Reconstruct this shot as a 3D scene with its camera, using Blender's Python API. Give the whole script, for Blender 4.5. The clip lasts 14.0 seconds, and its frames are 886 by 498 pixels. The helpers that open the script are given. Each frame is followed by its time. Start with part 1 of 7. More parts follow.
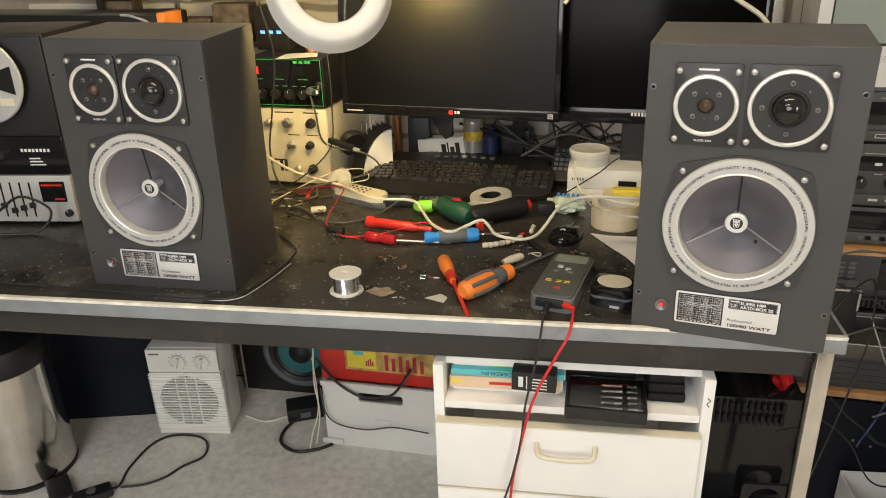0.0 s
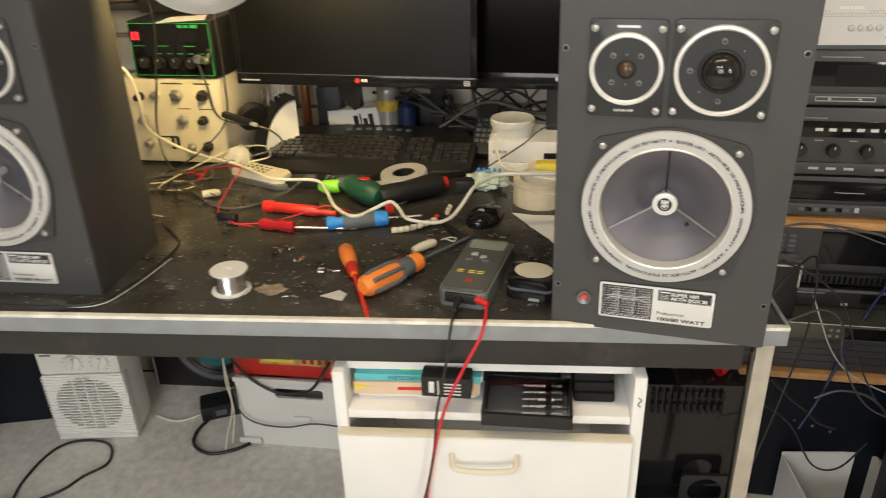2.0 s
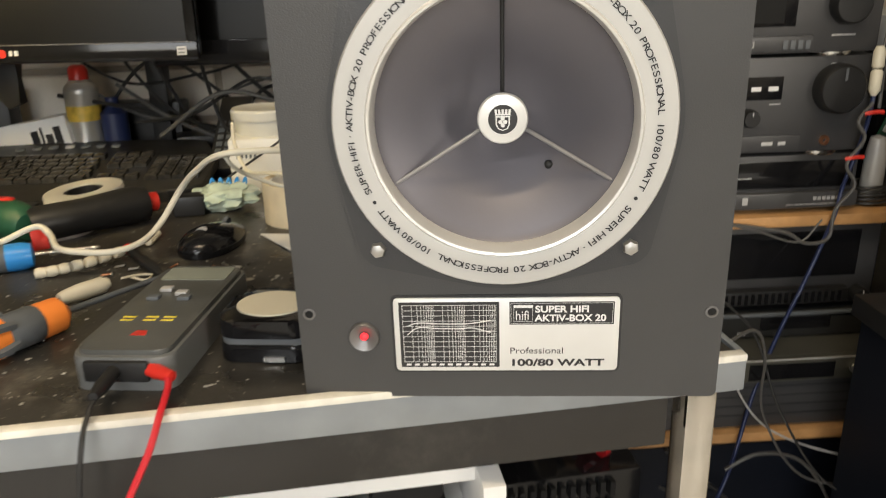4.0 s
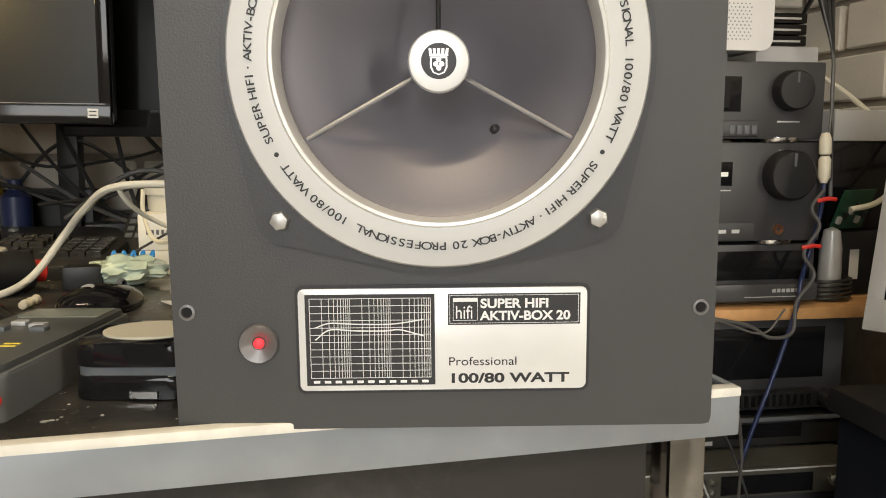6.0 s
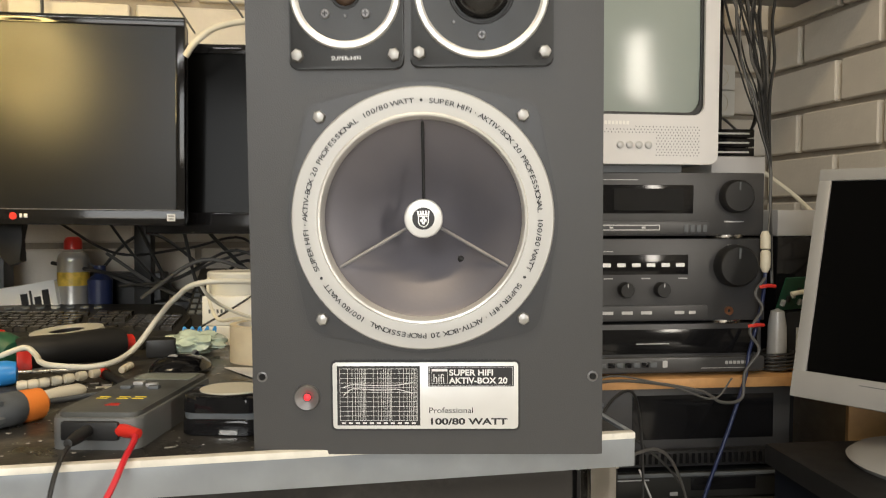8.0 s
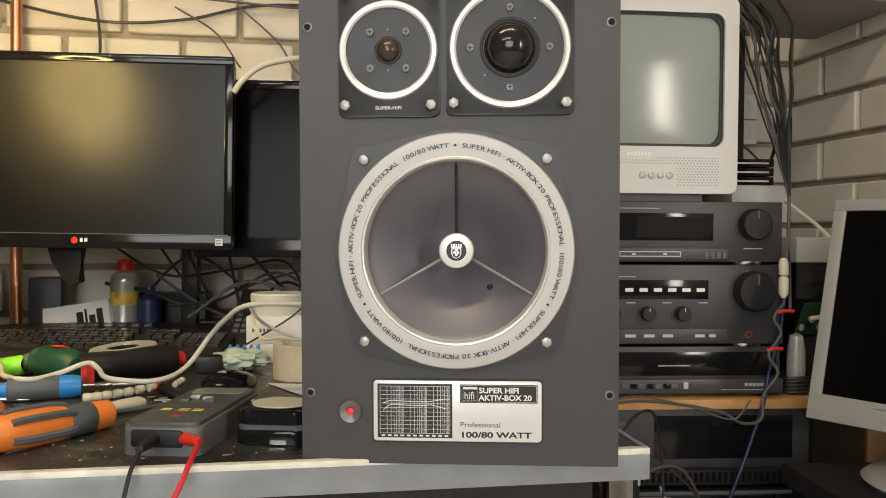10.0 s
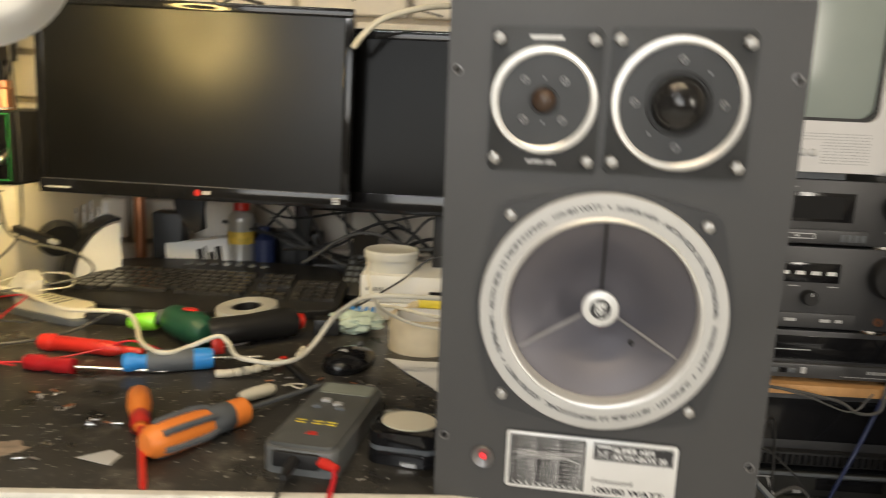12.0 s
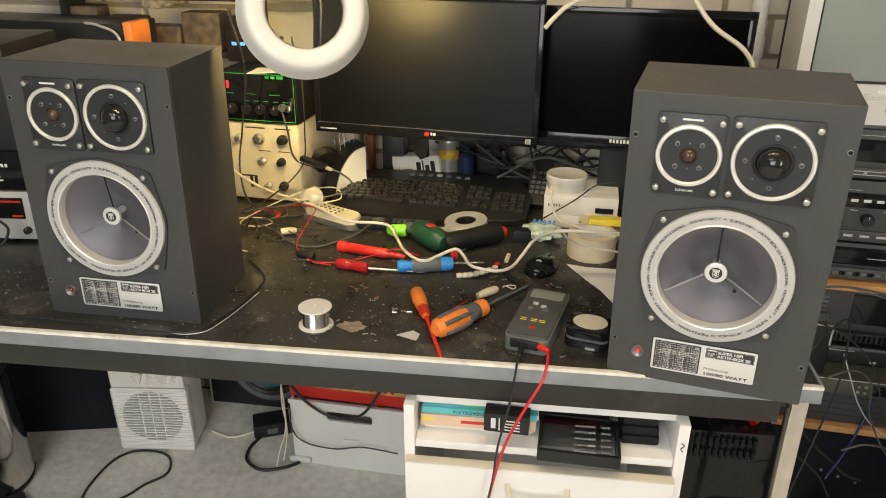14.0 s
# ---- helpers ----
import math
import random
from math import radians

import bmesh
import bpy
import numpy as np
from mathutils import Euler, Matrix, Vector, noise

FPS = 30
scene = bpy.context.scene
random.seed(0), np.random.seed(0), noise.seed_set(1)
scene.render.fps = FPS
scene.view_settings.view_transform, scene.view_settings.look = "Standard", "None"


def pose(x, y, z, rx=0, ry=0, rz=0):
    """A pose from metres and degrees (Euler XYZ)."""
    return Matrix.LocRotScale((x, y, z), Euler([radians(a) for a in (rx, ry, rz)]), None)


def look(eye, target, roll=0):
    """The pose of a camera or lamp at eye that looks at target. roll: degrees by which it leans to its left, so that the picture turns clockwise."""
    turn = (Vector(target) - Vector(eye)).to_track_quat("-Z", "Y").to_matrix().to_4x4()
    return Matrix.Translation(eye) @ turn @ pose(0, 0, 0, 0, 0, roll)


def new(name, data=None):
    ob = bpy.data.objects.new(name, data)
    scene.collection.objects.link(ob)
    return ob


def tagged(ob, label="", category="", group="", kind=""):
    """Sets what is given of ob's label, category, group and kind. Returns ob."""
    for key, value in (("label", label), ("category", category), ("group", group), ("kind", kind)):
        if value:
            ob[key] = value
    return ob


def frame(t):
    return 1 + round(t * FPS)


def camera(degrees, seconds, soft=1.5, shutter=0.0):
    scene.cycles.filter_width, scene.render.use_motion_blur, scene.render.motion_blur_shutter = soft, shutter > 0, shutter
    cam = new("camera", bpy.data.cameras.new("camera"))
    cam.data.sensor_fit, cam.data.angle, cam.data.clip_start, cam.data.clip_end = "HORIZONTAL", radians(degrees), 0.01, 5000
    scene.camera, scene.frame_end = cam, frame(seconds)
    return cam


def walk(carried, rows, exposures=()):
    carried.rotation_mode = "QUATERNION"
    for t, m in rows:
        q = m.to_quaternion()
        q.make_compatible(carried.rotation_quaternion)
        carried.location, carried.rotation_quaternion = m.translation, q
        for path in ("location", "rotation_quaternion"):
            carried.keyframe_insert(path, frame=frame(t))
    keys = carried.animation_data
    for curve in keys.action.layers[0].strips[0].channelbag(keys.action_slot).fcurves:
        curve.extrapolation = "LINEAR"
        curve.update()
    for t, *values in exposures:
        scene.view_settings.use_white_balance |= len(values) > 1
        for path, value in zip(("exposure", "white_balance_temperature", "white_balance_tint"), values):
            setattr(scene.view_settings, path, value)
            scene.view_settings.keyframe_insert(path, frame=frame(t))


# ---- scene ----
cam = camera(60.14, 14.0, soft=1.0, shutter=0.5)
PATH = [
    (0, (0.0507, 0.0161, 1.3759), (-0.4212, 1.7773, 0.5542), -1.92),
    (0.5, (0.0330, 0.0336, 1.3726), (-0.4197, 1.7933, 0.5370), -1.67),
    (1, (0.0315, 0.0429, 1.3709), (-0.3931, 1.8026, 0.5205), -1.42),
    (1.5, (0.0345, 0.0684, 1.3634), (-0.3565, 1.8254, 0.4916), -1.54),
    (2, (0.0901, 0.1904, 1.3371), (-0.2501, 1.9416, 0.4329), -1.93),
    (2.5, (0.1359, 0.3051, 1.3042), (-0.1526, 2.0419, 0.3553), -2.60),
    (3, (0.1458, 0.4811, 1.2663), (-0.0120, 2.1952, 0.2479), -3.54),
    (3.5, (0.1378, 0.5922, 1.1508), (0.1304, 2.3568, 0.2094), -2.54),
    (4, (0.1342, 0.6503, 1.0267), (0.2378, 2.5264, 0.3415), -1.53),
    (6.5, (0.1498, 0.7239, 0.8955), (0.4176, 2.6919, 0.6599), 0.00),
    (7, (0.1412, 0.6358, 0.9146), (0.3971, 2.6101, 0.7231), -0.08),
    (7.5, (0.1535, 0.5501, 0.9317), (0.3815, 2.5317, 0.7858), -0.08),
    (8, (0.1541, 0.5017, 0.9445), (0.3500, 2.4898, 0.8490), 0.05),
    (8.5, (0.1451, 0.4646, 0.9532), (0.3052, 2.4573, 0.8927), 0.23),
    (11, (0.1454, 0.4339, 0.9577), (0.2614, 2.4300, 0.9106), 0.40),
    (11.5, (0.1329, 0.4473, 0.9710), (0.2164, 2.4434, 0.8780), 0.81),
    (12, (0.0893, 0.4747, 1.1155), (0.0033, 2.4328, 0.7170), 2.54),
    (12.5, (0.0652, 0.2991, 1.3715), (-0.2765, 2.1127, 0.6007), 3.01),
    (13, (0.0561, 0.1645, 1.4306), (-0.3926, 1.9224, 0.5888), 0.64),
    (13.5, (0.0439, 0.0897, 1.4413), (-0.3847, 1.8525, 0.5993), 0.15),
    (14, (0.0335, 0.0782, 1.4333), (-0.3655, 1.8453, 0.5859), 0.12),
]
walk(cam, [(t, look(eye, target, roll)) for t, eye, target, roll in PATH],
     exposures=[(0, -0.44), (2.5, -0.36), (4, -0.27), (7, -0.23), (8.5, -0.40), (11, -0.56), (12.5, -0.44), (14, -0.40)])

# ---- light ----
world = bpy.data.worlds.new("sky")
scene.world = world
world.use_nodes = True
wn = world.node_tree
sky = wn.nodes.new("ShaderNodeTexSky")
sky.sky_type, sky.sun_disc, sky.sun_elevation, sky.sun_rotation = "NISHITA", False, radians(35), radians(200)
wn.nodes["Background"].inputs[1].default_value = 0.12
wn.links.new(sky.outputs[0], wn.nodes["Background"].inputs[0])


def area(name, m, sx, sy, watts, color):
    d = bpy.data.lights.new(name, "AREA")
    d.shape, d.size, d.size_y, d.energy, d.color = "RECTANGLE", sx, sy, watts, color
    ob = new(name, d)
    ob.matrix_world = m
    return ob


ROOM_LIGHT = pose(0.378, 1.146, 0, 0, 0, 5.7)
# daylight in the window openings behind, two unseen overhead lamps added as fill
area("window_light", (ROOM_LIGHT @ look((-1.1, -3.17, 1.55), (-0.8, 0, 0.9))), 1.5, 1.2, 48, (1.0, 1.0, 0.98))
area("window_light", (ROOM_LIGHT @ look((1.70, -3.17, 1.58), (1.2, 0, 1.0))), 0.28, 1.3, 46, (1.0, 0.92, 0.80))
# neutral fill, no such lamp known: lifts the floor under the bench
area("overhead_fill", look((-0.75, -1.15, 2.42), (-0.75, -1.14, 0)), 1.5, 0.08, 36, (1.0, 1.0, 0.97))
# warm lamp assumed overhead, out of view, for the brick wall and bench
area("overhead_fill", look((-0.05, 0.62, 2.38), (-0.05, 0.63, 0)), 1.2, 0.06, 22, (1.0, 0.80, 0.52))


# ---- materials ----
def mat(name, color, rough=0.5, metal=0.0, var=0.12, scale=25.0, bump=0.05, bscale=250.0, stain=0.0, stain_color=(0.3, 0.28, 0.25), coat=0.0, obj=0.0, rvar=0.12, speck=0.0, spec=0.5):
    m = bpy.data.materials.new(name)
    m.use_nodes = True
    t = m.node_tree
    b = t.nodes["Principled BSDF"]
    co = t.nodes.new("ShaderNodeTexCoord")
    n1 = t.nodes.new("ShaderNodeTexNoise")
    n1.inputs["Scale"].default_value, n1.inputs["Detail"].default_value = scale, 5
    n2 = t.nodes.new("ShaderNodeTexNoise")
    n2.inputs["Scale"].default_value, n2.inputs["Detail"].default_value = bscale, 3
    for n in (n1, n2):
        t.links.new(co.outputs["Object"], n.inputs["Vector"])
    hsv = t.nodes.new("ShaderNodeHueSaturation")
    hsv.inputs["Color"].default_value = (*color, 1)
    r1 = t.nodes.new("ShaderNodeMapRange")
    r1.inputs[1].default_value, r1.inputs[2].default_value = 0.3, 0.7
    r1.inputs[3].default_value, r1.inputs[4].default_value = 1 - var, 1 + var
    t.links.new(n1.outputs[0], r1.inputs[0])
    last = r1.outputs[0]
    if obj:
        oi = t.nodes.new("ShaderNodeObjectInfo")
        r3 = t.nodes.new("ShaderNodeMapRange")
        r3.inputs[3].default_value, r3.inputs[4].default_value = 1 - obj, 1 + obj
        t.links.new(oi.outputs["Random"], r3.inputs[0])
        mu = t.nodes.new("ShaderNodeMath")
        mu.operation = "MULTIPLY"
        t.links.new(last, mu.inputs[0])
        t.links.new(r3.outputs[0], mu.inputs[1])
        last = mu.outputs[0]
    t.links.new(last, hsv.inputs["Value"])
    out = hsv.outputs[0]
    if stain:
        n3 = t.nodes.new("ShaderNodeTexNoise")
        n3.inputs["Scale"].default_value, n3.inputs["Detail"].default_value, n3.inputs["Roughness"].default_value = scale * 0.6, 8, 0.72
        t.links.new(co.outputs["Object"], n3.inputs["Vector"])
        r2 = t.nodes.new("ShaderNodeMapRange")
        r2.inputs[1].default_value, r2.inputs[2].default_value, r2.inputs[4].default_value = 0.56, 0.75, stain
        t.links.new(n3.outputs[0], r2.inputs[0])
        mx = t.nodes.new("ShaderNodeMix")
        mx.data_type = "RGBA"
        t.links.new(r2.outputs[0], mx.inputs[0])
        t.links.new(out, mx.inputs[6])
        mx.inputs[7].default_value = (*stain_color, 1)
        out = mx.outputs[2]
    if speck:
        for sc, lo, hi, col in ((230, 0.70, 0.74, (0.42, 0.39, 0.33)), (55, 0.72, 0.76, (0.30, 0.28, 0.24))):
            n4 = t.nodes.new("ShaderNodeTexNoise")
            n4.inputs["Scale"].default_value, n4.inputs["Detail"].default_value = sc, 2
            t.links.new(co.outputs["Object"], n4.inputs["Vector"])
            r5 = t.nodes.new("ShaderNodeMapRange")
            r5.inputs[1].default_value, r5.inputs[2].default_value, r5.inputs[4].default_value = lo, hi, speck
            t.links.new(n4.outputs[0], r5.inputs[0])
            mx = t.nodes.new("ShaderNodeMix")
            mx.data_type = "RGBA"
            t.links.new(r5.outputs[0], mx.inputs[0])
            t.links.new(out, mx.inputs[6])
            mx.inputs[7].default_value = (*col, 1)
            out = mx.outputs[2]
    t.links.new(out, b.inputs["Base Color"])
    b.inputs["Metallic"].default_value = metal
    b.inputs["Coat Weight"].default_value = coat
    b.inputs["Specular IOR Level"].default_value = spec
    r4 = t.nodes.new("ShaderNodeMapRange")
    r4.inputs[1].default_value, r4.inputs[2].default_value = 0.3, 0.7
    r4.inputs[3].default_value, r4.inputs[4].default_value = max(0.02, rough - rvar * rough), min(1, rough + rvar * rough)
    t.links.new(n1.outputs[0], r4.inputs[0])
    t.links.new(r4.outputs[0], b.inputs["Roughness"])
    if bump:
        bp = t.nodes.new("ShaderNodeBump")
        bp.inputs["Strength"].default_value, bp.inputs["Distance"].default_value = bump, 0.002
        t.links.new(n2.outputs[0], bp.inputs["Height"])
        t.links.new(bp.outputs[0], b.inputs["Normal"])
    return m


def glow(name, color, strength):
    m = bpy.data.materials.new(name)
    m.use_nodes = True
    b = m.node_tree.nodes["Principled BSDF"]
    b.inputs["Base Color"].default_value = (*color, 1)
    b.inputs["Emission Color"].default_value = (*color, 1)
    b.inputs["Emission Strength"].default_value = strength
    return m


def glass(name, color=(1, 1, 1), rough=0.02):
    m = bpy.data.materials.new(name)
    m.use_nodes = True
    b = m.node_tree.nodes["Principled BSDF"]
    b.inputs["Base Color"].default_value = (*color, 1)
    b.inputs["Roughness"].default_value = rough
    b.inputs["Transmission Weight"].default_value = 1
    b.inputs["IOR"].default_value = 1.45
    return m


GREYPAINT = mat("grey_cabinet_paint", (0.051, 0.0508, 0.0515), 0.42, var=0.06, scale=8, bump=0.12, bscale=900)
PLATE = mat("black_anodised_plate", (0.021, 0.022, 0.023), 0.42, var=0.08, scale=30, bump=0.06, bscale=900)
RING = mat("brushed_aluminium_ring", (0.52, 0.515, 0.50), 0.52, 0.25, var=0.04, scale=12, bump=0.03, bscale=1200)
RINGEDGE = mat("satin_aluminium", (0.80, 0.79, 0.76), 0.36, 0.55, var=0.03, bump=0.0)
STEEL = mat("steel", (0.62, 0.61, 0.58), 0.28, 1.0, var=0.1, scale=40, bump=0.03)
BOLT = mat("nickel_bolt", (0.45, 0.44, 0.42), 0.42, 0.9, var=0.05, bump=0.0)
CONE = mat("grey_speaker_cone", (0.145, 0.139, 0.158), 0.44, 0.45, var=0.08, scale=10, bump=0.03, bscale=400)
BEZEL = mat("satin_steel_bezel", (0.20, 0.195, 0.195), 0.36, 0.7, var=0.05, bump=0.0)
SPOKE = mat("dull_steel_spoke", (0.27, 0.265, 0.27), 0.42, 0.6, var=0.05, bump=0.0)
WOOFERPLATE = mat("grey_woofer_plate", (0.036, 0.0365, 0.039), 0.36, var=0.06, scale=8, bump=0.08, bscale=900)
SCREWDARK = mat("blackened_screw", (0.20, 0.20, 0.205), 0.36, 0.5, var=0.1, bump=0.0)
DARK = mat("dark_interior", (0.012, 0.012, 0.012), 0.7, var=0.1, spec=0.2)
BLACK = mat("black_plastic", (0.015, 0.015, 0.0155), 0.42, spec=0.38, var=0.15, scale=30, bump=0.06, bscale=700)
BLACKGLOSS = mat("gloss_black_plastic", (0.008, 0.008, 0.009), 0.1, var=0.1, bump=0.0, spec=0.35)
DOME = mat("dark_silk_dome", (0.013, 0.012, 0.0115), 0.15, var=0.2, scale=60, bump=0.05)
DOMEBROWN = mat("brown_dome", (0.060, 0.036, 0.024), 0.2, var=0.2, scale=60, bump=0.05)
INK = mat("black_ink", (0.02, 0.02, 0.022), 0.5, var=0.05, bump=0.0)
WHITEINK = mat("white_ink", (0.75, 0.75, 0.75), 0.5, var=0.05, bump=0.0)
LABEL = mat("silver_label", (0.74, 0.74, 0.73), 0.38, 0.4, var=0.04, scale=20, bump=0.02, bscale=1500)
BENCHTOP = mat("worn_black_laminate", (0.030, 0.028, 0.025), 0.36, var=0.45, scale=17, bump=0.12, bscale=160, stain=0.75, stain_color=(0.20, 0.18, 0.145), rvar=0.4, speck=0.9)
EDGE = mat("worn_aluminium_edge", (0.31, 0.335, 0.36), 0.35, 0.5, var=0.12, scale=18, bump=0.06, bscale=200, stain=0.4, stain_color=(0.33, 0.33, 0.32))
APRON = mat("dark_grey_steel_apron", (0.030, 0.028, 0.026), 0.24, 0.2, var=0.12, scale=10, bump=0.05, stain=0.3, stain_color=(0.16, 0.15, 0.13))
FLOOR = mat("worn_concrete_floor", (0.77, 0.73, 0.66), 0.5, var=0.13, scale=45, bump=0.25, bscale=110, stain=0.55, stain_color=(0.46, 0.44, 0.40), speck=0.35)
BRICK = mat("cream_painted_brick", (0.67, 0.62, 0.54), 0.7, var=0.07, scale=14, bump=0.35, bscale=130, obj=0.06, stain=0.2, stain_color=(0.52, 0.48, 0.42))
MORTAR = mat("grey_mortar", (0.34, 0.30, 0.245), 0.9, var=0.15, scale=30, bump=0.5, bscale=180)
# grey, not white, to cut light bounced from the unseen walls and ceiling
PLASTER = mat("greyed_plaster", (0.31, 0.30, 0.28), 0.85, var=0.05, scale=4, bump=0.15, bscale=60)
WHITEPAINT = mat("white_cabinet_paint", (0.80, 0.79, 0.77), 0.4, var=0.04, scale=6, bump=0.04, bscale=150, stain=0.15, stain_color=(0.6, 0.57, 0.5))
WHITEPLASTIC = mat("white_plastic", (0.78, 0.77, 0.73), 0.35, var=0.04, scale=8, bump=0.02)
CREAM = mat("cream_plastic", (0.68, 0.63, 0.50), 0.4, var=0.06, scale=12, bump=0.03)
SILVERPL = mat("silver_plastic", (0.52, 0.52, 0.52), 0.36, 0.25, var=0.05, scale=12, bump=0.02)
TVGREY = mat("light_grey_tv_plastic", (0.62, 0.61, 0.61), 0.4, var=0.04, scale=12, bump=0.03, bscale=600)
SCREEN = mat("matte_black_screen", (0.0035, 0.0035, 0.0035), 0.32, spec=0.30, var=0.06, scale=6, bump=0.02, bscale=900)
DARKSCREEN = mat("glossy_black_screen", (0.003, 0.003, 0.003), 0.16, spec=0.07, var=0.06, scale=6, bump=0.0)
MONGREY = mat("grey_monitor_plastic", (0.34, 0.335, 0.325), 0.4, 0.1, var=0.05, scale=12, bump=0.03)
TVSCREEN = mat("grey_green_tube_glass", (0.27, 0.31, 0.29), 0.16, var=0.05, scale=4, bump=0.0)
AMPBLACK = mat("black_brushed_front", (0.058, 0.058, 0.061), 0.40, 0.2, var=0.10, scale=16, bump=0.05, bscale=800)
CHIPBOARD = mat("orange_chipboard", (0.55, 0.30, 0.12), 0.55, var=0.15, scale=40, bump=0.1, bscale=300)
WOOD = mat("pale_wood", (0.60, 0.38, 0.17), 0.5, var=0.15, scale=20, bump=0.06)
COPPER = mat("copper_pipe", (0.72, 0.34, 0.19), 0.32, 1.0, var=0.12, scale=20, bump=0.03)
WHITEPIPE = mat("white_painted_pipe", (0.76, 0.77, 0.79), 0.35, var=0.04, scale=9, bump=0.03)
RED = mat("red_plastic", (0.62, 0.03, 0.02), 0.32, var=0.08, scale=30, bump=0.03)
REDCLEAR = mat("dark_red_plastic", (0.42, 0.015, 0.02), 0.16, var=0.1, scale=30, bump=0.02, coat=0.5)
ORANGE = mat("orange_plastic", (0.85, 0.24, 0.04), 0.42, var=0.06, scale=30, bump=0.04)
BLUE = mat("blue_plastic", (0.03, 0.26, 0.68), 0.38, var=0.08, scale=30, bump=0.04)
GREYRUB = mat("grey_rubber", (0.11, 0.12, 0.13), 0.55, var=0.1, scale=40, bump=0.1)
GREEN = mat("dark_green_plastic", (0.015, 0.075, 0.04), 0.4, var=0.12, scale=30, bump=0.05)
LIME = mat("lime_plastic", (0.28, 0.80, 0.05), 0.35, var=0.08, scale=30, bump=0.03)
YELLOW = mat("yellow_print", (0.85, 0.68, 0.06), 0.45, var=0.06, scale=30, bump=0.02)
TAPE = mat("masking_tape", (0.70, 0.60, 0.42), 0.6, var=0.06, scale=60, bump=0.1, bscale=600)
PAPER = mat("white_paper", (0.80, 0.79, 0.76), 0.7, var=0.03, scale=10, bump=0.05)
METERGREY = mat("grey_meter_case", (0.13, 0.135, 0.135), 0.4, var=0.08, scale=30, bump=0.05)
CABLEBLACK = mat("black_cable", (0.02, 0.02, 0.02), 0.45, var=0.1, bump=0.02)
CABLEGREY = mat("grey_cable", (0.085, 0.083, 0.08), 0.45, var=0.1, bump=0.02)
CABLEWHITE = mat("cream_cable", (0.70, 0.66, 0.54), 0.45, var=0.06, bump=0.02)
CABLERED = mat("red_cable", (0.60, 0.02, 0.03), 0.4, var=0.06, bump=0.02)
CABLEBLUE = mat("blue_cable", (0.013, 0.022, 0.075), 0.4, var=0.06, bump=0.02)
NAVY = mat("dark_navy_panel", (0.007, 0.009, 0.015), 0.5, spec=0.2, var=0.2, scale=8, bump=0.06)
TEAL = mat("teal_cone", (0.02, 0.16, 0.17), 0.3, var=0.15, scale=12, bump=0.02)
GLASS = glass("clear_glass")
RINGLIGHT = glow("warm_ring_light", (1.0, 0.72, 0.26), 104.0)
GREENINK = mat("green_ink", (0.03, 0.36, 0.08), 0.5, var=0.05, bump=0.0)
BLUELED = glow("blue_led", (0.15, 0.45, 1.0), 1.0)
LEDRED = glow("red_led", (1.0, 0.025, 0.035), 1.6)
CHROME = mat("brushed_chrome", (0.68, 0.67, 0.66), 0.2, 1.0, var=0.06, scale=10, bump=0.02)


# ---- shaping tools ----
def box(bm, x0, x1, y0, y1, z0, z1, bevel=0.0, seg=2, m=None):
    r = bmesh.ops.create_cube(bm, size=1)["verts"]
    t = Matrix.Translation(((x0 + x1) / 2, (y0 + y1) / 2, (z0 + z1) / 2)) @ Matrix.Diagonal((x1 - x0, y1 - y0, z1 - z0, 1))
    bmesh.ops.transform(bm, matrix=t, verts=r)
    if bevel:
        e = list({e for v in r for e in v.link_edges})
        r = list({v for f in bmesh.ops.bevel(bm, geom=e, offset=bevel, segments=seg, profile=0.6, affect="EDGES")["faces"] for v in f.verts} | {v for v in r if v.is_valid})
    if m is not None:
        bmesh.ops.transform(bm, matrix=m, verts=r)
    return bm


def lathe(bm, prof, seg=40, m=None):
    """Turns a profile of (radius, height) round z."""
    rings, vs = [], []
    for r, z in prof:
        if r < 1e-6:
            ring = [bm.verts.new((0, 0, z))]
        else:
            ring = [bm.verts.new((r * math.cos(2 * math.pi * i / seg), r * math.sin(2 * math.pi * i / seg), z)) for i in range(seg)]
        rings.append(ring)
        vs += ring
    for a, b in zip(rings, rings[1:]):
        for i in range(seg):
            j = (i + 1) % seg
            q = [a[i % len(a)], a[j % len(a)], b[j % len(b)], b[i % len(b)]]
            q = [v for k, v in enumerate(q) if v not in q[:k]]
            if len(q) > 2:
                bm.faces.new(q)
    if m is not None:
        bmesh.ops.transform(bm, matrix=m, verts=vs)
    return bm


def spline(pts, n=8):
    p = [Vector(q) for q in pts]
    p = [2 * p[0] - p[1]] + p + [2 * p[-1] - p[-2]]
    out = []
    for i in range(1, len(p) - 2):
        for k in range(n):
            t = k / n
            a, b, c, d = p[i - 1], p[i], p[i + 1], p[i + 2]
            out.append(0.5 * ((2 * b) + (c - a) * t + (2 * a - 5 * b + 4 * c - d) * t * t + (3 * b - a - 3 * c + d) * t ** 3))
    return out + [p[-2]]


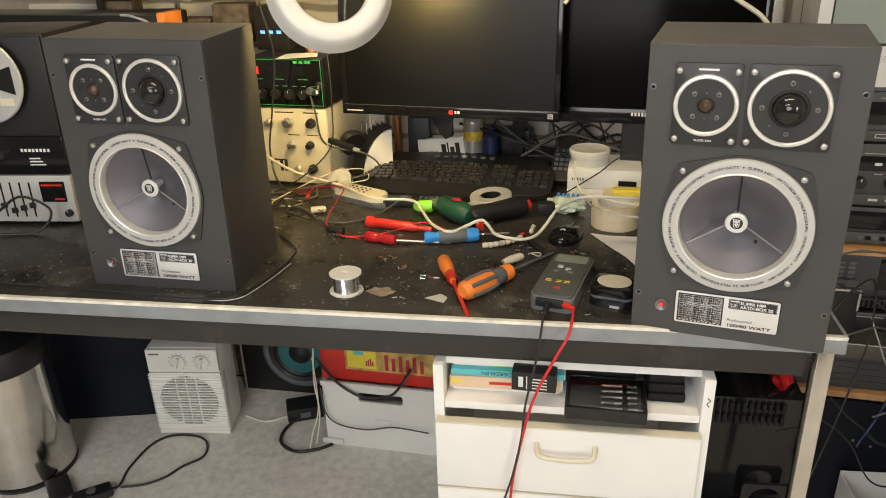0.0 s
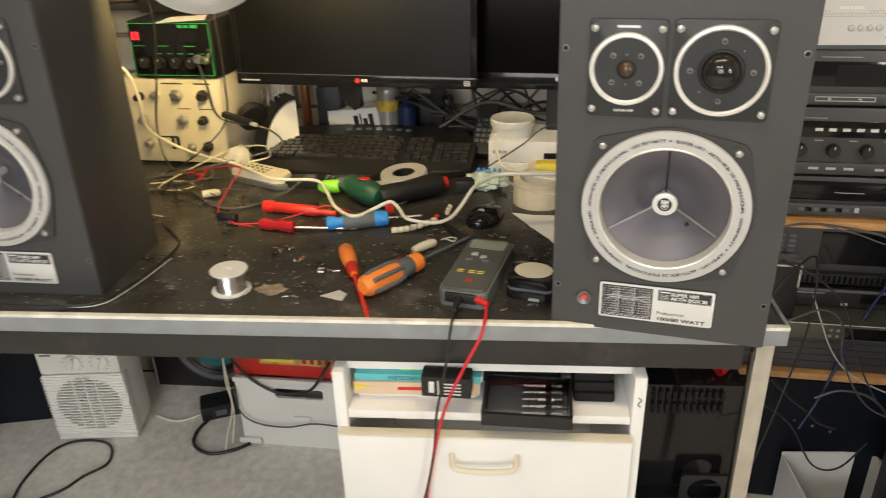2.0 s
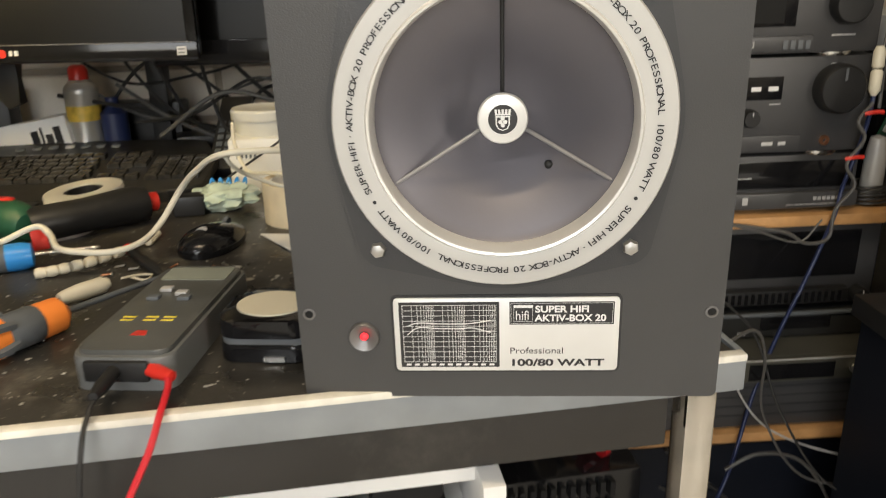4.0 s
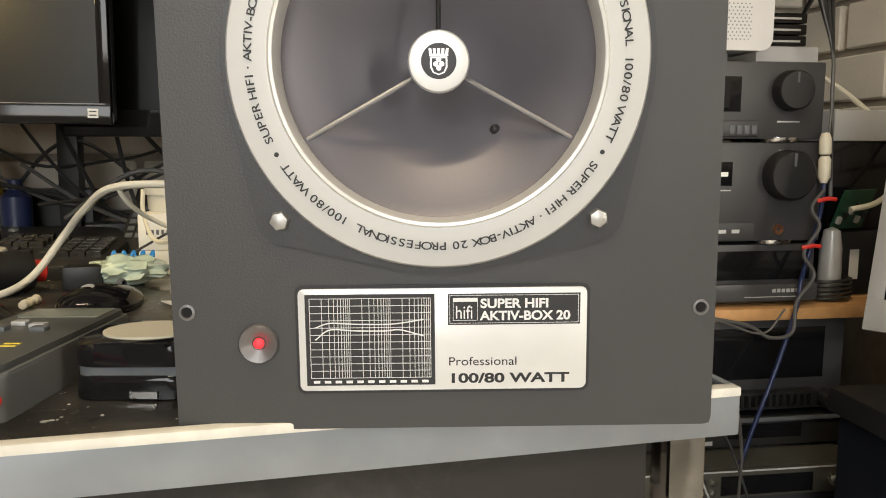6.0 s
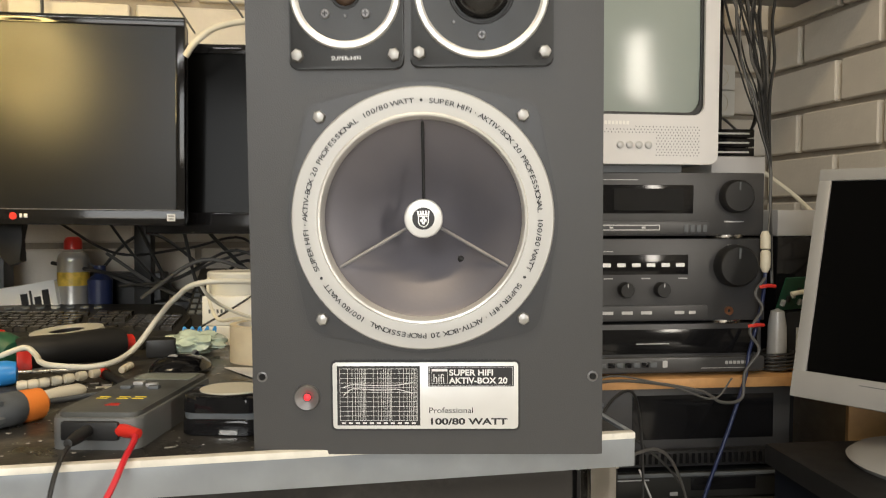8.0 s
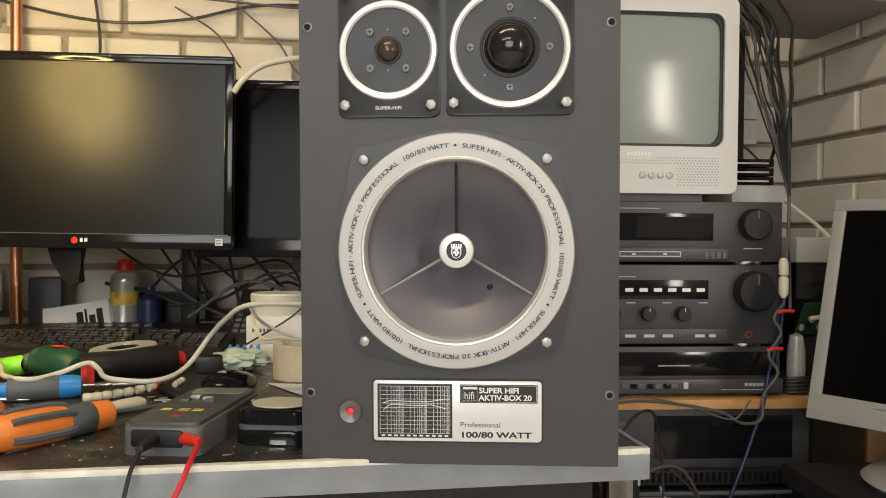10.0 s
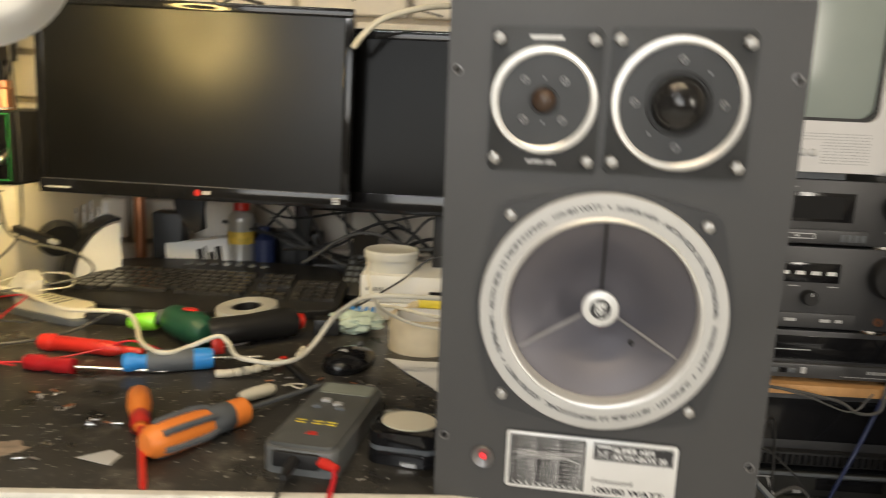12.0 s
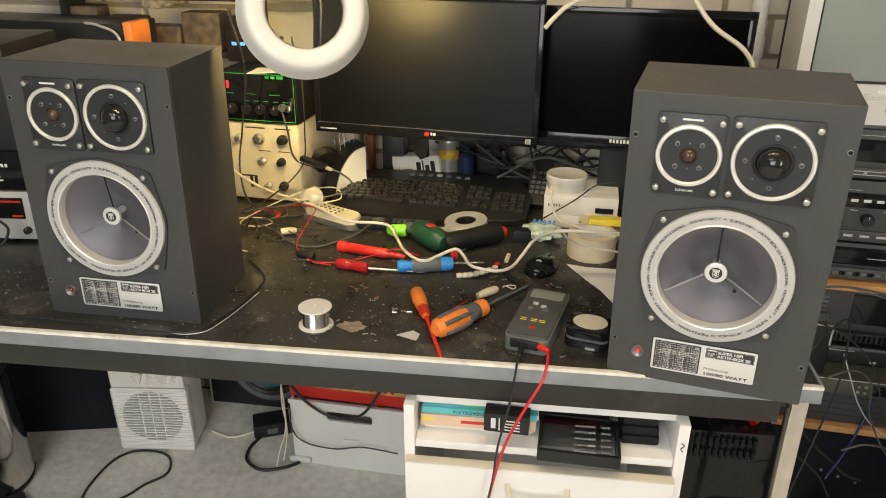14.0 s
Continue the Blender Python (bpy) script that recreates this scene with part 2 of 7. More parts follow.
def tube(bm, pts, r, seg=8, n=8, smooth=True):
    pts = spline(pts, n) if smooth else [Vector(q) for q in pts]
    rings, up = [], Vector((0.13, 0.21, 0.97))
    for i, q in enumerate(pts):
        d = (pts[min(i + 1, len(pts) - 1)] - pts[max(i - 1, 0)]).normalized()
        a = d.cross(up)
        if a.length < 0.05:
            a = d.cross(Vector((1, 0, 0)))
        a.normalize()
        b = a.cross(d).normalized()
        up = b
        rings.append([bm.verts.new(q + r * (a * math.cos(2 * math.pi * k / seg) + b * math.sin(2 * math.pi * k / seg))) for k in range(seg)])
    for s, e in zip(rings, rings[1:]):
        for k in range(seg):
            bm.faces.new((s[k], s[(k + 1) % seg], e[(k + 1) % seg], e[k]))
    bm.faces.new(rings[0][::-1]), bm.faces.new(rings[-1])
    return bm


def slab(bm, outline, z0, z1, m=None, bevel=0.0):
    """A prism over an outline of (x, y)."""
    lo = [bm.verts.new((x, y, z0)) for x, y in outline]
    hi = [bm.verts.new((x, y, z1)) for x, y in outline]
    n = len(outline)
    top = bm.faces.new(hi)
    bm.faces.new(lo[::-1])
    for i in range(n):
        bm.faces.new((lo[i], lo[(i + 1) % n], hi[(i + 1) % n], hi[i]))
    vs = lo + hi
    if bevel:
        r = bmesh.ops.bevel(bm, geom=list(top.edges), offset=bevel, segments=2, profile=0.6, affect="EDGES")
        vs = list({v for v in vs if v.is_valid} | {v for f in r["faces"] for v in f.verts})
    if m is not None:
        bmesh.ops.transform(bm, matrix=m, verts=vs)
    return bm


def holed(bm, outline, holes, z0, z1, m=None):
    """A plate over an outline with round or other holes through it."""
    es = []
    for loop in [outline] + holes:
        vs = [bm.verts.new((x, y, z0)) for x, y in loop]
        es += [bm.edges.new((vs[i], vs[(i + 1) % len(vs)])) for i in range(len(vs))]
    fs = [g for g in bmesh.ops.triangle_fill(bm, use_beauty=True, use_dissolve=False, edges=es)["geom"] if isinstance(g, bmesh.types.BMFace)]
    up = bmesh.ops.extrude_face_region(bm, geom=fs, use_keep_orig=True)["geom"]
    bmesh.ops.translate(bm, vec=(0, 0, z1 - z0), verts=[v for v in up if isinstance(v, bmesh.types.BMVert)])
    if m is not None:
        bmesh.ops.transform(bm, matrix=m, verts=bm.verts[:])
    return bm


def along(p, q):
    d = Vector(q) - Vector(p)
    return Matrix.Translation(p) @ d.to_track_quat("Z", "Y").to_matrix().to_4x4()


def disc_outline(r, n=40, cx=0, cy=0):
    return [(cx + r * math.cos(2 * math.pi * i / n), cy + r * math.sin(2 * math.pi * i / n)) for i in range(n)]


def round_rect(x0, x1, y0, y1, r, n=5):
    out = []
    for cx, cy, a in ((x1 - r, y1 - r, 0), (x0 + r, y1 - r, 90), (x0 + r, y0 + r, 180), (x1 - r, y0 + r, 270)):
        out += [(cx + r * math.cos(radians(a + 90 * i / n)), cy + r * math.sin(radians(a + 90 * i / n))) for i in range(n + 1)]
    return out


def hull(points):
    pts = sorted(set(points))
    def half(ps):
        h = []
        for p in ps:
            while len(h) > 1 and (h[-1][0] - h[-2][0]) * (p[1] - h[-2][1]) - (h[-1][1] - h[-2][1]) * (p[0] - h[-2][0]) <= 0:
                h.pop()
            h.append(p)
        return h
    a, b = half(pts), half(pts[::-1])
    return a[:-1] + b[:-1]


def finish(bm, name, material, smooth=40):
    bmesh.ops.recalc_face_normals(bm, faces=bm.faces[:])
    me = bpy.data.meshes.new(name)
    bm.to_mesh(me)
    bm.free()
    for p in me.polygons:
        p.use_smooth = smooth > 0
    if smooth:
        me.set_sharp_from_angle(angle=radians(smooth))
    for k in material if isinstance(material, (list, tuple)) else [material]:
        me.materials.append(k)
    return me


def part(name, bm, material, parent, label="", m=None, smooth=40):
    ob = new(name, finish(bm, name, material, smooth))
    ob.parent = parent
    if m is not None:
        ob.matrix_basis = m
    return tagged(ob, label)


# where the group of things that is being built stands: on the bench, which sags a little to the back, on the floor, in the rack
BENCH = pose(0, 1.17, 0.75) @ pose(0, 0, 0, -1.15) @ pose(0, -1.17, -0.75)
FZ = -0.058                               # height of the floor
FLOORSET = pose(-0.052, 0.036, FZ)
RACK = pose(-0.009, -0.040, -0.010)
PLACE = Matrix()


def thing(name, label, category, m=None, group="", kind=""):
    ob = new(name)
    ob.empty_display_size = 0.05
    ob.matrix_basis = PLACE @ (m if m is not None else Matrix())
    return tagged(ob, label, category, group, kind)


def solo(name, bm, material, label, category, m=None, group="", kind="", smooth=40):
    ob = new(name, finish(bm, name, material, smooth))
    ob.matrix_basis = PLACE @ (m if m is not None else Matrix())
    return tagged(ob, label, category, group, kind)


def B(*a, **k):
    return box(bmesh.new(), *a, **k)


def T(*a, **k):
    return tube(bmesh.new(), *a, **k)


def L(*a, **k):
    return lathe(bmesh.new(), *a, **k)


FRONT = pose(0, 0, 0, 90, 0, 0)          # turns a thing's z towards -y
TOP = 0.75                                # height of the bench top


def letters(name, text, size, material, parent, m, label="", bold=0.0, spread=1.0, sx=1.0, align="LEFT"):
    cu = bpy.data.curves.new(name, "FONT")
    cu.body, cu.size, cu.extrude, cu.offset, cu.space_character, cu.align_x = text, size, 0.0001, bold, spread, align
    tmp = new(name, cu)
    me = bpy.data.meshes.new_from_object(tmp.evaluated_get(bpy.context.evaluated_depsgraph_get()))
    bpy.data.objects.remove(tmp)
    bpy.data.curves.remove(cu)
    me.materials.clear()
    me.materials.append(material)
    ob = new(name, me)
    ob.parent = parent
    ob.matrix_basis = m @ Matrix.Diagonal((sx, 1, 1, 1))
    return tagged(ob, label)


# ---- the room ----
ROOM = pose(0.378, 1.146, 0, 0, 0, 5.7)   # bench corner; u runs along the bench, v to the back wall
WALLV, CORNERU = 0.957, 0.786
UW, US, VS = -3.0, 1.9, -3.2


def room_box(name, u0, u1, v0, v1, z0, z1, material, label="", category="", kind="structure"):
    return solo(name, B(u0, u1, v0, v1, z0, z1), material, label, category or name.split("_")[0], ROOM, kind=kind, smooth=0)


room_box("floor", UW, US, VS, WALLV, FZ - 0.1, FZ, FLOOR, "worn light grey concrete floor with stains")
wall_north = room_box("wall_north", UW - 0.1, US, WALLV + 0.008, WALLV + 0.12, FZ, 2.5, MORTAR, "cream painted brick wall with wide grey joints")
wall_east = room_box("wall_east", CORNERU + 0.008, CORNERU + 0.12, -0.6, WALLV + 0.008, FZ, 2.5, MORTAR, "cream painted brick wall beside the rack")
room_box("wall_east_rear", US, US + 0.1, VS, -0.6, FZ, 2.5, PLASTER, "plain grey plastered wall, out of view", "wall")
room_box("wall_return", CORNERU + 0.12, US, -0.6, -0.5, FZ, 2.5, PLASTER, "plain grey plastered wall, out of view", "wall")
room_box("wall_west", UW - 0.1, UW, VS, WALLV + 0.008, FZ, 2.5, PLASTER, "plain grey plastered wall, out of view", "wall")
room_box("ceiling", UW, US, VS, WALLV + 0.008, 2.5, 2.6, PLASTER, "plain grey ceiling, out of view")
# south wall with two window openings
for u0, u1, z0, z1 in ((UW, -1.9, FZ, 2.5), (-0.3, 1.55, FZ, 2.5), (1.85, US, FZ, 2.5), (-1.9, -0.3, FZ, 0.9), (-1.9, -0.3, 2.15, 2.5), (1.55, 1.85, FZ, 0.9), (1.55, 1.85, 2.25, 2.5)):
    room_box("wall_south", u0, u1, VS - 0.1, VS, z0, z1, PLASTER, "plain grey plastered wall with windows, out of view", "wall")

# ---- the bench ----
PLACE = BENCH
bench = thing("workbench", "worn black-topped workbench with aluminium edge strip", "workbench", ROOM)
part("worktop", B(-2.35, 0.003, 0.004, 0.90, TOP - 0.026, TOP, 0.002), BENCHTOP, bench)
part("edge_strip", B(-2.35, 0.008, -0.004, 0.003, TOP - 0.028, TOP + 0.0015, 0.0015), EDGE, bench, "scuffed grey aluminium edge strip")
part("edge_strip", B(0.004, 0.010, 0.0035, 0.90, TOP - 0.028, TOP + 0.0015, 0.0015), EDGE, bench)
part("worn_lip", B(-2.35, 0.008, -0.0046, 0.0050, TOP - 0.0035, TOP + 0.0022, 0.001), mat("worn_cream_lip", (0.76, 0.73, 0.65), 0.5, var=0.2, scale=30, bump=0.1, stain=0.5, stain_color=(0.30, 0.28, 0.24)), bench, "worn cream lip of the edge strip")
part("apron", B(-2.30, -0.040, 0.020, 0.045, TOP - 0.085, TOP - 0.029, 0.002), APRON, bench, "dark grey steel apron rail")
part("apron", B(-0.05, -0.025, 0.07, 0.83, TOP - 0.085, TOP - 0.029, 0.002), APRON, bench)
LEGSTEEL = mat("worn_chrome_leg", (0.60, 0.57, 0.52), 0.14, 1.0, var=0.10, scale=30, bump=0.03, stain=0.35, stain_color=(0.34, 0.27, 0.19), rvar=0.5)
for u, v in ((-0.016, 0.03), (-2.25, 0.03), (-0.016, 0.84), (-2.25, 0.84)):
    part("leg", B(u - 0.006, u + 0.020, v - 0.006, v + 0.020, FZ, TOP - 0.03, 0.003), LEGSTEEL, bench, "bare steel leg")


# ---- loudspeakers ----
PLACE = Matrix()


def loudspeaker(m, label, led):
    sp = thing("loudspeaker", label, "loudspeaker", m, "pair of loudspeakers")
    W, D, H = 0.1405, 0.190, 0.446
    z0, x0 = 0.190, -0.002
    for q in ((-W, -W + 0.012, 0.002, D, 0, H), (W - 0.012, W, 0.002, D, 0, H), (-W + 0.012, W - 0.012, 0.002, D, H - 0.012, H), (-W + 0.012, W - 0.012, 0.002, D, 0, 0.012), (-W + 0.012, W - 0.012, D - 0.012, D, 0.012, H - 0.012)):
        part("cabinet_panel", box(bmesh.new(), *q), GREYPAINT, sp)
    bm = holed(bmesh.new(), round_rect(-W + 0.0008, W - 0.0008, 0.001, H - 0.0008, 0.004, 3), [disc_outline(0.0800, 64, x0, z0)], -0.010, 0.0022, FRONT)
    part("baffle", bm, GREYPAINT, sp)
    part("edge_bead", T([(-W + 0.0015, -0.0005, H - 0.0008), (W - 0.0015, -0.0005, H - 0.0008)], 0.0012, 6, smooth=False), GREYPAINT, sp)
    # woofer mounting plate
    o = hull([(round(x, 5), round(y, 5)) for x, y in disc_outline(0.1065, 72) + round_rect(-0.0925, 0.0925, -0.0915, 0.0915, 0.016)])
    plate = part("woofer_plate", holed(bmesh.new(), o, [disc_outline(0.0800, 64)], 0.0022, 0.0058, FRONT), WOOFERPLATE, sp, m=pose(x0, 0, z0))
    woofer = part("woofer_ring", L([(0.103, 0.004), (0.103, 0.0080), (0.1018, 0.0100), (0.0835, 0.0115), (0.0825, 0.0113)], 96, FRONT), RING, sp, "wide silver woofer ring with black lettering", pose(x0, 0, z0))
    part("inner_rim", L([(0.0826, 0.0113), (0.0815, 0.0123), (0.0800, 0.0117), (0.0787, 0.0085), (0.0787, -0.010)], 96, FRONT), RINGEDGE, woofer)
    part("cone", L([(0.0790, -0.004), (0.0770, -0.0060), (0.0735, -0.0075), (0.055, -0.0215), (0.035, -0.0360), (0.018, -0.0470), (0.0, -0.0480)], 72, FRONT), CONE, sp, "grey recessed metal woofer cone", pose(x0, 0, z0))
    for x, z in ((-0.040, 0.0365), (0.028, -0.034)):
        part("cone_screw", L([(0.0028, -0.036), (0.0028, -0.0275), (0.0015, -0.0262), (0, -0.026)], 12, FRONT), BLACK, sp, m=pose(x, 0, z0 + z))
    for a in (90, 210, 330):
        c, s = math.cos(radians(a)), math.sin(radians(a))
        # upright spoke coloured black for the shade it stands in
        part("spoke", T([(0.012 * c, 0.0200, 0.012 * s), (0.0786 * c, 0.0065, 0.0786 * s)], 0.0014, 8, smooth=False), SPOKE if a != 90 else BLACK, sp, m=pose(x0, 0, z0))
    sh = FRONT @ pose(0, 0, -0.0265)
    hub = part("hub", L([(0.006, -0.020), (0.006, 0.011), (0.0150, 0.0115), (0.0158, 0.0125), (0.0158, 0.0155), (0.0150, 0.0170), (0.0125, 0.0176), (0.0, 0.0178)], 40, sh), LABEL, sp, "round silver hub cap with black crest", pose(x0, 0, z0))
    crest = part("crest_disc", slab(bmesh.new(), disc_outline(0.0090, 40), 0.0178, 0.0181, sh), INK, hub)
    shield = [(-0.0044, 0.0022), (0.0044, 0.0022), (0.0044, -0.0030), (0.0030, -0.0058), (0.0, -0.0070), (-0.0030, -0.0058), (-0.0044, -0.0030)]
    part("shield", slab(bmesh.new(), shield, 0.0181, 0.0183, sh), LABEL, crest)
    part("shield_field", slab(bmesh.new(), [(x * 0.8, y * 0.84 - 0.0005) for x, y in shield], 0.0183, 0.0184, sh), INK, crest)
    bm = bmesh.new()
    for x, y in ((-0.0015, -0.0015), (0.0015, -0.0015), (0, -0.0035), (0, 0.0007)):
        slab(bm, disc_outline(0.0013, 14, x, y), 0.0184, 0.01850 + 0.0001 * abs(x) * 100, sh)
    part("clover", bm, LABEL, crest)
    bm = bmesh.new()
    for i in range(5):
        x = (i - 2) * 0.0020
        slab(bm, [(x - 0.0007, 0.0035), (x + 0.0007, 0.0035), (x + 0.0007 + x * 0.1, 0.0062), (x - 0.0007 + x * 0.1, 0.0062)], 0.0181, 0.0183, sh)
    slab(bm, [(-0.0048, 0.0026), (0.0048, 0.0026), (0.0048, 0.0035), (-0.0048, 0.0035)], 0.0181, 0.0183, sh)
    part("crown", bm, LABEL, crest)
    # lettering round the ring, three times
    line = "SUPER HIFI \u00b7 AKTIV-BOX 20 PROFESSIONAL  100/80 WATT"
    widths = {"I": 0.45, " ": 0.55, "\u00b7": 0.45, "1": 0.7, "-": 0.6, "/": 0.6, "W": 1.35, "M": 1.2}
    tot = sum(widths.get(ch, 1.0) for ch in line)
    for k in range(3):
        start, span, pos = 90 - 120 * k - 3.5, 113.0, 0.0
        for ch in line:
            w = widths.get(ch, 1.0)
            a = start - span * (pos + w / 2) / tot
            pos += w
            if ch == " ":
                continue
            r = 0.0915
            q = FRONT @ pose(r * math.cos(radians(a)), r * math.sin(radians(a)), 0.0112, 0, 0, a - 90)
            letters("letter", ch, 0.0056, INK, woofer, q @ pose(0, -0.0018, 0.0001), sx=1.28, align="CENTER", bold=0.00005)
        a = radians(90 - 120 * k)
        part("dot", slab(bmesh.new(), disc_outline(0.0012, 12), 0.0108, 0.0112, FRONT @ pose(0.0918 * math.cos(a), 0.0918 * math.sin(a), 0)), INK, woofer)
    # bolts
    def bolt(x, z, y=-0.005, r=0.0052):
        b = part("hex_bolt", L([(r, 0), (r, 0.0035), (r * 0.85, 0.0052), (r * 0.4, 0.0060), (0, 0.0061)], 6, FRONT), BOLT, sp, m=pose(x, y, z, 0, random.uniform(0, 60), 0), smooth=25)
        return b
    for x in (-0.0819, 0.0767):
        for z in (-0.0787, 0.0798):
            bolt(x, z0 + z)
    # tweeter and midrange
    for name, cx, cz, x0, x1, ro, ri, rd, rs, bx, screws, dome in (
            ("tweeter", -0.0603, 0.3645, -0.1045, -0.0155, 0.0430, 0.0368, 0.0098, 0.0112, 0.0375, ((45, 0.0222),), DOMEBROWN),
            ("midrange", 0.0450, 0.3655, -0.0104, 0.1004, 0.0522, 0.0462, 0.0222, 0.0252, 0.0483, ((0, 0.0340),), DOME)):
        pl = part(name + "_plate", slab(bmesh.new(), round_rect(x0 - cx, x1 - cx, -0.0575, 0.0575, 0.006), 0.0022, 0.0062, FRONT, 0.0012), PLATE, sp, "black %s plate" % name, pose(cx, 0, cz))
        part("trim_ring", L([(ro, 0.006), (ro, 0.0080), (ro - 0.0012, 0.0095), (ri + 0.0018, 0.0098), (ri, 0.0085), (ri, 0.0062)], 72, FRONT), RINGEDGE, pl, "bright aluminium trim ring")
        part("faceplate", L([(ri, 0.0066), (rs + 0.001, 0.0064), (rs, 0.0052)], 56, FRONT), PLATE, pl)
        part("surround", L([(rs + 0.0006, 0.0063), (rs, 0.0070), (rs - 0.0012, 0.0070), (rs - 0.003, 0.0052), (rd, 0.0050)], 56, FRONT), BLACK, pl)
        part("dome", L([(rd * math.cos(radians(a)), 0.0055 + rd * 0.86 * math.sin(radians(a))) for a in range(0, 90, 10)] + [(0, 0.0055 + rd * 0.86)], 40, FRONT), dome, pl)
        for a0, rr in screws:
            for k in range(4):
                a = radians(a0 + 90 * k)
                sc = part("screw", L([(0.0036, 0.0064), (0.0036, 0.0080), (0.0027, 0.0090), (0, 0.0090)], 16, FRONT), SCREWDARK, pl, m=pose(rr * math.cos(a), 0, rr * math.sin(a)))
                part("cross_slot", box(B(-0.0021, 0.0021, -0.0094, -0.0089, -0.0006, 0.0006), -0.0006, 0.0006, -0.0094, -0.0089, -0.0021, 0.0021), INK, sc)
        for s in (1, -1):
            q = (0, 0, s * 0.0175) if name == "tweeter" else (s * 0.0215, 0, s * 0.0240)
            part("terminal", L([(0.0011, 0.006), (0.0011, 0.0085), (0, 0.0088)], 10, FRONT), SCREWDARK, pl, m=pose(*q))
        for s in (1, -1):
            for c in (1, -1):
                bolt(cx + c * bx, cz + s * 0.0475, -0.0062)
        if name == "tweeter":
            letters("caption", "SUPER-HIFI", 0.0042, WHITEINK, pl, FRONT @ pose(0, -0.0508, 0.00625), align="CENTER", sx=1.15, bold=0.00008)
            part("maker_bar", slab(bmesh.new(), [(-0.013, 0.0478), (0.013, 0.0478), (0.013, 0.0505), (-0.013, 0.0505)], 0.0061, 0.0064, FRONT), WHITEINK, pl)
    # corner fixing sockets
    for x in (-0.1320, 0.1320):
        for z in (0.0641, 0.3868):
            so = part("fixing_socket", L([(0.0042, 0.0020), (0.0042, 0.0030), (0.0030, 0.0032), (0.0026, 0.0024), (0.0024, 0.0024)], 16, FRONT), BEZEL, sp, "worn metal fixing socket", pose(x, 0, z))
            part("hole", slab(bmesh.new(), disc_outline(0.0026, 16), 0.0022, 0.0026, FRONT), DARK, so)
    # lamp
    le = part("led_bezel", L([(0.0105, 0.0022), (0.0103, 0.0046), (0.0096, 0.0054), (0.0086, 0.0050), (0.0046, 0.0026), (0.0032, 0.0020)], 32, FRONT), BEZEL, sp, "satin bezel round a red lamp", pose(-0.0960, 0, 0.0475))
    part("led", L([(0.0027, 0.0020), (0.0026, 0.0036), (0.0016, 0.0046), (0, 0.0049)], 16, FRONT), led, le, "red indicator lamp")
    # rating plate
    lp = part("rating_plate", slab(bmesh.new(), round_rect(-0.074, 0.074, -0.0268, 0.0268, 0.003), 0.0028, 0.0040, FRONT, 0.0004), LABEL, sp, "silver rating plate with graph and lettering", pose(-0.0011, 0, 0.0490))
    part("plate_shadow_gap", slab(bmesh.new(), round_rect(-0.0757, 0.0757, -0.0286, 0.0286, 0.004), 0.0022, 0.0028, FRONT), INK, lp)
    gr = part("graph_field", slab(bmesh.new(), [(-0.0705, -0.0240), (-0.0042, -0.0240), (-0.0042, 0.0240), (-0.0705, 0.0240)], 0.0040, 0.0042, FRONT), INK, lp)
    bm = bmesh.new()
    for i in range(12):
        y = -0.0200 + i * 0.0038
        slab(bm, [(-0.0682, y - 0.00014), (-0.0065, y - 0.00014), (-0.0065, y + 0.00014), (-0.0682, y + 0.00014)], 0.0042, 0.0043, FRONT)
    for d in range(3):
        for k in range(1, 11):
            x = -0.0682 + (d + math.log10(k)) * 0.0206
            slab(bm, [(x - 0.00013, -0.0200), (x + 0.00013, -0.0200), (x + 0.00013, 0.0218), (x - 0.00013, 0.0218)], 0.0042, 0.00434, FRONT)
    part("graph_grid", bm, WHITEINK, gr)
    for off, ends in ((0.0085, (0.0012, 0.0022)), (0.0050, (-0.0035, -0.0030))):
        pts = [(-0.0655, -0.0044, off - 0.002 + ends[0] * 0.6 - 0.0005), (-0.058, -0.0044, off + 0.0006), (-0.045, -0.0044, off), (-0.03, -0.0044, off - 0.0002), (-0.022, -0.0044, off + 0.0003), (-0.010, -0.0044, off + ends[1])]
        part("graph_curve", T(pts, 0.00035, 6), WHITEINK, gr)
    bm = bmesh.new()
    for i in range(11):
        x = -0.067 + i * 0.0056
        slab(bm, [(x, -0.0228), (x + 0.0033, -0.0228), (x + 0.0033, -0.0214), (x, -0.0214)], 0.0042, 0.0043, FRONT)
    part("scale_bars", bm, WHITEINK, gr)
    tb = part("title_block", slab(bmesh.new(), [(0.0025, 0.0075), (0.0705, 0.0075), (0.0705, 0.0238), (0.0025, 0.0238)], 0.0040, 0.0042, FRONT), INK, lp)
    bm = bmesh.new()
    for a, b, c, d in ((0.0034, 0.0696, 0.0083, 0.0085), (0.0034, 0.0696, 0.0228, 0.0230), (0.0034, 0.0036, 0.0083, 0.0230), (0.0694, 0.0696, 0.0083, 0.0230), (0.0052, 0.0178, 0.0098, 0.0100), (0.0052, 0.0178, 0.0196, 0.0216), (0.0052, 0.0054, 0.0098, 0.0216), (0.0176, 0.0178, 0.0098, 0.0216)):
        slab(bm, [(a, c), (b, c), (b, d), (a, d)], 0.0042, 0.0043, FRONT)
    part("border_line", bm, WHITEINK, tb)
    letters("emblem", "hifi", 0.0098, WHITEINK, tb, FRONT @ pose(0.0062, 0.0108, 0.00425), sx=0.8)
    letters("title", "SUPER HIFI", 0.0066, WHITEINK, tb, FRONT @ pose(0.0192, 0.0164, 0.00425), bold=0.0002, sx=1.12)
    letters("title", "AKTIV-BOX 20", 0.0066, WHITEINK, tb, FRONT @ pose(0.0192, 0.0100, 0.00425), bold=0.0002, sx=1.08)
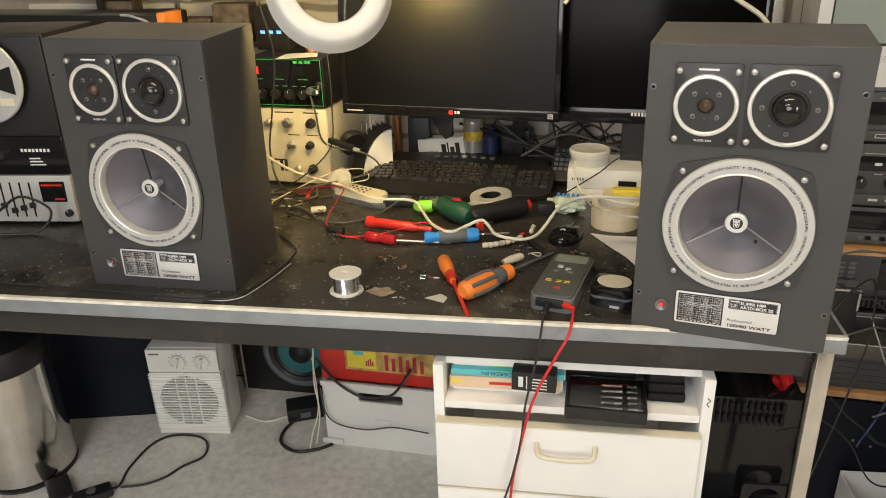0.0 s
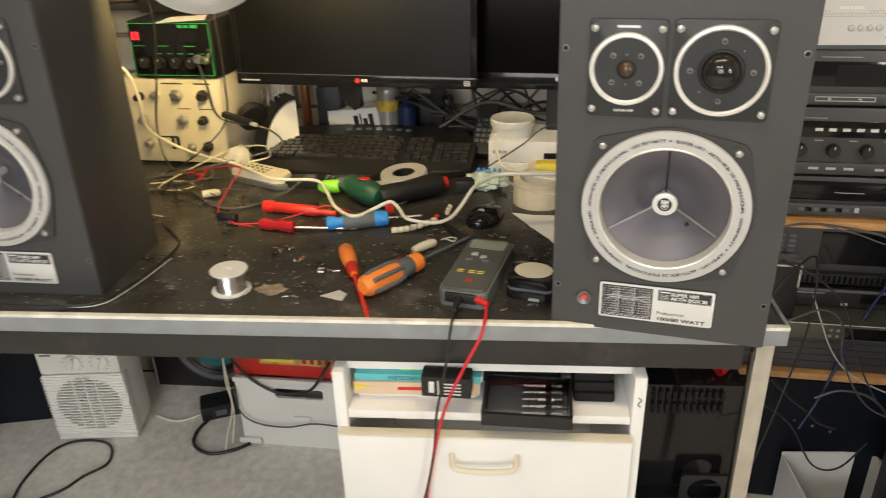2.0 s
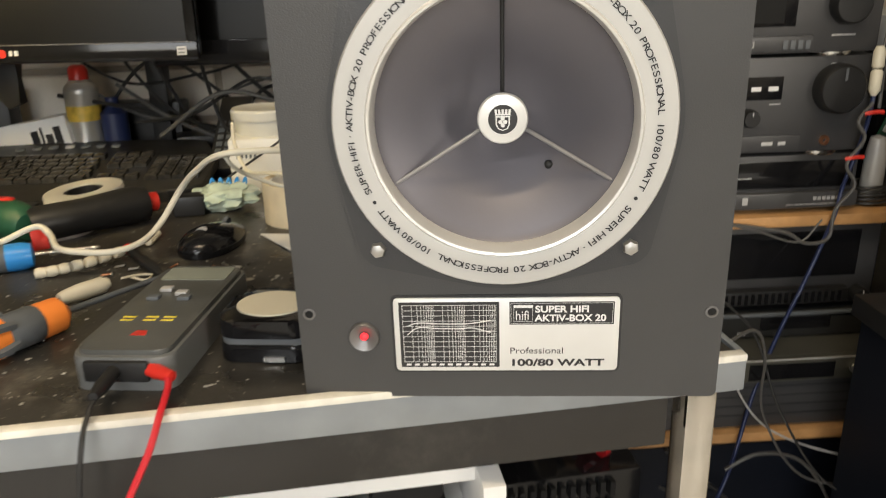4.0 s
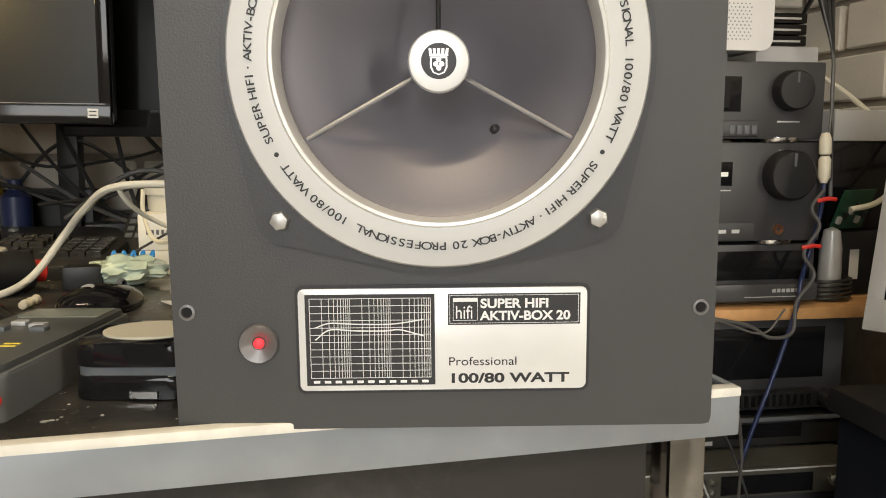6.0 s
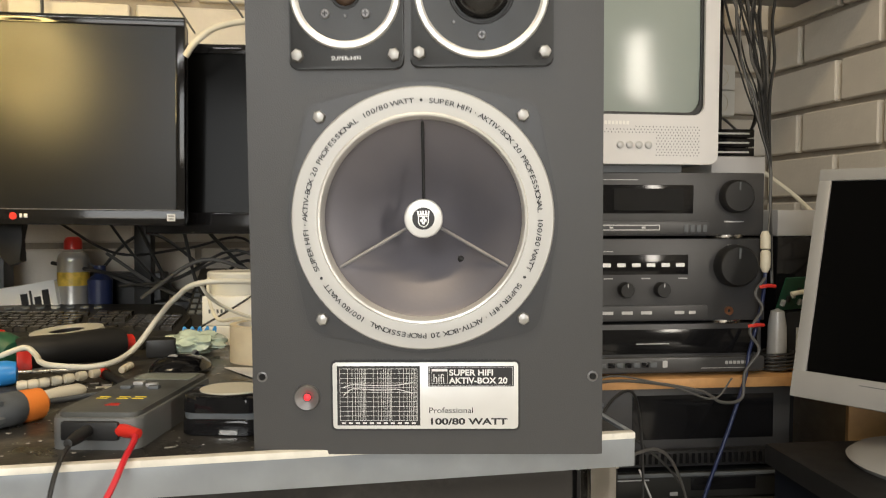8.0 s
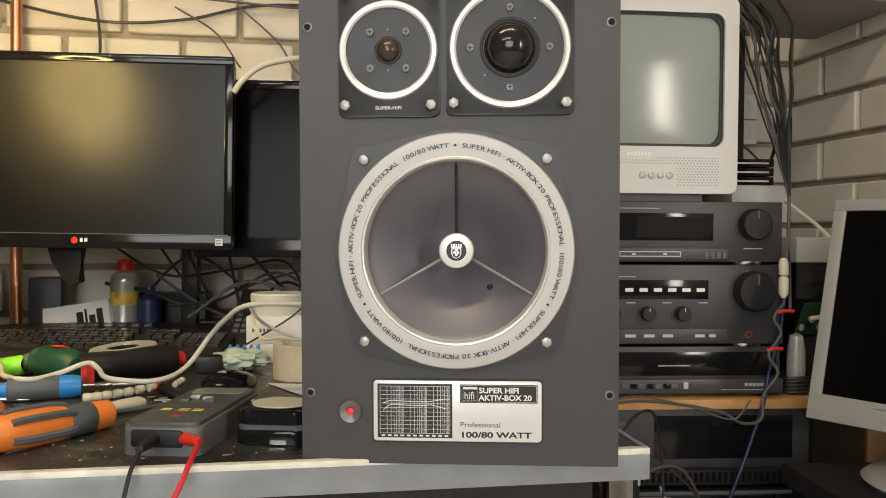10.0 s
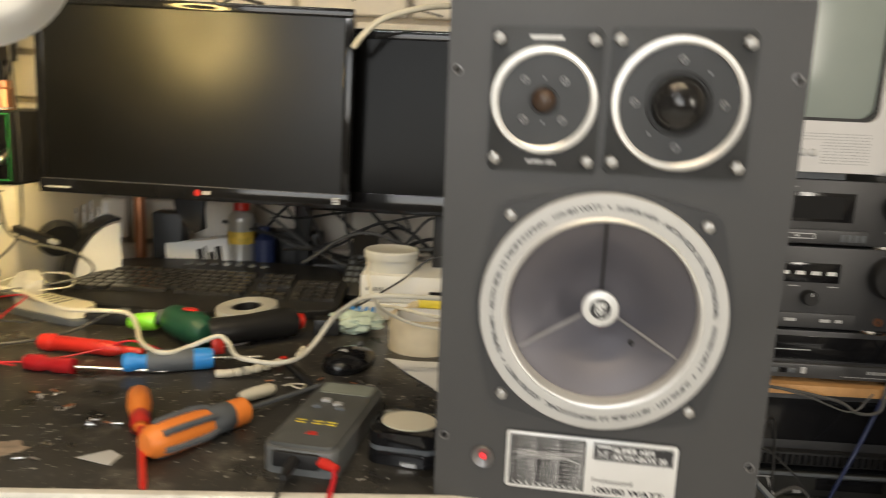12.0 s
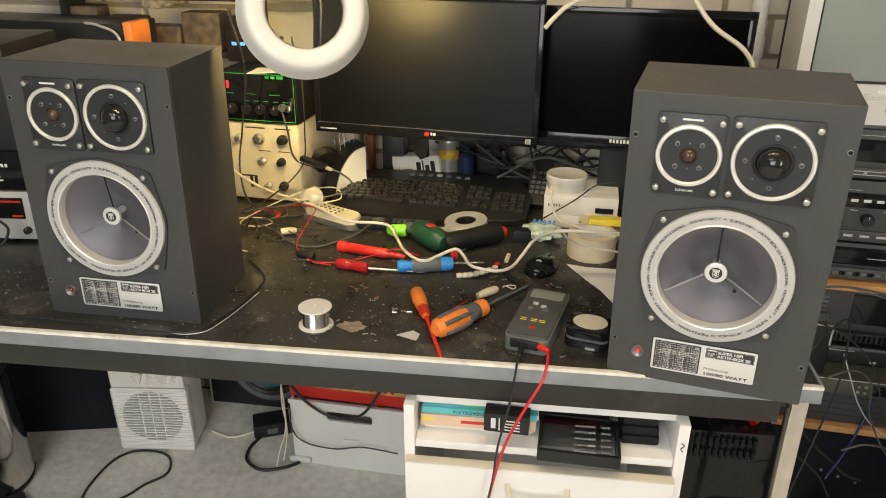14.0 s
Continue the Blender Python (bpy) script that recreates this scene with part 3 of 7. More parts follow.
    letters("title", "Professional", 0.0064, INK, lp, FRONT @ pose(0.0025, -0.0140, 0.00405), sx=1.15)
    letters("title", "100/80 WATT", 0.0070, INK, lp, FRONT @ pose(0.0025, -0.0232, 0.00405), bold=0.00022, sx=1.5)
    return sp


loudspeaker(pose(0.2014, 1.1085, TOP - 0.0005, 0, 0, -6.85) @ pose(0, 0, 0, 0.6, -0.45, 0), "dark grey loudspeaker box with silver rings, red lamp lit", LEDRED)
loudspeaker(pose(-0.7685, 1.0992, TOP - 0.0010, 0, 0, 3.7) @ pose(0, 0, 0, -0.25, 0.8, 0), "dark grey loudspeaker box with silver rings, lamp off", REDCLEAR)


# ---- small builders ----
def screwdriver(label, p, q, tip, prof, handle, shaft, rs, bands=(), group=""):
    """A screwdriver lying from the handle's end p to its neck q, with the blade's tip at tip."""
    sd = thing("screwdriver", label, "screwdriver", group=group)
    n = (Vector(q) - Vector(p)).length
    h = part("handle", L([(r, a * n) for r, a in prof], 20, along(p, q)), handle, sd)
    for a0, a1, r, material in bands:
        part("grip", L([(r * 0.9, a0 * n), (r, a0 * n + 0.002), (r, a1 * n - 0.002), (r * 0.9, a1 * n)], 20, along(p, q)), material, h)
    k = (Vector(tip) - Vector(q)).length
    part("blade", L([(rs, -0.004), (rs, k * 0.93), (rs * 0.9, k * 0.97), (rs * 0.3, k), (0, k)], 12, along(q, tip)), shaft, sd)
    return sd


def cable(label, pts, r, material, name="cable", seg=7, n=8):
    return solo(name, T(pts, r, seg, n), material, label, "cable")


def knob(parent, x, y, z, r, depth, material=None, name="knob"):
    k = part(name, L([(r, 0), (r * 0.97, depth * 0.85), (r * 0.88, depth), (0, depth)], 28, FRONT), material or BLACK, parent, m=pose(x, y, z))
    part("pointer", B(-r * 0.05, r * 0.05, -depth - 0.0006, -depth + 0.0004, r * 0.35, r * 0.85), WHITEINK if r < 0.02 else GREYRUB, k)
    return k


def bars(parent, cells, material, y, name="marking"):
    """Flat printed bars (x0, x1, z0, z1) on a front at depth y."""
    for x0, x1, z0, z1 in cells:
        part(name, box(bmesh.new(), x0, x1, y - 0.0005, y + 0.0004, z0, z1), material, parent)


# ---- monitors ----
PLACE = BENCH


def flat_monitor(label, m, w, h, bez, chin, depth, body, screen, mark=None):
    """A flat monitor; its origin is the middle of the lower front edge."""
    mo = thing("monitor", label, "monitor", m)
    part("back_shell", B(-w / 2 + 0.004, w / 2 - 0.004, 0.012, depth, 0.004, h - 0.004, 0.006), BLACK if body is not SILVERPL else SILVERPL, mo)
    bz = bmesh.new()
    box(bz, -w / 2, w / 2, 0, 0.014, 0, chin, 0.002)
    box(bz, -w / 2, w / 2, 0, 0.014, h - bez, h, 0.002)
    box(bz, -w / 2, -w / 2 + bez, 0.0002, 0.014, chin - 0.001, h - bez + 0.001, 0.002)
    box(bz, w / 2 - bez, w / 2, 0.0002, 0.014, chin - 0.001, h - bez + 0.001, 0.002)
    part("bezel", bz, body, mo)
    part("screen", B(-w / 2 + bez - 0.001, w / 2 - bez + 0.001, 0.0035, 0.012, chin - 0.001, h - bez + 0.001), screen, mo, "dark switched-off screen")
    return mo


lgm = flat_monitor("black flat monitor, switched off, with a red badge", pose(-0.378, 1.692, 0.9365, 0, 0.5, 0), 0.513, 0.314, 0.014, 0.024, 0.045, BLACKGLOSS, SCREEN)
part("badge", slab(bmesh.new(), disc_outline(0.0055, 20), 0, 0.0006, FRONT), RED, lgm, "small round red badge", pose(0.008, 0.0003, 0.013))
bars(lgm, [(0.017, 0.021, 0.0105, 0.0165), (0.0235, 0.0285, 0.0105, 0.0165)], WHITEINK, 0, "badge_marking")
part("sticker", B(-0.006, 0.006, -0.0004, 0.0008, -0.0055, 0.0055), SILVERPL, lgm, "small grey sticker", pose(0.236, 0, 0.0125))
bars(lgm, [(0.232, 0.240, 0.0095, 0.0110), (0.232, 0.240, 0.0140, 0.0155)], INK, -0.0006, "sticker_marking")
bars(lgm, [(-0.245, -0.205, 0.008, 0.011)], SILVERPL, 0, "maker_marking")
part("lower_lip", B(-0.25, 0.25, -0.0008, 0.001, 0.0230, 0.0240), BEZEL, lgm)
part("mount_post", B(0.115, 0.145, 0.225, 0.255, -0.1862, 0.20, 0.003), BLACK, lgm)
part("mount_arm", B(-0.03, 0.130, 0.20, 0.2245, 0.13, 0.16, 0.003), BLACK, lgm)
part("mount_link", B(-0.03, 0.0, 0.046, 0.1995, 0.132, 0.158, 0.003), BLACK, lgm)
part("mount_plate", B(-0.05, 0.05, 0.0455, 0.056, 0.09, 0.20, 0.003), BLACK, lgm)

solo("cable_pouch", slab(bmesh.new(), [(-0.030, 0.0), (0.030, 0.0), (0.024, -0.030), (0.026, -0.062), (0.008, -0.070), (-0.006, -0.055), (-0.022, -0.028)], -0.012, 0.006, FRONT, 0.003), BLACK, "black cloth pouch hanging under the monitor", "pouch", pose(-0.405, 1.745, 0.942))

php = flat_monitor("black flat monitor, switched off, beside the other", pose(0.052, 1.752, 0.922, -2, 0, -1), 0.500, 0.305, 0.016, 0.034, 0.05, BLACKGLOSS, DARKSCREEN)
bars(php, [(-0.020 + 0.0075 * i, -0.0155 + 0.0075 * i, 0.018, 0.026) for i in range(7)], WHITEINK, 0, "maker_marking")
part("neck", B(-0.04, 0.04, 0.04, 0.07, -0.15, 0.12, 0.006), BLACK, php)
part("foot", B(-0.11, 0.11, -0.03, 0.15, -0.168, -0.15, 0.006), BLACKGLOSS, php)

# ---- keyboard ----
kb = thing("keyboard", "black multimedia computer keyboard with dusty keys", "keyboard", pose(-0.372, 1.772, TOP, 0, 0, 1.5) @ Matrix.Diagonal((1, 0.86, 1, 1)))
ko = [(-0.235, -0.105), (-0.225, -0.125), (-0.10, -0.142), (0.0, -0.146), (0.10, -0.140), (0.215, -0.118), (0.232, -0.10), (0.236, 0.02), (0.205, 0.115), (0.18, 0.128), (0.0, 0.140), (-0.18, 0.128), (-0.205, 0.115), (-0.238, 0.02)]
part("body", slab(bmesh.new(), ko, 0.002, 0.016, pose(0, 0, 0.016, 7.0), 0.004), BLACK, kb)
part("wrist_rest", slab(bmesh.new(), [(-0.20, -0.132), (0.0, -0.155), (0.19, -0.126), (0.18, -0.078), (-0.19, -0.078)], 0.002, 0.017, pose(0, 0, 0.012, 6.0), 0.005), BLACK, kb)
part("foot", B(-0.20, 0.20, 0.08, 0.10, 0.0, 0.028), BLACK, kb)
part("front_foot", B(-0.18, 0.18, -0.125, -0.10, 0.0, 0.006), BLACK, kb)
KEY = finish(slab(bmesh.new(), [(-0.0085, -0.0085), (0.0085, -0.0085), (0.0085, 0.0085), (-0.0085, 0.0085)], 0, 0.007, None, 0.0018), "key", mat("dusty_black_keys", (0.028, 0.027, 0.026), 0.10, var=0.4, scale=160, bump=0.05, obj=0.3), 30)


def key(x, y, sx=1.0):
    o = new("key", KEY)
    o.parent = kb
    o.matrix_basis = pose(0, 0, 0.016, 7.0) @ Matrix.Translation((x, y, 0.016)) @ Matrix.Diagonal((sx, 1, 1, 1))


for r in range(6):
    y = -0.060 + r * 0.0195 + (0.006 if r == 5 else 0)
    for c in range(15):
        x = -0.212 + c * 0.0192 + 0.004 * (r % 2)
        if r == 0 and 3 <= c <= 8:
            if c == 5:
                key(x + 0.004, y, 5.6)
            continue
        key(x, y - 0.00008 * (c - 7) ** 2)
    for c in range(3):
        if not (r == 2 or (r == 1 and c != 1)):
            key(0.092 + c * 0.0192, y - 0.004)
    if r < 5:
        for c in range(4):
            key(0.158 + c * 0.0188, y - 0.008)
for i in range(7):
    part("media_button", L([(0.0075, 0), (0.0070, 0.003), (0, 0.0038)], 16), SILVERPL if i == 3 else GREYRUB, kb, m=pose(-0.075 + i * 0.024, 0.104 - 0.0008 * (i - 3) ** 2, 0.0445, 7))

# ---- signal generator, bench supply and things on them ----
gen = thing("signal_generator", "cream signal generator with metal knobs", "generator", pose(-0.787, 1.70, TOP))
part("case", B(-0.125, 0.105, 0.004, 0.30, 0.004, 0.195, 0.003), CREAM, gen)
part("front_panel", B(-0.123, 0.103, 0.0, 0.005, 0.006, 0.193, 0.001), CREAM, gen)
for i, (x, z, r) in enumerate(((-0.085, 0.155, 0.010), (-0.045, 0.160, 0.009), (0.005, 0.160, 0.013), (0.065, 0.160, 0.012), (-0.085, 0.105, 0.009), (0.010, 0.105, 0.010), (0.058, 0.105, 0.010), (-0.08, 0.05, 0.009), (0.020, 0.042, 0.009), (0.06, 0.045, 0.011))):
    k = part("knob", L([(r, 0), (r, 0.008), (r * 0.7, 0.010), (r * 0.7, 0.020), (0, 0.021)], 20, FRONT), STEEL if i % 3 else BLACK, gen, m=pose(x, 0, z))
bars(gen, [(-0.03 + 0.012 * i, -0.022 + 0.012 * i, 0.035, 0.065) for i in range(2)] + [(-0.06, -0.015, 0.062, 0.066), (-0.03, 0.02, 0.183, 0.186), (0.045, 0.085, 0.183, 0.186), (0.0, 0.03, 0.128, 0.130), (0.05, 0.08, 0.128, 0.130)], INK, 0, "marking")
for x in (-0.10, 0.08):
    for y in (0.02, 0.27):
        part("foot", B(x - 0.01, x + 0.01, y - 0.01, y + 0.01, 0, 0.005), BLACK, gen)

ps = thing("bench_power_supply", "black bench power supply with green markings", "power supply", pose(-0.775, 1.695, TOP + 0.195))
part("case", B(-0.095, 0.095, 0.004, 0.26, 0.003, 0.122, 0.003), BLACK, ps)
part("front_panel", B(-0.093, 0.093, 0.0, 0.005, 0.005, 0.120, 0.001), BLACKGLOSS, ps)
for x, material in ((-0.072, LEDRED), (-0.02, DARK), (0.042, DARK)):
    part("display", B(x - 0.020, x + 0.020, -0.0008, 0.001, 0.080, 0.103), BLACKGLOSS, ps)
bars(ps, [(-0.086, -0.080, 0.083, 0.100), (-0.076, -0.070, 0.083, 0.100)], LEDRED, -0.0012, "lit_digit")
bars(ps, [(-0.091, 0.091, 0.1165, 0.1180), (-0.091, 0.091, 0.008, 0.0095), (0.0895, 0.091, 0.008, 0.118), (-0.091, -0.0895, 0.008, 0.118), (-0.03, -0.005, 0.070, 0.0715), (0.03, 0.055, 0.070, 0.0715), (-0.085, -0.06, 0.070, 0.0715), (0.022, 0.032, 0.108, 0.114), (0.036, 0.046, 0.108, 0.114), (0.050, 0.066, 0.108, 0.115)], GREENINK, 0, "green_marking")
bars(ps, [(-0.035 + 0.024 * i, -0.022 + 0.024 * i, 0.054, 0.0555) for i in range(5)], GREENINK, 0, "green_marking")
for i in range(4):
    knob(ps, -0.065 + i * 0.036, 0, 0.036, 0.0115, 0.013)
part("connector", L([(0.008, 0), (0.008, 0.012), (0.0065, 0.013), (0.0065, 0.028), (0.009, 0.029), (0.009, 0.04), (0, 0.041)], 18, FRONT @ pose(0, 0, 0, -18, 0, 0)), STEEL, ps, "nickel plug connector", pose(0.075, 0, 0.040))
for x in (-0.075, 0.075):
    for y in (0.03, 0.23):
        part("foot", B(x - 0.01, x + 0.01, y - 0.01, y + 0.01, 0, 0.004), BLACK, ps)
zt = TOP + 0.195 + 0.122
dev = thing("small_instrument", "small dark instrument with blue lamps on the supply", "instrument", pose(-0.852, 1.80, zt))
part("case", B(-0.045, 0.045, 0, 0.09, 0, 0.105, 0.004), BLACK, dev)
for i in range(3):
    part("lamp", B(-0.03 + 0.022 * i, -0.018 + 0.022 * i, -0.001, 0.001, 0.040, 0.048), BLUELED, dev, "lit blue lamp")
bp = thing("brass_jar", "small brass pot on the power supply", "pot", pose(-0.735, 1.77, zt))
part("pot", L([(0, 0), (0.016, 0), (0.016, 0.035), (0.012, 0.038), (0.012, 0.050), (0, 0.05)], 24), COPPER, bp)
part("pen", T([(0, 0, 0.02), (0.02, -0.01, 0.09)], 0.003, 8, smooth=False), BLACK, bp)
solo("paper_scrap", slab(bmesh.new(), [(-0.05, -0.03), (0.05, -0.02), (0.04, 0.03), (-0.04, 0.03)], 0, 0.001, pose(0, 0, 0, 2, -2)), PAPER, "crumpled white paper on the power supply", "paper", pose(-0.745, 1.715, zt + 0.001, 0, 0, 8))

bt = thing("solvent_bottle", "white plastic solvent bottle with red print and cap", "bottle", pose(-0.985, 1.79, TOP, 0, 0, 8))
part("body", L([(0, 0), (0.044, 0.0), (0.048, 0.006), (0.048, 0.150), (0.044, 0.164), (0.022, 0.178), (0.016, 0.182), (0, 0.182)], 36), WHITEPLASTIC, bt)
part("cap", L([(0.019, 0.180), (0.019, 0.205), (0.015, 0.208), (0, 0.208)], 24), RED, bt, "red screw cap")
part("red_shoulder", L([(0.0483, 0.146), (0.0484, 0.152), (0.0445, 0.1645), (0.034, 0.171)], 36), RED, bt)
for z0, z1, a0, a1, material in ((0.012, 0.040, -80, -45, RED), (0.095, 0.120, -72, -30, INK), (0.020, 0.088, -100, -92, INK), (0.050, 0.056, -70, -40, GREYRUB), (0.064, 0.069, -70, -48, GREYRUB)):
    bm = bmesh.new()
    slices = [(0.0484 * math.cos(radians(a0 + (a1 - a0) * k / 6)), 0.0484 * math.sin(radians(a0 + (a1 - a0) * k / 6))) for k in range(7)]
    lo, hi = [bm.verts.new((x, y, z0)) for x, y in slices], [bm.verts.new((x, y, z1)) for x, y in slices]
    for k in range(6):
        bm.faces.new((lo[k], lo[k + 1], hi[k + 1], hi[k]))
    part("printed_block", bm, material, bt)

# quarter-round stand beside the keyboard
st = thing("desk_stand", "black desk stand with a white quarter-round side", "stand", pose(-0.590, 1.768, TOP, 0, 0, 46))
q = [(0, 0)] + [(-0.085 * math.sin(radians(a)) , 0.125 * math.cos(radians(a))) for a in range(0, 91, 9)]
part("side", slab(bmesh.new(), [(x + 0.05, y) for x, y in q], 0, 0.004, FRONT), WHITEPLASTIC, st, "white quarter-round side")
q2 = [(-0.092 * math.sin(radians(a)), 0.134 * math.cos(radians(a))) for a in range(0, 91, 9)]
part("rim", slab(bmesh.new(), [(x + 0.05, y) for x, y in q2] + [(x * 0.96 + 0.05, y * 0.965) for x, y in q2[::-1]], -0.050, 0.0055, FRONT), BLACK, st)
part("rest", L([(0, 0), (0.032, 0), (0.036, 0.012), (0.03, 0.024), (0, 0.026)], 28, pose(-0.045, 0.02, 0.095, -65, 0, 0)), BLACK, st)
part("base", B(-0.05, 0.055, 0.0, 0.055, 0, 0.012, 0.003), BLACK, st)
for i in range(5):
    part("pin", T([(-0.01 + 0.012 * i, 0.035, 0.012), (-0.012 + 0.013 * i, 0.037, 0.15 + 0.006 * (i % 3))], 0.0016, 6, smooth=False), STEEL, st)

# ---- behind the keyboard ----
solo("copper_pipe", T([(-0.585, 1.955, FZ), (-0.588, 1.955, 2.48)], 0.011, 14, smooth=False), COPPER, "bare copper pipe running up the brick wall", "pipe", kind="structure")
for x, r, nm in ((0.340, 0.018, "thin"), (0.470, 0.031, "thick")):
    p = thing("pipe", "white painted %s pipe on the brick wall" % nm, "pipe", pose(x, 2.00, 0), kind="structure")
    part("tube", T([(0, 0, FZ), (0, 0, 2.47)], r, 20, smooth=False), WHITEPIPE, p)
    part("collar", L([(r + 0.004, 1.10), (r + 0.004, 1.15)], 24), WHITEPIPE, p)
bx = thing("foil_box", "crumpled white and red box of bags behind the keyboard", "box", pose(-0.435, 1.915, TOP + 0.004, 0, -9, -12))
bm = box(bmesh.new(), -0.070, 0.066, -0.022, 0.030, 0, 0.078)
bmesh.ops.subdivide_edges(bm, edges=bm.edges[:], cuts=5, use_grid_fill=True)
for v in bm.verts:
    v.co += Vector((0.004, 0.003, 0.005)) * noise.noise(v.co * 45) if v.co.y > -0.02 else Vector((0, 0, 0.006 * noise.noise(v.co * 40) if v.co.z > 0.07 else 0))
part("carton", bm, PAPER, bx, smooth=0)
bars(bx, [(-0.012, 0.062, 0.006, 0.021)], RED, -0.0225, "red_band")
bars(bx, [(0.000, 0.013, 0.034, 0.062), (0.017, 0.021, 0.034, 0.066), (0.025, 0.037, 0.034, 0.054), (0.041, 0.053, 0.034, 0.064), (-0.040, -0.034, 0.030, 0.044), (-0.030, -0.024, 0.030, 0.044), (-0.020, -0.014, 0.030, 0.044)], INK, -0.0225, "marking")
part("torn_flap", slab(bmesh.new(), [(-0.075, 0.0), (-0.055, 0.002), (-0.038, 0.024), (-0.050, 0.050), (-0.068, 0.040)], 0.023, 0.027, FRONT), PAPER, bx)
sc = thing("spray_can", "spray can with red cap and yellow and black label", "can", pose(-0.365, 1.91, TOP))
part("can", L([(0, 0), (0.026, 0), (0.027, 0.003), (0.026, 0.006), (0.026, 0.122), (0.0268, 0.125), (0.024, 0.134), (0.016, 0.141), (0, 0.141)], 36), mat("pale_tinplate", (0.50, 0.49, 0.46), 0.32, 0.6, var=0.08, scale=20, bump=0.02), sc)
part("label_yellow", L([(0.0263, 0.080), (0.0263, 0.104)], 36), mat("ochre_print", (0.62, 0.42, 0.06), 0.4, var=0.35, scale=70, bump=0.0), sc)
part("label_black", L([(0.0263, 0.010), (0.0263, 0.034)], 36), BLACK, sc)
part("label_red", L([(0.0264, 0.012), (0.0264, 0.024)], 36), RED, sc)
part("rim", L([(0.0165, 0.1385), (0.0180, 0.141), (0.0165, 0.1435)], 28), STEEL, sc)
part("cap", L([(0.015, 0.142), (0.015, 0.158), (0.012, 0.164), (0.008, 0.166), (0, 0.166)], 24), RED, sc)
bl = thing("blue_bottle", "small dark blue bottle behind the keyboard", "bottle", pose(-0.318, 1.905, TOP))
part("body", L([(0, 0), (0.02, 0), (0.021, 0.09), (0.01, 0.10), (0.01, 0.115), (0, 0.115)], 24), CABLEBLUE, bl)
for (x, y, w, d, h, rz, material, lab) in ((-0.17, 1.93, 0.12, 0.06, 0.05, 15, BLACK, "black adapter block in the tangle of leads"), (-0.515, 1.935, 0.06, 0.05, 0.13, 5, BLACK, "black case behind the keyboard"), (-0.29, 1.965, 0.14, 0.05, 0.10, -4, BLACK, "black speaker box under the monitor"), (-0.05, 1.92, 0.16, 0.10, 0.045, -6, BLACKGLOSS, "gloss black box under the monitor")):
    solo("equipment_box", B(-w / 2, w / 2, -d / 2, d / 2, 0, h, 0.005), material, lab, "box", pose(x, y, TOP, 0, 0, rz))
rc = thing("handset", "black cordless handset with rows of keys", "handset", pose(-0.128, 1.80, TOP + 0.002, 38, 0, -4))
part("body", B(-0.025, 0.025, -0.0, 0.15, 0.0, 0.02, 0.005), BLACK, rc)
for i in range(15):
    part("button", B(-0.018 + (i % 3) * 0.013, -0.009 + (i % 3) * 0.013, 0.03 + (i // 3) * 0.014, 0.038 + (i // 3) * 0.014, 0.0195, 0.022), GREYRUB, rc)

# white box with a jar on it
MILKY = mat("milky_plastic", (0.66, 0.66, 0.62), 0.3, var=0.05, scale=20, bump=0.02, coat=0.3)
wb = thing("network_box", "white plastic network box with a dark slot", "box", pose(-0.022, 1.775, TOP, 0, 0, 2))
part("lower_case", B(-0.080, 0.085, -0.075, 0.08, 0, 0.030, 0.003), WHITEPLASTIC, wb)
part("upper_case", B(-0.080, 0.085, -0.073, 0.08, 0.0305, 0.076, 0.003), WHITEPLASTIC, wb)
bars(wb, [(-0.070 + 0.006 * i, -0.067 + 0.006 * i, 0.050, 0.056) for i in range(5)], GREYRUB, -0.0735, "marking")
part("slot", B(0.035, 0.075, -0.0745, -0.07, 0.040, 0.052), DARK, wb)
jr = thing("plastic_jar", "translucent white plastic jar with lid", "jar", pose(-0.055, 1.755, TOP + 0.076))
part("pot", L([(0, 0), (0.040, 0), (0.043, 0.004), (0.044, 0.026), (0, 0.026)], 40), MILKY, jr)
part("lid", L([(0.0465, 0.022), (0.0470, 0.033), (0.0445, 0.036), (0.040, 0.0345), (0, 0.0345)], 40), MILKY, jr)


def tape_roll(label, x, y, z, r, ri, h, tilt=0):
    tr = thing("tape_roll", label, "tape roll", pose(x, y, z, tilt))
    part("tape", L([(ri + 0.003, 0), (r, 0), (r, h), (ri + 0.003, h)], 48), TAPE, tr)
    part("core", L([(ri + 0.003, 0.0005), (ri + 0.003, h - 0.0005), (ri, h - 0.0005), (ri, 0.0005), (ri + 0.003, 0.0005)], 48), PAPER, tr)
    return tr


tape_roll("roll of masking tape on the bench", 0.016, 1.567, TOP, 0.050, 0.038, 0.050)
tape_roll("wide roll of masking tape on the bench", 0.032, 1.672, TOP, 0.048, 0.030, 0.036)
yb = thing("yellow_box", "small yellow box with a red end", "box", pose(0.045, 1.617, TOP + 0.050, 0, 0, 4))
part("carton", B(-0.04, 0.03, -0.012, 0.012, 0, 0.014, 0.002), YELLOW, yb)
part("end", B(0.0302, 0.036, -0.011, 0.011, 0.001, 0.013, 0.001), RED, yb)

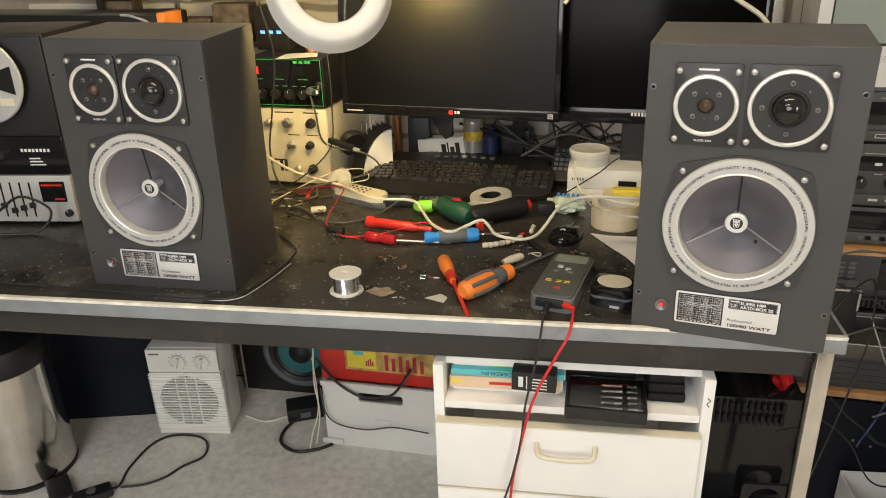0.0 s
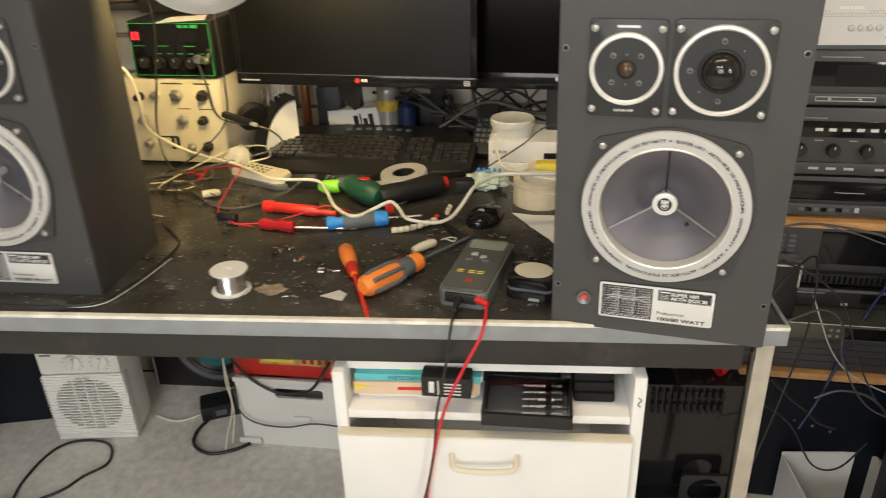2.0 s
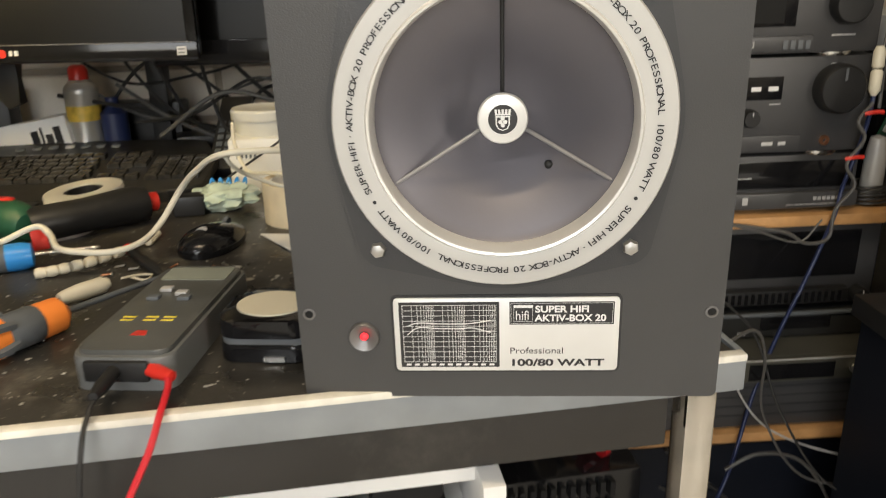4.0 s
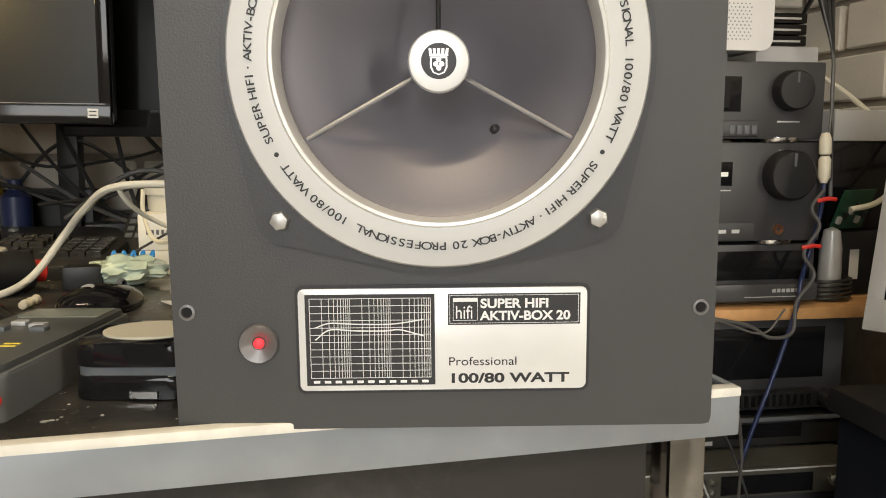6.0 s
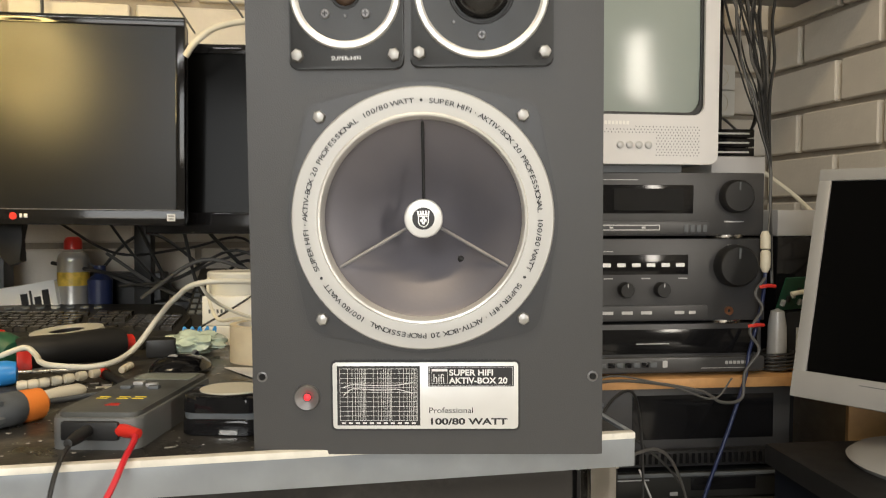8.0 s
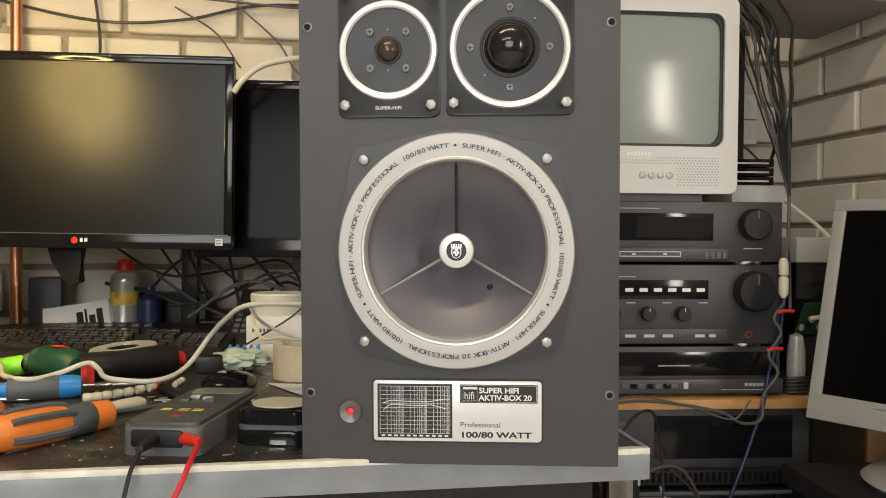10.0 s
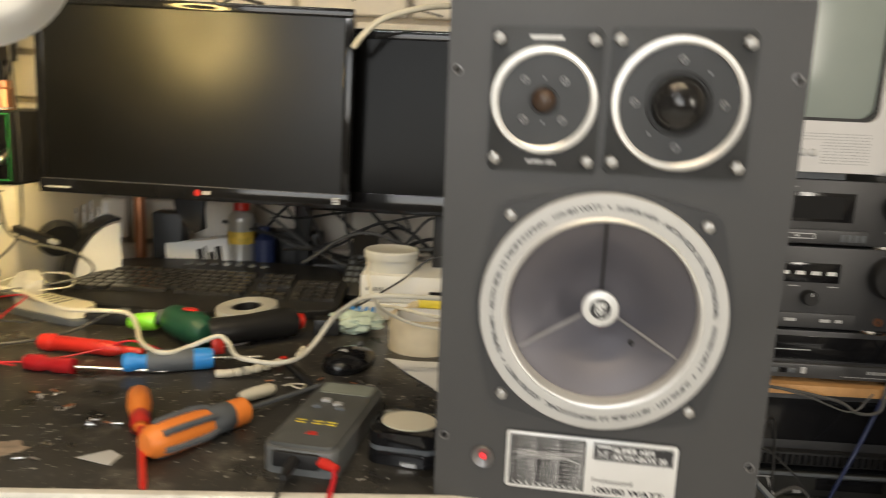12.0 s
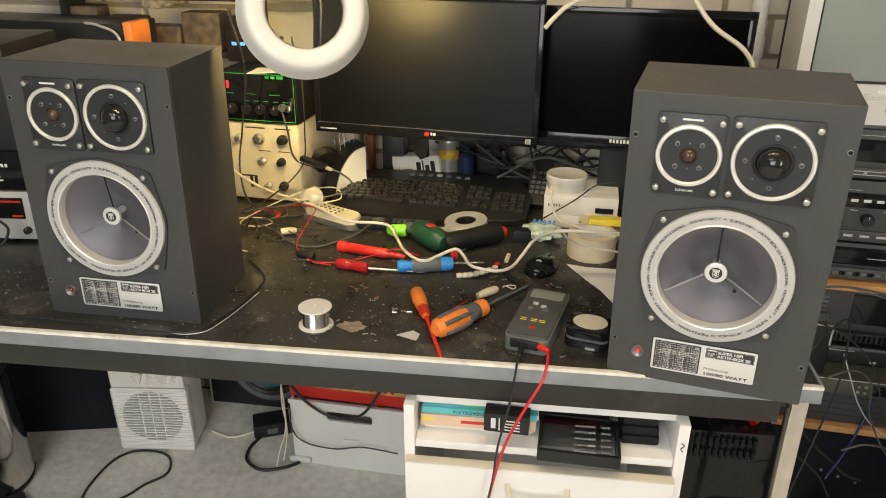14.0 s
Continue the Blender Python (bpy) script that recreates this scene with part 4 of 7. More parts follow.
# crumpled clear bag with blue clips
bm = bmesh.new()
bmesh.ops.create_icosphere(bm, subdivisions=4, radius=1)
for v in bm.verts:
    k = 1 + 0.35 * noise.noise(v.co * 2.3) + 0.15 * noise.noise(v.co * 6)
    v.co = Vector((v.co.x * 0.042 * k, v.co.y * 0.030 * k, max(0.0, 0.016 + v.co.z * 0.017 * k)))
cb = thing("plastic_bag", "crumpled pale green plastic bag with blue clips", "bag", pose(-0.095, 1.625, TOP))
part("bag", bm, mat("pale_green_film", (0.52, 0.62, 0.52), 0.2, var=0.2, scale=60, bump=0.2, coat=0.6), cb)
for i in range(5):
    part("clip", T([(-0.02 + 0.01 * i, 0.01, 0.022), (-0.018 + 0.011 * i, 0.018, 0.036), (-0.012 + 0.01 * i, 0.012, 0.030)], 0.0016, 6), BLUE, cb)

# two steel reels
for x, y, z in ((-0.282, 1.553, TOP), (-0.256, 1.592, TOP + 0.022)):
    rl = thing("steel_reel", "flat reel of bright steel strip", "reel", pose(x, y, z, 0 if z == TOP else 3, 0 if z == TOP else -4))
    part("strip", L([(0.023, 0.001), (0.046, 0.0), (0.047, 0.002), (0.047, 0.018), (0.046, 0.020), (0.023, 0.019), (0.022, 0.017), (0.022, 0.002), (0.023, 0.001)], 48), LABEL, rl)
    part("winding", L([(0.0235, 0.0198), (0.034, 0.0206), (0.046, 0.0202)], 48), RINGEDGE, rl)
    part("core", L([(0.0228, 0.003), (0.0228, 0.0185), (0.0195, 0.0185), (0.0195, 0.003), (0, 0.003)], 36), BLACK, rl, "black plastic core")

# ---- tools on the bench ----
# cordless driver, green with a black grip
dr = thing("cordless_driver", "dark green cordless screwdriver with black grip and lime tip", "power tool")
part("body", L([(0, 0), (0.014, 0.002), (0.021, 0.012), (0.024, 0.035), (0.025, 0.075), (0.022, 0.095), (0.015, 0.105), (0, 0.107)], 24, along((-0.365, 1.555, TOP + 0.028), (-0.262, 1.475, TOP + 0.024))), GREEN, dr)
part("grip", L([(0.018, 0), (0.021, 0.010), (0.020, 0.06), (0.023, 0.12), (0.020, 0.135), (0, 0.137)], 24, along((-0.285, 1.495, TOP + 0.024), (-0.178, 1.585, TOP + 0.024))), BLACK, dr, "black rubber grip")
part("chuck", L([(0.013, 0), (0.013, 0.012), (0.009, 0.03), (0, 0.031)], 20, along((-0.362, 1.553, TOP + 0.027), (-0.40, 1.565, TOP + 0.022))), GREYRUB, dr)
part("tip_cover", L([(0.010, 0), (0.014, 0.006), (0.013, 0.035), (0.009, 0.046), (0, 0.048)], 20, along((-0.378, 1.548, TOP + 0.022), (-0.435, 1.556, TOP + 0.015))), LIME, dr, "lime green tip cover")
part("collar", L([(0.0, 0), (0.012, 0), (0.012, 0.016), (0.009, 0.018), (0, 0.018)], 20, along((-0.184, 1.580, TOP + 0.024), (-0.165, 1.596, TOP + 0.022))), RED, dr, "red end plug")
part("badge", L([(0.012, 0), (0.010, 0.002), (0, 0.0025)], 16, pose(-0.318, 1.52, TOP + 0.0505, -8, 6)), RED, dr)
part("switch", B(-0.008, 0.008, -0.012, 0.012, 0, 0.006, 0.002), RED, dr, m=pose(-0.255, 1.452, TOP + 0.022, 80, 0, 30))
solo("black_plug", B(-0.02, 0.02, -0.014, 0.014, 0, 0.026, 0.004), BLACK, "black plug block at the end of the driver", "plug", pose(-0.135, 1.605, TOP, 0, 0, 8))

screwdriver("red insulated tester with a round end", (-0.502, 1.455, TOP + 0.012), (-0.385, 1.443, TOP + 0.011), (-0.350, 1.438, TOP + 0.010),
            [(0, 0), (0.011, 0.0), (0.0125, 0.05), (0.0125, 0.15), (0.009, 0.18), (0.0105, 0.22), (0.0105, 0.90), (0.007, 1.0), (0, 1.0)], RED, RED, 0.006)
screwdriver("clear dark red screwdriver with a thin steel blade", (-0.478, 1.376, TOP + 0.011), (-0.408, 1.370, TOP + 0.010), (-0.300, 1.392, TOP + 0.003),
            [(0, 0), (0.008, 0), (0.011, 0.06), (0.011, 0.35), (0.008, 0.5), (0.011, 0.62), (0.010, 0.95), (0, 1)], REDCLEAR, STEEL, 0.0022)
screwdriver("blue and grey screwdriver with a steel blade", (-0.354, 1.383, TOP + 0.0145), (-0.248, 1.422, TOP + 0.0145), (-0.190, 1.445, TOP + 0.012),
            [(0, 0), (0.010, 0), (0.0125, 0.03), (0.0125, 0.10), (0.0090, 0.20), (0.0130, 0.34), (0.0145, 0.50), (0.0145, 0.90), (0.0125, 0.98), (0, 1)], BLUE, STEEL, 0.0025,
            ((0.26, 0.78, 0.0149, GREYRUB),))
screwdriver("small orange and red insulated screwdriver", (-0.292, 1.292, TOP + 0.013), (-0.250, 1.203, TOP + 0.010), (-0.199, 1.094, TOP + 0.002),
            [(0, 0), (0.008, 0), (0.0125, 0.08), (0.0135, 0.35), (0.011, 0.62), (0.007, 0.75), (0.0095, 0.82), (0.0095, 0.9), (0.005, 1.0), (0, 1)], ORANGE, RED, 0.0035,
            ((0.66, 0.99, 0.0098, RED),))
od = screwdriver("orange and grey ratchet screwdriver with a long blade", (-0.222, 1.150, TOP + 0.018), (-0.155, 1.262, TOP + 0.014), (-0.092, 1.383, TOP + 0.003),
                 [(0, 0), (0.011, 0), (0.0165, 0.05), (0.0180, 0.18), (0.0180, 0.45), (0.0135, 0.68), (0.0135, 0.76), (0.0155, 0.82), (0.0150, 0.95), (0.008, 1.0), (0, 1)], ORANGE, GREYRUB, 0.0028,
                 ((0.49, 0.80, 0.0158, GREYRUB),))
ax = along((-0.222, 1.150, TOP + 0.018), (-0.155, 1.262, TOP + 0.014))
for i in range(6):
    part("grip_rib", T([(0.0165, 0, 0.012), (0.0184, 0, 0.025), (0.0184, 0, 0.060), (0.015, 0, 0.078)], 0.0038, 6, 4), GREYRUB, od, m=ax @ pose(0, 0, 0, 0, 0, 60 * i + 20))

# multimeter with its leads
mm = thing("multimeter", "grey digital multimeter with two test leads plugged in", "multimeter", pose(-0.0575, 1.232, TOP, 0, 0, -7.5))
part("case", slab(bmesh.new(), round_rect(-0.0375, 0.0375, -0.090, 0.090, 0.012), 0.0, 0.026, None, 0.003), METERGREY, mm)
part("face", slab(bmesh.new(), round_rect(-0.0345, 0.0345, -0.086, 0.086, 0.010), 0.026, 0.030, None, 0.002), mat("dark_meter_face", (0.08, 0.083, 0.08), 0.38, var=0.1, scale=40, bump=0.05), mm)
part("display", slab(bmesh.new(), round_rect(-0.029, 0.029, 0.050, 0.080, 0.003), 0.030, 0.0306), mat("lcd_window", (0.26, 0.28, 0.24), 0.2, var=0.05, bump=0.0), mm, "blank grey display window")
for x, y in ((-0.012, 0.026), (0.004, 0.018), (-0.016, 0.008), (0.010, 0.008)):
    part("button", B(x - 0.005, x + 0.005, y - 0.004, y + 0.004, 0.0298, 0.033, 0.001), SILVERPL if y > 0.01 else GREYRUB, mm)
bm = bmesh.new()
for x in (-0.024, -0.006, 0.008):
    for y in (-0.030, -0.036):
        box(bm, x, x + 0.010, y, y + 0.002, 0.0298, 0.0304)
part("yellow_marking", bm, YELLOW, mm)
part("red_marking", slab(bmesh.new(), [(-0.004, -0.062), (0.008, -0.062), (0.006, -0.054), (-0.002, -0.054)], 0.030, 0.0304), RED, mm)
part("socket_rim", B(-0.026, 0.022, -0.094, -0.088, 0.008, 0.024, 0.003), BLACK, mm)
lead_b = thing("black_test_lead", "black test lead hanging over the bench edge", "test lead")
part("plug", L([(0.005, 0), (0.0052, 0.03), (0.0035, 0.045), (0, 0.046)], 14, along((-0.072, 1.150, TOP + 0.017), (-0.075, 1.105, TOP + 0.016))), BLACK, lead_b)
part("wire", T([(-0.074, 1.112, TOP + 0.016), (-0.076, 1.095, TOP + 0.008), (-0.077, 1.078, 0.74), (-0.083, 1.068, 0.69), (-0.098, 1.068, 0.608), (-0.104, 1.069, 0.54), (-0.118, 1.066, 0.46), (-0.135, 1.062, 0.39), (-0.17, 1.06, 0.2), (-0.20, 1.05, 0.006), (-0.28, 0.98, 0.005)], 0.0019, 8), CABLEBLACK, lead_b)
lead_r = thing("red_test_lead", "red test lead hanging over the bench edge", "test lead")
part("plug", L([(0.0052, 0), (0.0055, 0.024), (0.004, 0.038), (0, 0.039)], 14, along((-0.062, 1.150, TOP + 0.017), (-0.038, 1.135, TOP + 0.016))), RED, lead_r)
part("wire", T([(-0.040, 1.136, TOP + 0.016), (-0.031, 1.124, TOP + 0.014), (-0.030, 1.095, TOP + 0.006), (-0.035, 1.078, 0.738), (-0.056, 1.068, 0.695), (-0.085, 1.066, 0.621), (-0.105, 1.070, 0.527), (-0.121, 1.070, 0.414), (-0.13, 1.06, 0.2), (-0.15, 1.03, 0.006), (-0.2, 0.95, 0.005)], 0.0024, 8), CABLERED, lead_r)

# tape measure
tm = thing("tape_measure", "black tape measure with a white round label", "tape measure", pose(0.030, 1.205, TOP, 0, 0, -8))
part("lower_case", slab(bmesh.new(), round_rect(-0.037, 0.037, -0.032, 0.036, 0.016), 0.001, 0.015, None, 0.004), BLACKGLOSS, tm)
part("rubber_band", slab(bmesh.new(), round_rect(-0.0355, 0.0355, -0.0305, 0.0345, 0.015), 0.013, 0.021), GREYRUB, tm)
part("upper_case", slab(bmesh.new(), round_rect(-0.0365, 0.0365, -0.0315, 0.0355, 0.016), 0.020, 0.034, None, 0.006), BLACKGLOSS, tm)
part("label_disc", slab(bmesh.new(), [(x * 1.08, y * 0.92 + 0.003) for x, y in disc_outline(0.0265, 40)], 0.034, 0.0354, None, 0.0005), CREAM, tm, "round cream label")
part("lock", B(-0.038, -0.030, -0.012, 0.006, 0.010, 0.026, 0.003), RED, tm, "red lock button")
part("blade_hook", B(0.0, 0.016, -0.034, -0.029, 0.002, 0.006), STEEL, tm)

# mouse, paper, spool and the rest
bm = bmesh.new()
bmesh.ops.create_uvsphere(bm, u_segments=28, v_segments=16, radius=1)
for v in bm.verts:
    v.co = Vector((v.co.x * 0.031 * (1 - 0.12 * v.co.y), v.co.y * 0.052, max(0.0, 0.006 + v.co.z * (0.020 + 0.005 * v.co.y * -1))))
ms = thing("computer_mouse", "black glossy computer mouse with a round grey badge", "mouse", pose(-0.075, 1.468, TOP, 0, 0, -18))
part("shell", bm, BLACKGLOSS, ms)
part("badge", L([(0.0065, 0), (0.006, 0.0012), (0, 0.0013)], 20, pose(0, -0.022, 0.0245, 22)), SILVERPL, ms)
part("wheel", L([(0.006, -0.003), (0.008, -0.001), (0.008, 0.001), (0.006, 0.003)], 16, pose(0, 0.03, 0.018, 0, 90)), GREYRUB, ms)
solo("paper_sheet", slab(bmesh.new(), [(-0.030, 1.500), (0.012, 1.493), (0.10, 1.50), (0.115, 1.37), (0.068, 1.345), (0.045, 1.392), (0.012, 1.436)], TOP + 0.0012, TOP + 0.0022), PAPER, "torn sheet of white paper on the bench", "paper")
so = thing("solder_spool", "white spool of bright solder wire", "spool", pose(-0.434, 1.150, TOP))
part("flange", L([(0, 0), (0.0300, 0), (0.0300, 0.0025), (0, 0.0025)], 40), WHITEPLASTIC, so)
part("flange", L([(0.006, 0.034), (0.0285, 0.034), (0.0285, 0.0365), (0.006, 0.0365), (0.005, 0.03), (0, 0.03)], 40), WHITEPLASTIC, so)
part("solder", L([(0.0225 + 0.0005 * (i % 2), 0.0025 + i * 0.0315 / 40) for i in range(41)], 40), CHROME, so, "bright solder winding")
part("tail", T([(0.02, -0.012, 0.02), (0.033, -0.012, 0.01), (0.02, -0.034, 0.003), (-0.012, -0.037, 0.001), (-0.04, -0.030, 0.001)], 0.0006, 6), CHROME, so)
cn = thing("wire_connector", "cream in-line connector with short wire ends", "connector")
part("sleeve", L([(0, 0), (0.005, 0), (0.0065, 0.006), (0.0080, 0.02), (0.0080, 0.042), (0.005, 0.048), (0, 0.048)], 18, along((-0.178, 1.305, TOP + 0.009), (-0.138, 1.352, TOP + 0.009))), CREAM, cn)
for i in range(3):
    part("wire_end", T([(-0.178, 1.305, TOP + 0.009), (-0.190 - 0.006 * i, 1.295 - 0.006 * i, TOP + 0.006), (-0.205 - 0.010 * i, 1.275 - 0.004 * i, TOP + 0.002 + 0.004 * i), (-0.215 - 0.008 * i, 1.262 + 0.01 * i, TOP + 0.003)], 0.0009, 6), (CABLERED, CABLEBLACK, CABLEBLACK)[i], cn)
part("cord_loop", T([(-0.138, 1.352, TOP + 0.009), (-0.128, 1.368, TOP + 0.006), (-0.116, 1.372, TOP + 0.004), (-0.118, 1.358, TOP + 0.004), (-0.132, 1.362, TOP + 0.006)], 0.0012, 6), CREAM, cn)
kb2 = thing("cord_bundle", "short bundle of cream cord knotted on the bench", "cord")
for i in range(7):
    part("bead", L([(0, 0), (0.005, 0.001), (0.006, 0.006), (0.005, 0.011), (0, 0.012)], 12, along((-0.235 + 0.011 * i, 1.385 + 0.003 * i * i * 0.35, TOP + 0.006 + 0.0008 * i), (-0.224 + 0.011 * i, 1.388 + 0.003 * (i + 1) ** 2 * 0.35, TOP + 0.006 + 0.0008 * i))), CREAM, kb2)
for i in range(3):
    part("bead", L([(0, 0), (0.004, 0.001), (0.005, 0.006), (0, 0.012)], 12, along((-0.150, 1.475 + 0.014 * i, TOP + 0.005), (-0.149, 1.488 + 0.014 * i, TOP + 0.005))), CREAM, kb2)
tp = thing("test_probe", "black test probe with a red collar", "probe")
part("barrel", L([(0, 0), (0.004, 0), (0.005, 0.01), (0.005, 0.09), (0.0025, 0.11), (0, 0.112)], 14, along((-0.165, 1.455, TOP + 0.006), (-0.108, 1.372, TOP + 0.006))), BLACK, tp)
part("collar", L([(0.006, 0), (0.006, 0.012)], 14, along((-0.165, 1.455, TOP + 0.006), (-0.158, 1.445, TOP + 0.006))), RED, tp)
jk = thing("audio_jack", "black jack plug with a steel tip", "plug")
part("barrel", L([(0, 0), (0.008, 0), (0.009, 0.004), (0.009, 0.035), (0.004, 0.042), (0, 0.042)], 16, along((-0.535, 1.398, TOP + 0.010), (-0.578, 1.404, TOP + 0.010))), BLACK, jk)
part("tip", L([(0.003, 0), (0.003, 0.022), (0, 0.026)], 10, along((-0.540, 1.384, TOP + 0.005), (-0.580, 1.386, TOP + 0.005))), STEEL, jk)
rem = thing("remote_control", "black remote control with a round pad", "remote control", pose(-0.415, 1.606, TOP, 0, 0, 5))
part("body", B(-0.095, 0.085, -0.022, 0.022, 0.0, 0.018, 0.006), BLACK, rem)
part("pad", L([(0.014, 0.0178), (0.014, 0.0200), (0.009, 0.0206), (0.008, 0.0195), (0, 0.0195)], 28), GREYRUB, rem, m=pose(-0.045, 0, 0))
for i in range(14):
    part("button", B(-0.012 + (i // 2) * 0.012, -0.005 + (i // 2) * 0.012, -0.012 + (i % 2) * 0.014, -0.004 + (i % 2) * 0.014, 0.0175, 0.0198), GREYRUB, rem)
wr = thing("white_handset", "cream handset with rows of small buttons on cables", "handset", pose(-0.575, 1.618, TOP + 0.006, 0, 0, -22))
part("body", slab(bmesh.new(), round_rect(-0.075, 0.075, -0.024, 0.024, 0.02), 0, 0.020, None, 0.006), CREAM, wr)
part("base", slab(bmesh.new(), round_rect(-0.080, 0.085, -0.030, 0.028, 0.024), -0.006, 0.004, None, 0.003), GREYRUB, wr)
for i in range(18):
    part("button", L([(0.003, 0), (0.003, 0.0015), (0, 0.002)], 10, pose(-0.05 + (i // 3) * 0.014, -0.012 + (i % 3) * 0.012, 0.0198)), GREYRUB, wr)
bm = bmesh.new()
bmesh.ops.create_icosphere(bm, subdivisions=3, radius=1)
for v in bm.verts:
    k = 1 + 0.4 * noise.noise(v.co * 2.1 + Vector((5, 2, 1)))
    v.co = Vector((v.co.x * 0.030 * k, v.co.y * 0.025 * k, max(0, 0.03 + v.co.z * 0.032 * k)))
solo("plastic_wrap", bm, mat("clear_film", (0.55, 0.53, 0.46), 0.15, var=0.15, scale=50, bump=0.2, coat=0.7), "crumpled clear plastic wrap beside the handset", "wrap", pose(-0.640, 1.655, TOP))
sp2 = thing("white_sleeve", "short cream plastic sleeve on the bench", "sleeve")
part("sleeve", L([(0, 0), (0.007, 0.0), (0.008, 0.005), (0.008, 0.028), (0.006, 0.034), (0, 0.034)], 16, along((-0.655, 1.505, TOP + 0.009), (-0.625, 1.525, TOP + 0.009))), CREAM, sp2)
# loose screws and clippings
random.seed(4)
for i, (x, y) in enumerate(((-0.425, 1.300), (-0.41, 1.292), (-0.395, 1.298), (-0.405, 1.31), (-0.372, 1.262), (-0.362, 1.258), (-0.36, 1.272), (-0.312, 1.235), (-0.308, 1.222), (-0.302, 1.230), (-0.318, 1.228), (-0.292, 1.228), (-0.062, 1.395), (-0.052, 1.402), (-0.040, 1.39), (-0.10, 1.405), (-0.155, 1.41), (-0.138, 1.40), (-0.16, 1.385), (-0.33, 1.14), (-0.345, 1.135))):
    a = random.uniform(0, 360)
    s = thing("loose_screw", "small loose screw on the bench top", "screw", pose(x, y, TOP + 0.0022, 0, 0, a), "loose screws")
    part("thread", L([(0, 0), (0.0011, 0.0), (0.0013, 0.009), (0, 0.010)], 8, pose(0, 0, 0, 90)), STEEL if i % 3 else COPPER, s)
    part("head", L([(0, 0), (0.0024, 0), (0.0020, 0.0016), (0, 0.0018)], 10, pose(0, 0, 0, -90)), STEEL if i % 4 else BLACK, s)
solo("foil_scrap", slab(bmesh.new(), [(-0.02, -0.006), (0.016, -0.012), (0.018, 0.008), (0.004, 0.016)], 0, 0.0006, pose(0, 0, 0, 3, 4)), LABEL, "small grey foil scrap on the bench", "scrap", pose(-0.268, 1.150, TOP + 0.0015))
solo("glue_patch", slab(bmesh.new(), [(0.024 * math.cos(a / 3) * (1 + 0.2 * math.sin(a * 2.1)), 0.017 * math.sin(a / 3) * (1 + 0.25 * math.cos(a * 1.7))) for a in range(19)], 0, 0.0008), mat("dried_glue", (0.30, 0.23, 0.17), 0.6, var=0.4, scale=80, bump=0.3), "dried brown glue patch on the bench top", "stain", pose(-0.372, 1.158, TOP + 0.0003))

# ---- cables on the bench ----
Z = TOP + 0.006
PLACE = Matrix()
cable("cream cable winding over the bench tools", [(-0.92, 1.60, 1.03), (-0.886, 1.60, 1.013), (-0.835, 1.60, 0.984), (-0.819, 1.60, 0.959), (-0.810, 1.60, 0.916), (-0.815, 1.615, 0.852), (-0.782, 1.645, 0.806), (-0.730, 1.652, 0.782), (-0.673, 1.637, 0.776), (-0.612, 1.609, 0.776), (-0.542, 1.558, 0.776), (-0.502, 1.543, 0.776), (-0.425, 1.544, 0.776), (-0.395, 1.515, 0.765), (-0.357, 1.442, 0.770), (-0.318, 1.395, 0.774), (-0.296, 1.396, 0.773), (-0.276, 1.420, 0.776), (-0.247, 1.433, 0.786), (-0.230, 1.424, 0.780), (-0.211, 1.393, 0.776), (-0.191, 1.383, 0.774), (-0.155, 1.383, 0.772), (-0.130, 1.397, 0.776), (-0.115, 1.420, 0.788), (-0.093, 1.432, 0.820), (-0.069, 1.414, 0.844), (-0.036, 1.392, 0.864), (0.03, 1.40, 0.864), (0.10, 1.43, 0.855)], 0.0033, CABLEWHITE, seg=9)
cable("thin cream branch of the winding cable", [(-0.036, 1.392, 0.864), (-0.028, 1.40, 0.848), (-0.012, 1.42, 0.832), (0.02, 1.43, 0.818), (0.07, 1.44, 0.81)], 0.0022, CABLEWHITE)
PLACE = BENCH
cable("thin cream cable looping past the jar", [(-0.080, 1.655, 0.857), (-0.078, 1.645, 0.83), (-0.06, 1.62, 0.80), (-0.02, 1.575, 0.806), (0.03, 1.55, 0.803), (0.07, 1.56, 0.80)], 0.0026, CABLEWHITE)
cable("thin black cable crossing the network box", [(-0.14, 1.63, Z), (-0.10, 1.66, 0.78), (-0.03, 1.69, 0.822), (0.02, 1.70, 0.86), (0.10, 1.71, 0.87)], 0.0016, CABLEBLACK)
cable("red wire running to the jack plug", [(-0.78, 1.62, Z), (-0.70, 1.64, Z + 0.01), (-0.612, 1.60, 0.785), (-0.602, 1.53, 0.775), (-0.595, 1.45, Z), (-0.545, 1.39, Z), (-0.49, 1.372, Z)], 0.0015, CABLERED)
cable("red and white pair of thin wires", [(-0.53, 1.378, Z), (-0.47, 1.395, Z), (-0.41, 1.435, 0.762), (-0.37, 1.44, 0.775), (-0.33, 1.46, Z)], 0.0015, CABLERED)
cable("grey cable curling across the bench", [(-0.80, 1.52, Z), (-0.70, 1.53, Z), (-0.61, 1.46, Z), (-0.55, 1.455, Z), (-0.50, 1.52, Z), (-0.46, 1.575, 0.775)], 0.0026, CABLEGREY)
cable("dark grey lead in the tangle beside the loudspeaker", [(-0.86, 1.55, Z), (-0.78, 1.585, Z + 0.01), (-0.66, 1.62, 0.785), (-0.56, 1.70, 0.80), (-0.60, 1.73, 0.83), (-0.69, 1.70, 0.86), (-0.70, 1.68, 0.94), (-0.703, 1.665, 0.985)], 0.0024, CABLEGREY)
cable("black lead hanging from the instruments", [(-0.79, 1.63, 1.20), (-0.775, 1.645, 1.08), (-0.80, 1.655, 0.95), (-0.81, 1.64, 0.85), (-0.77, 1.60, 0.78), (-0.69, 1.60, Z), (-0.62, 1.64, Z)], 0.0022, CABLEBLACK)
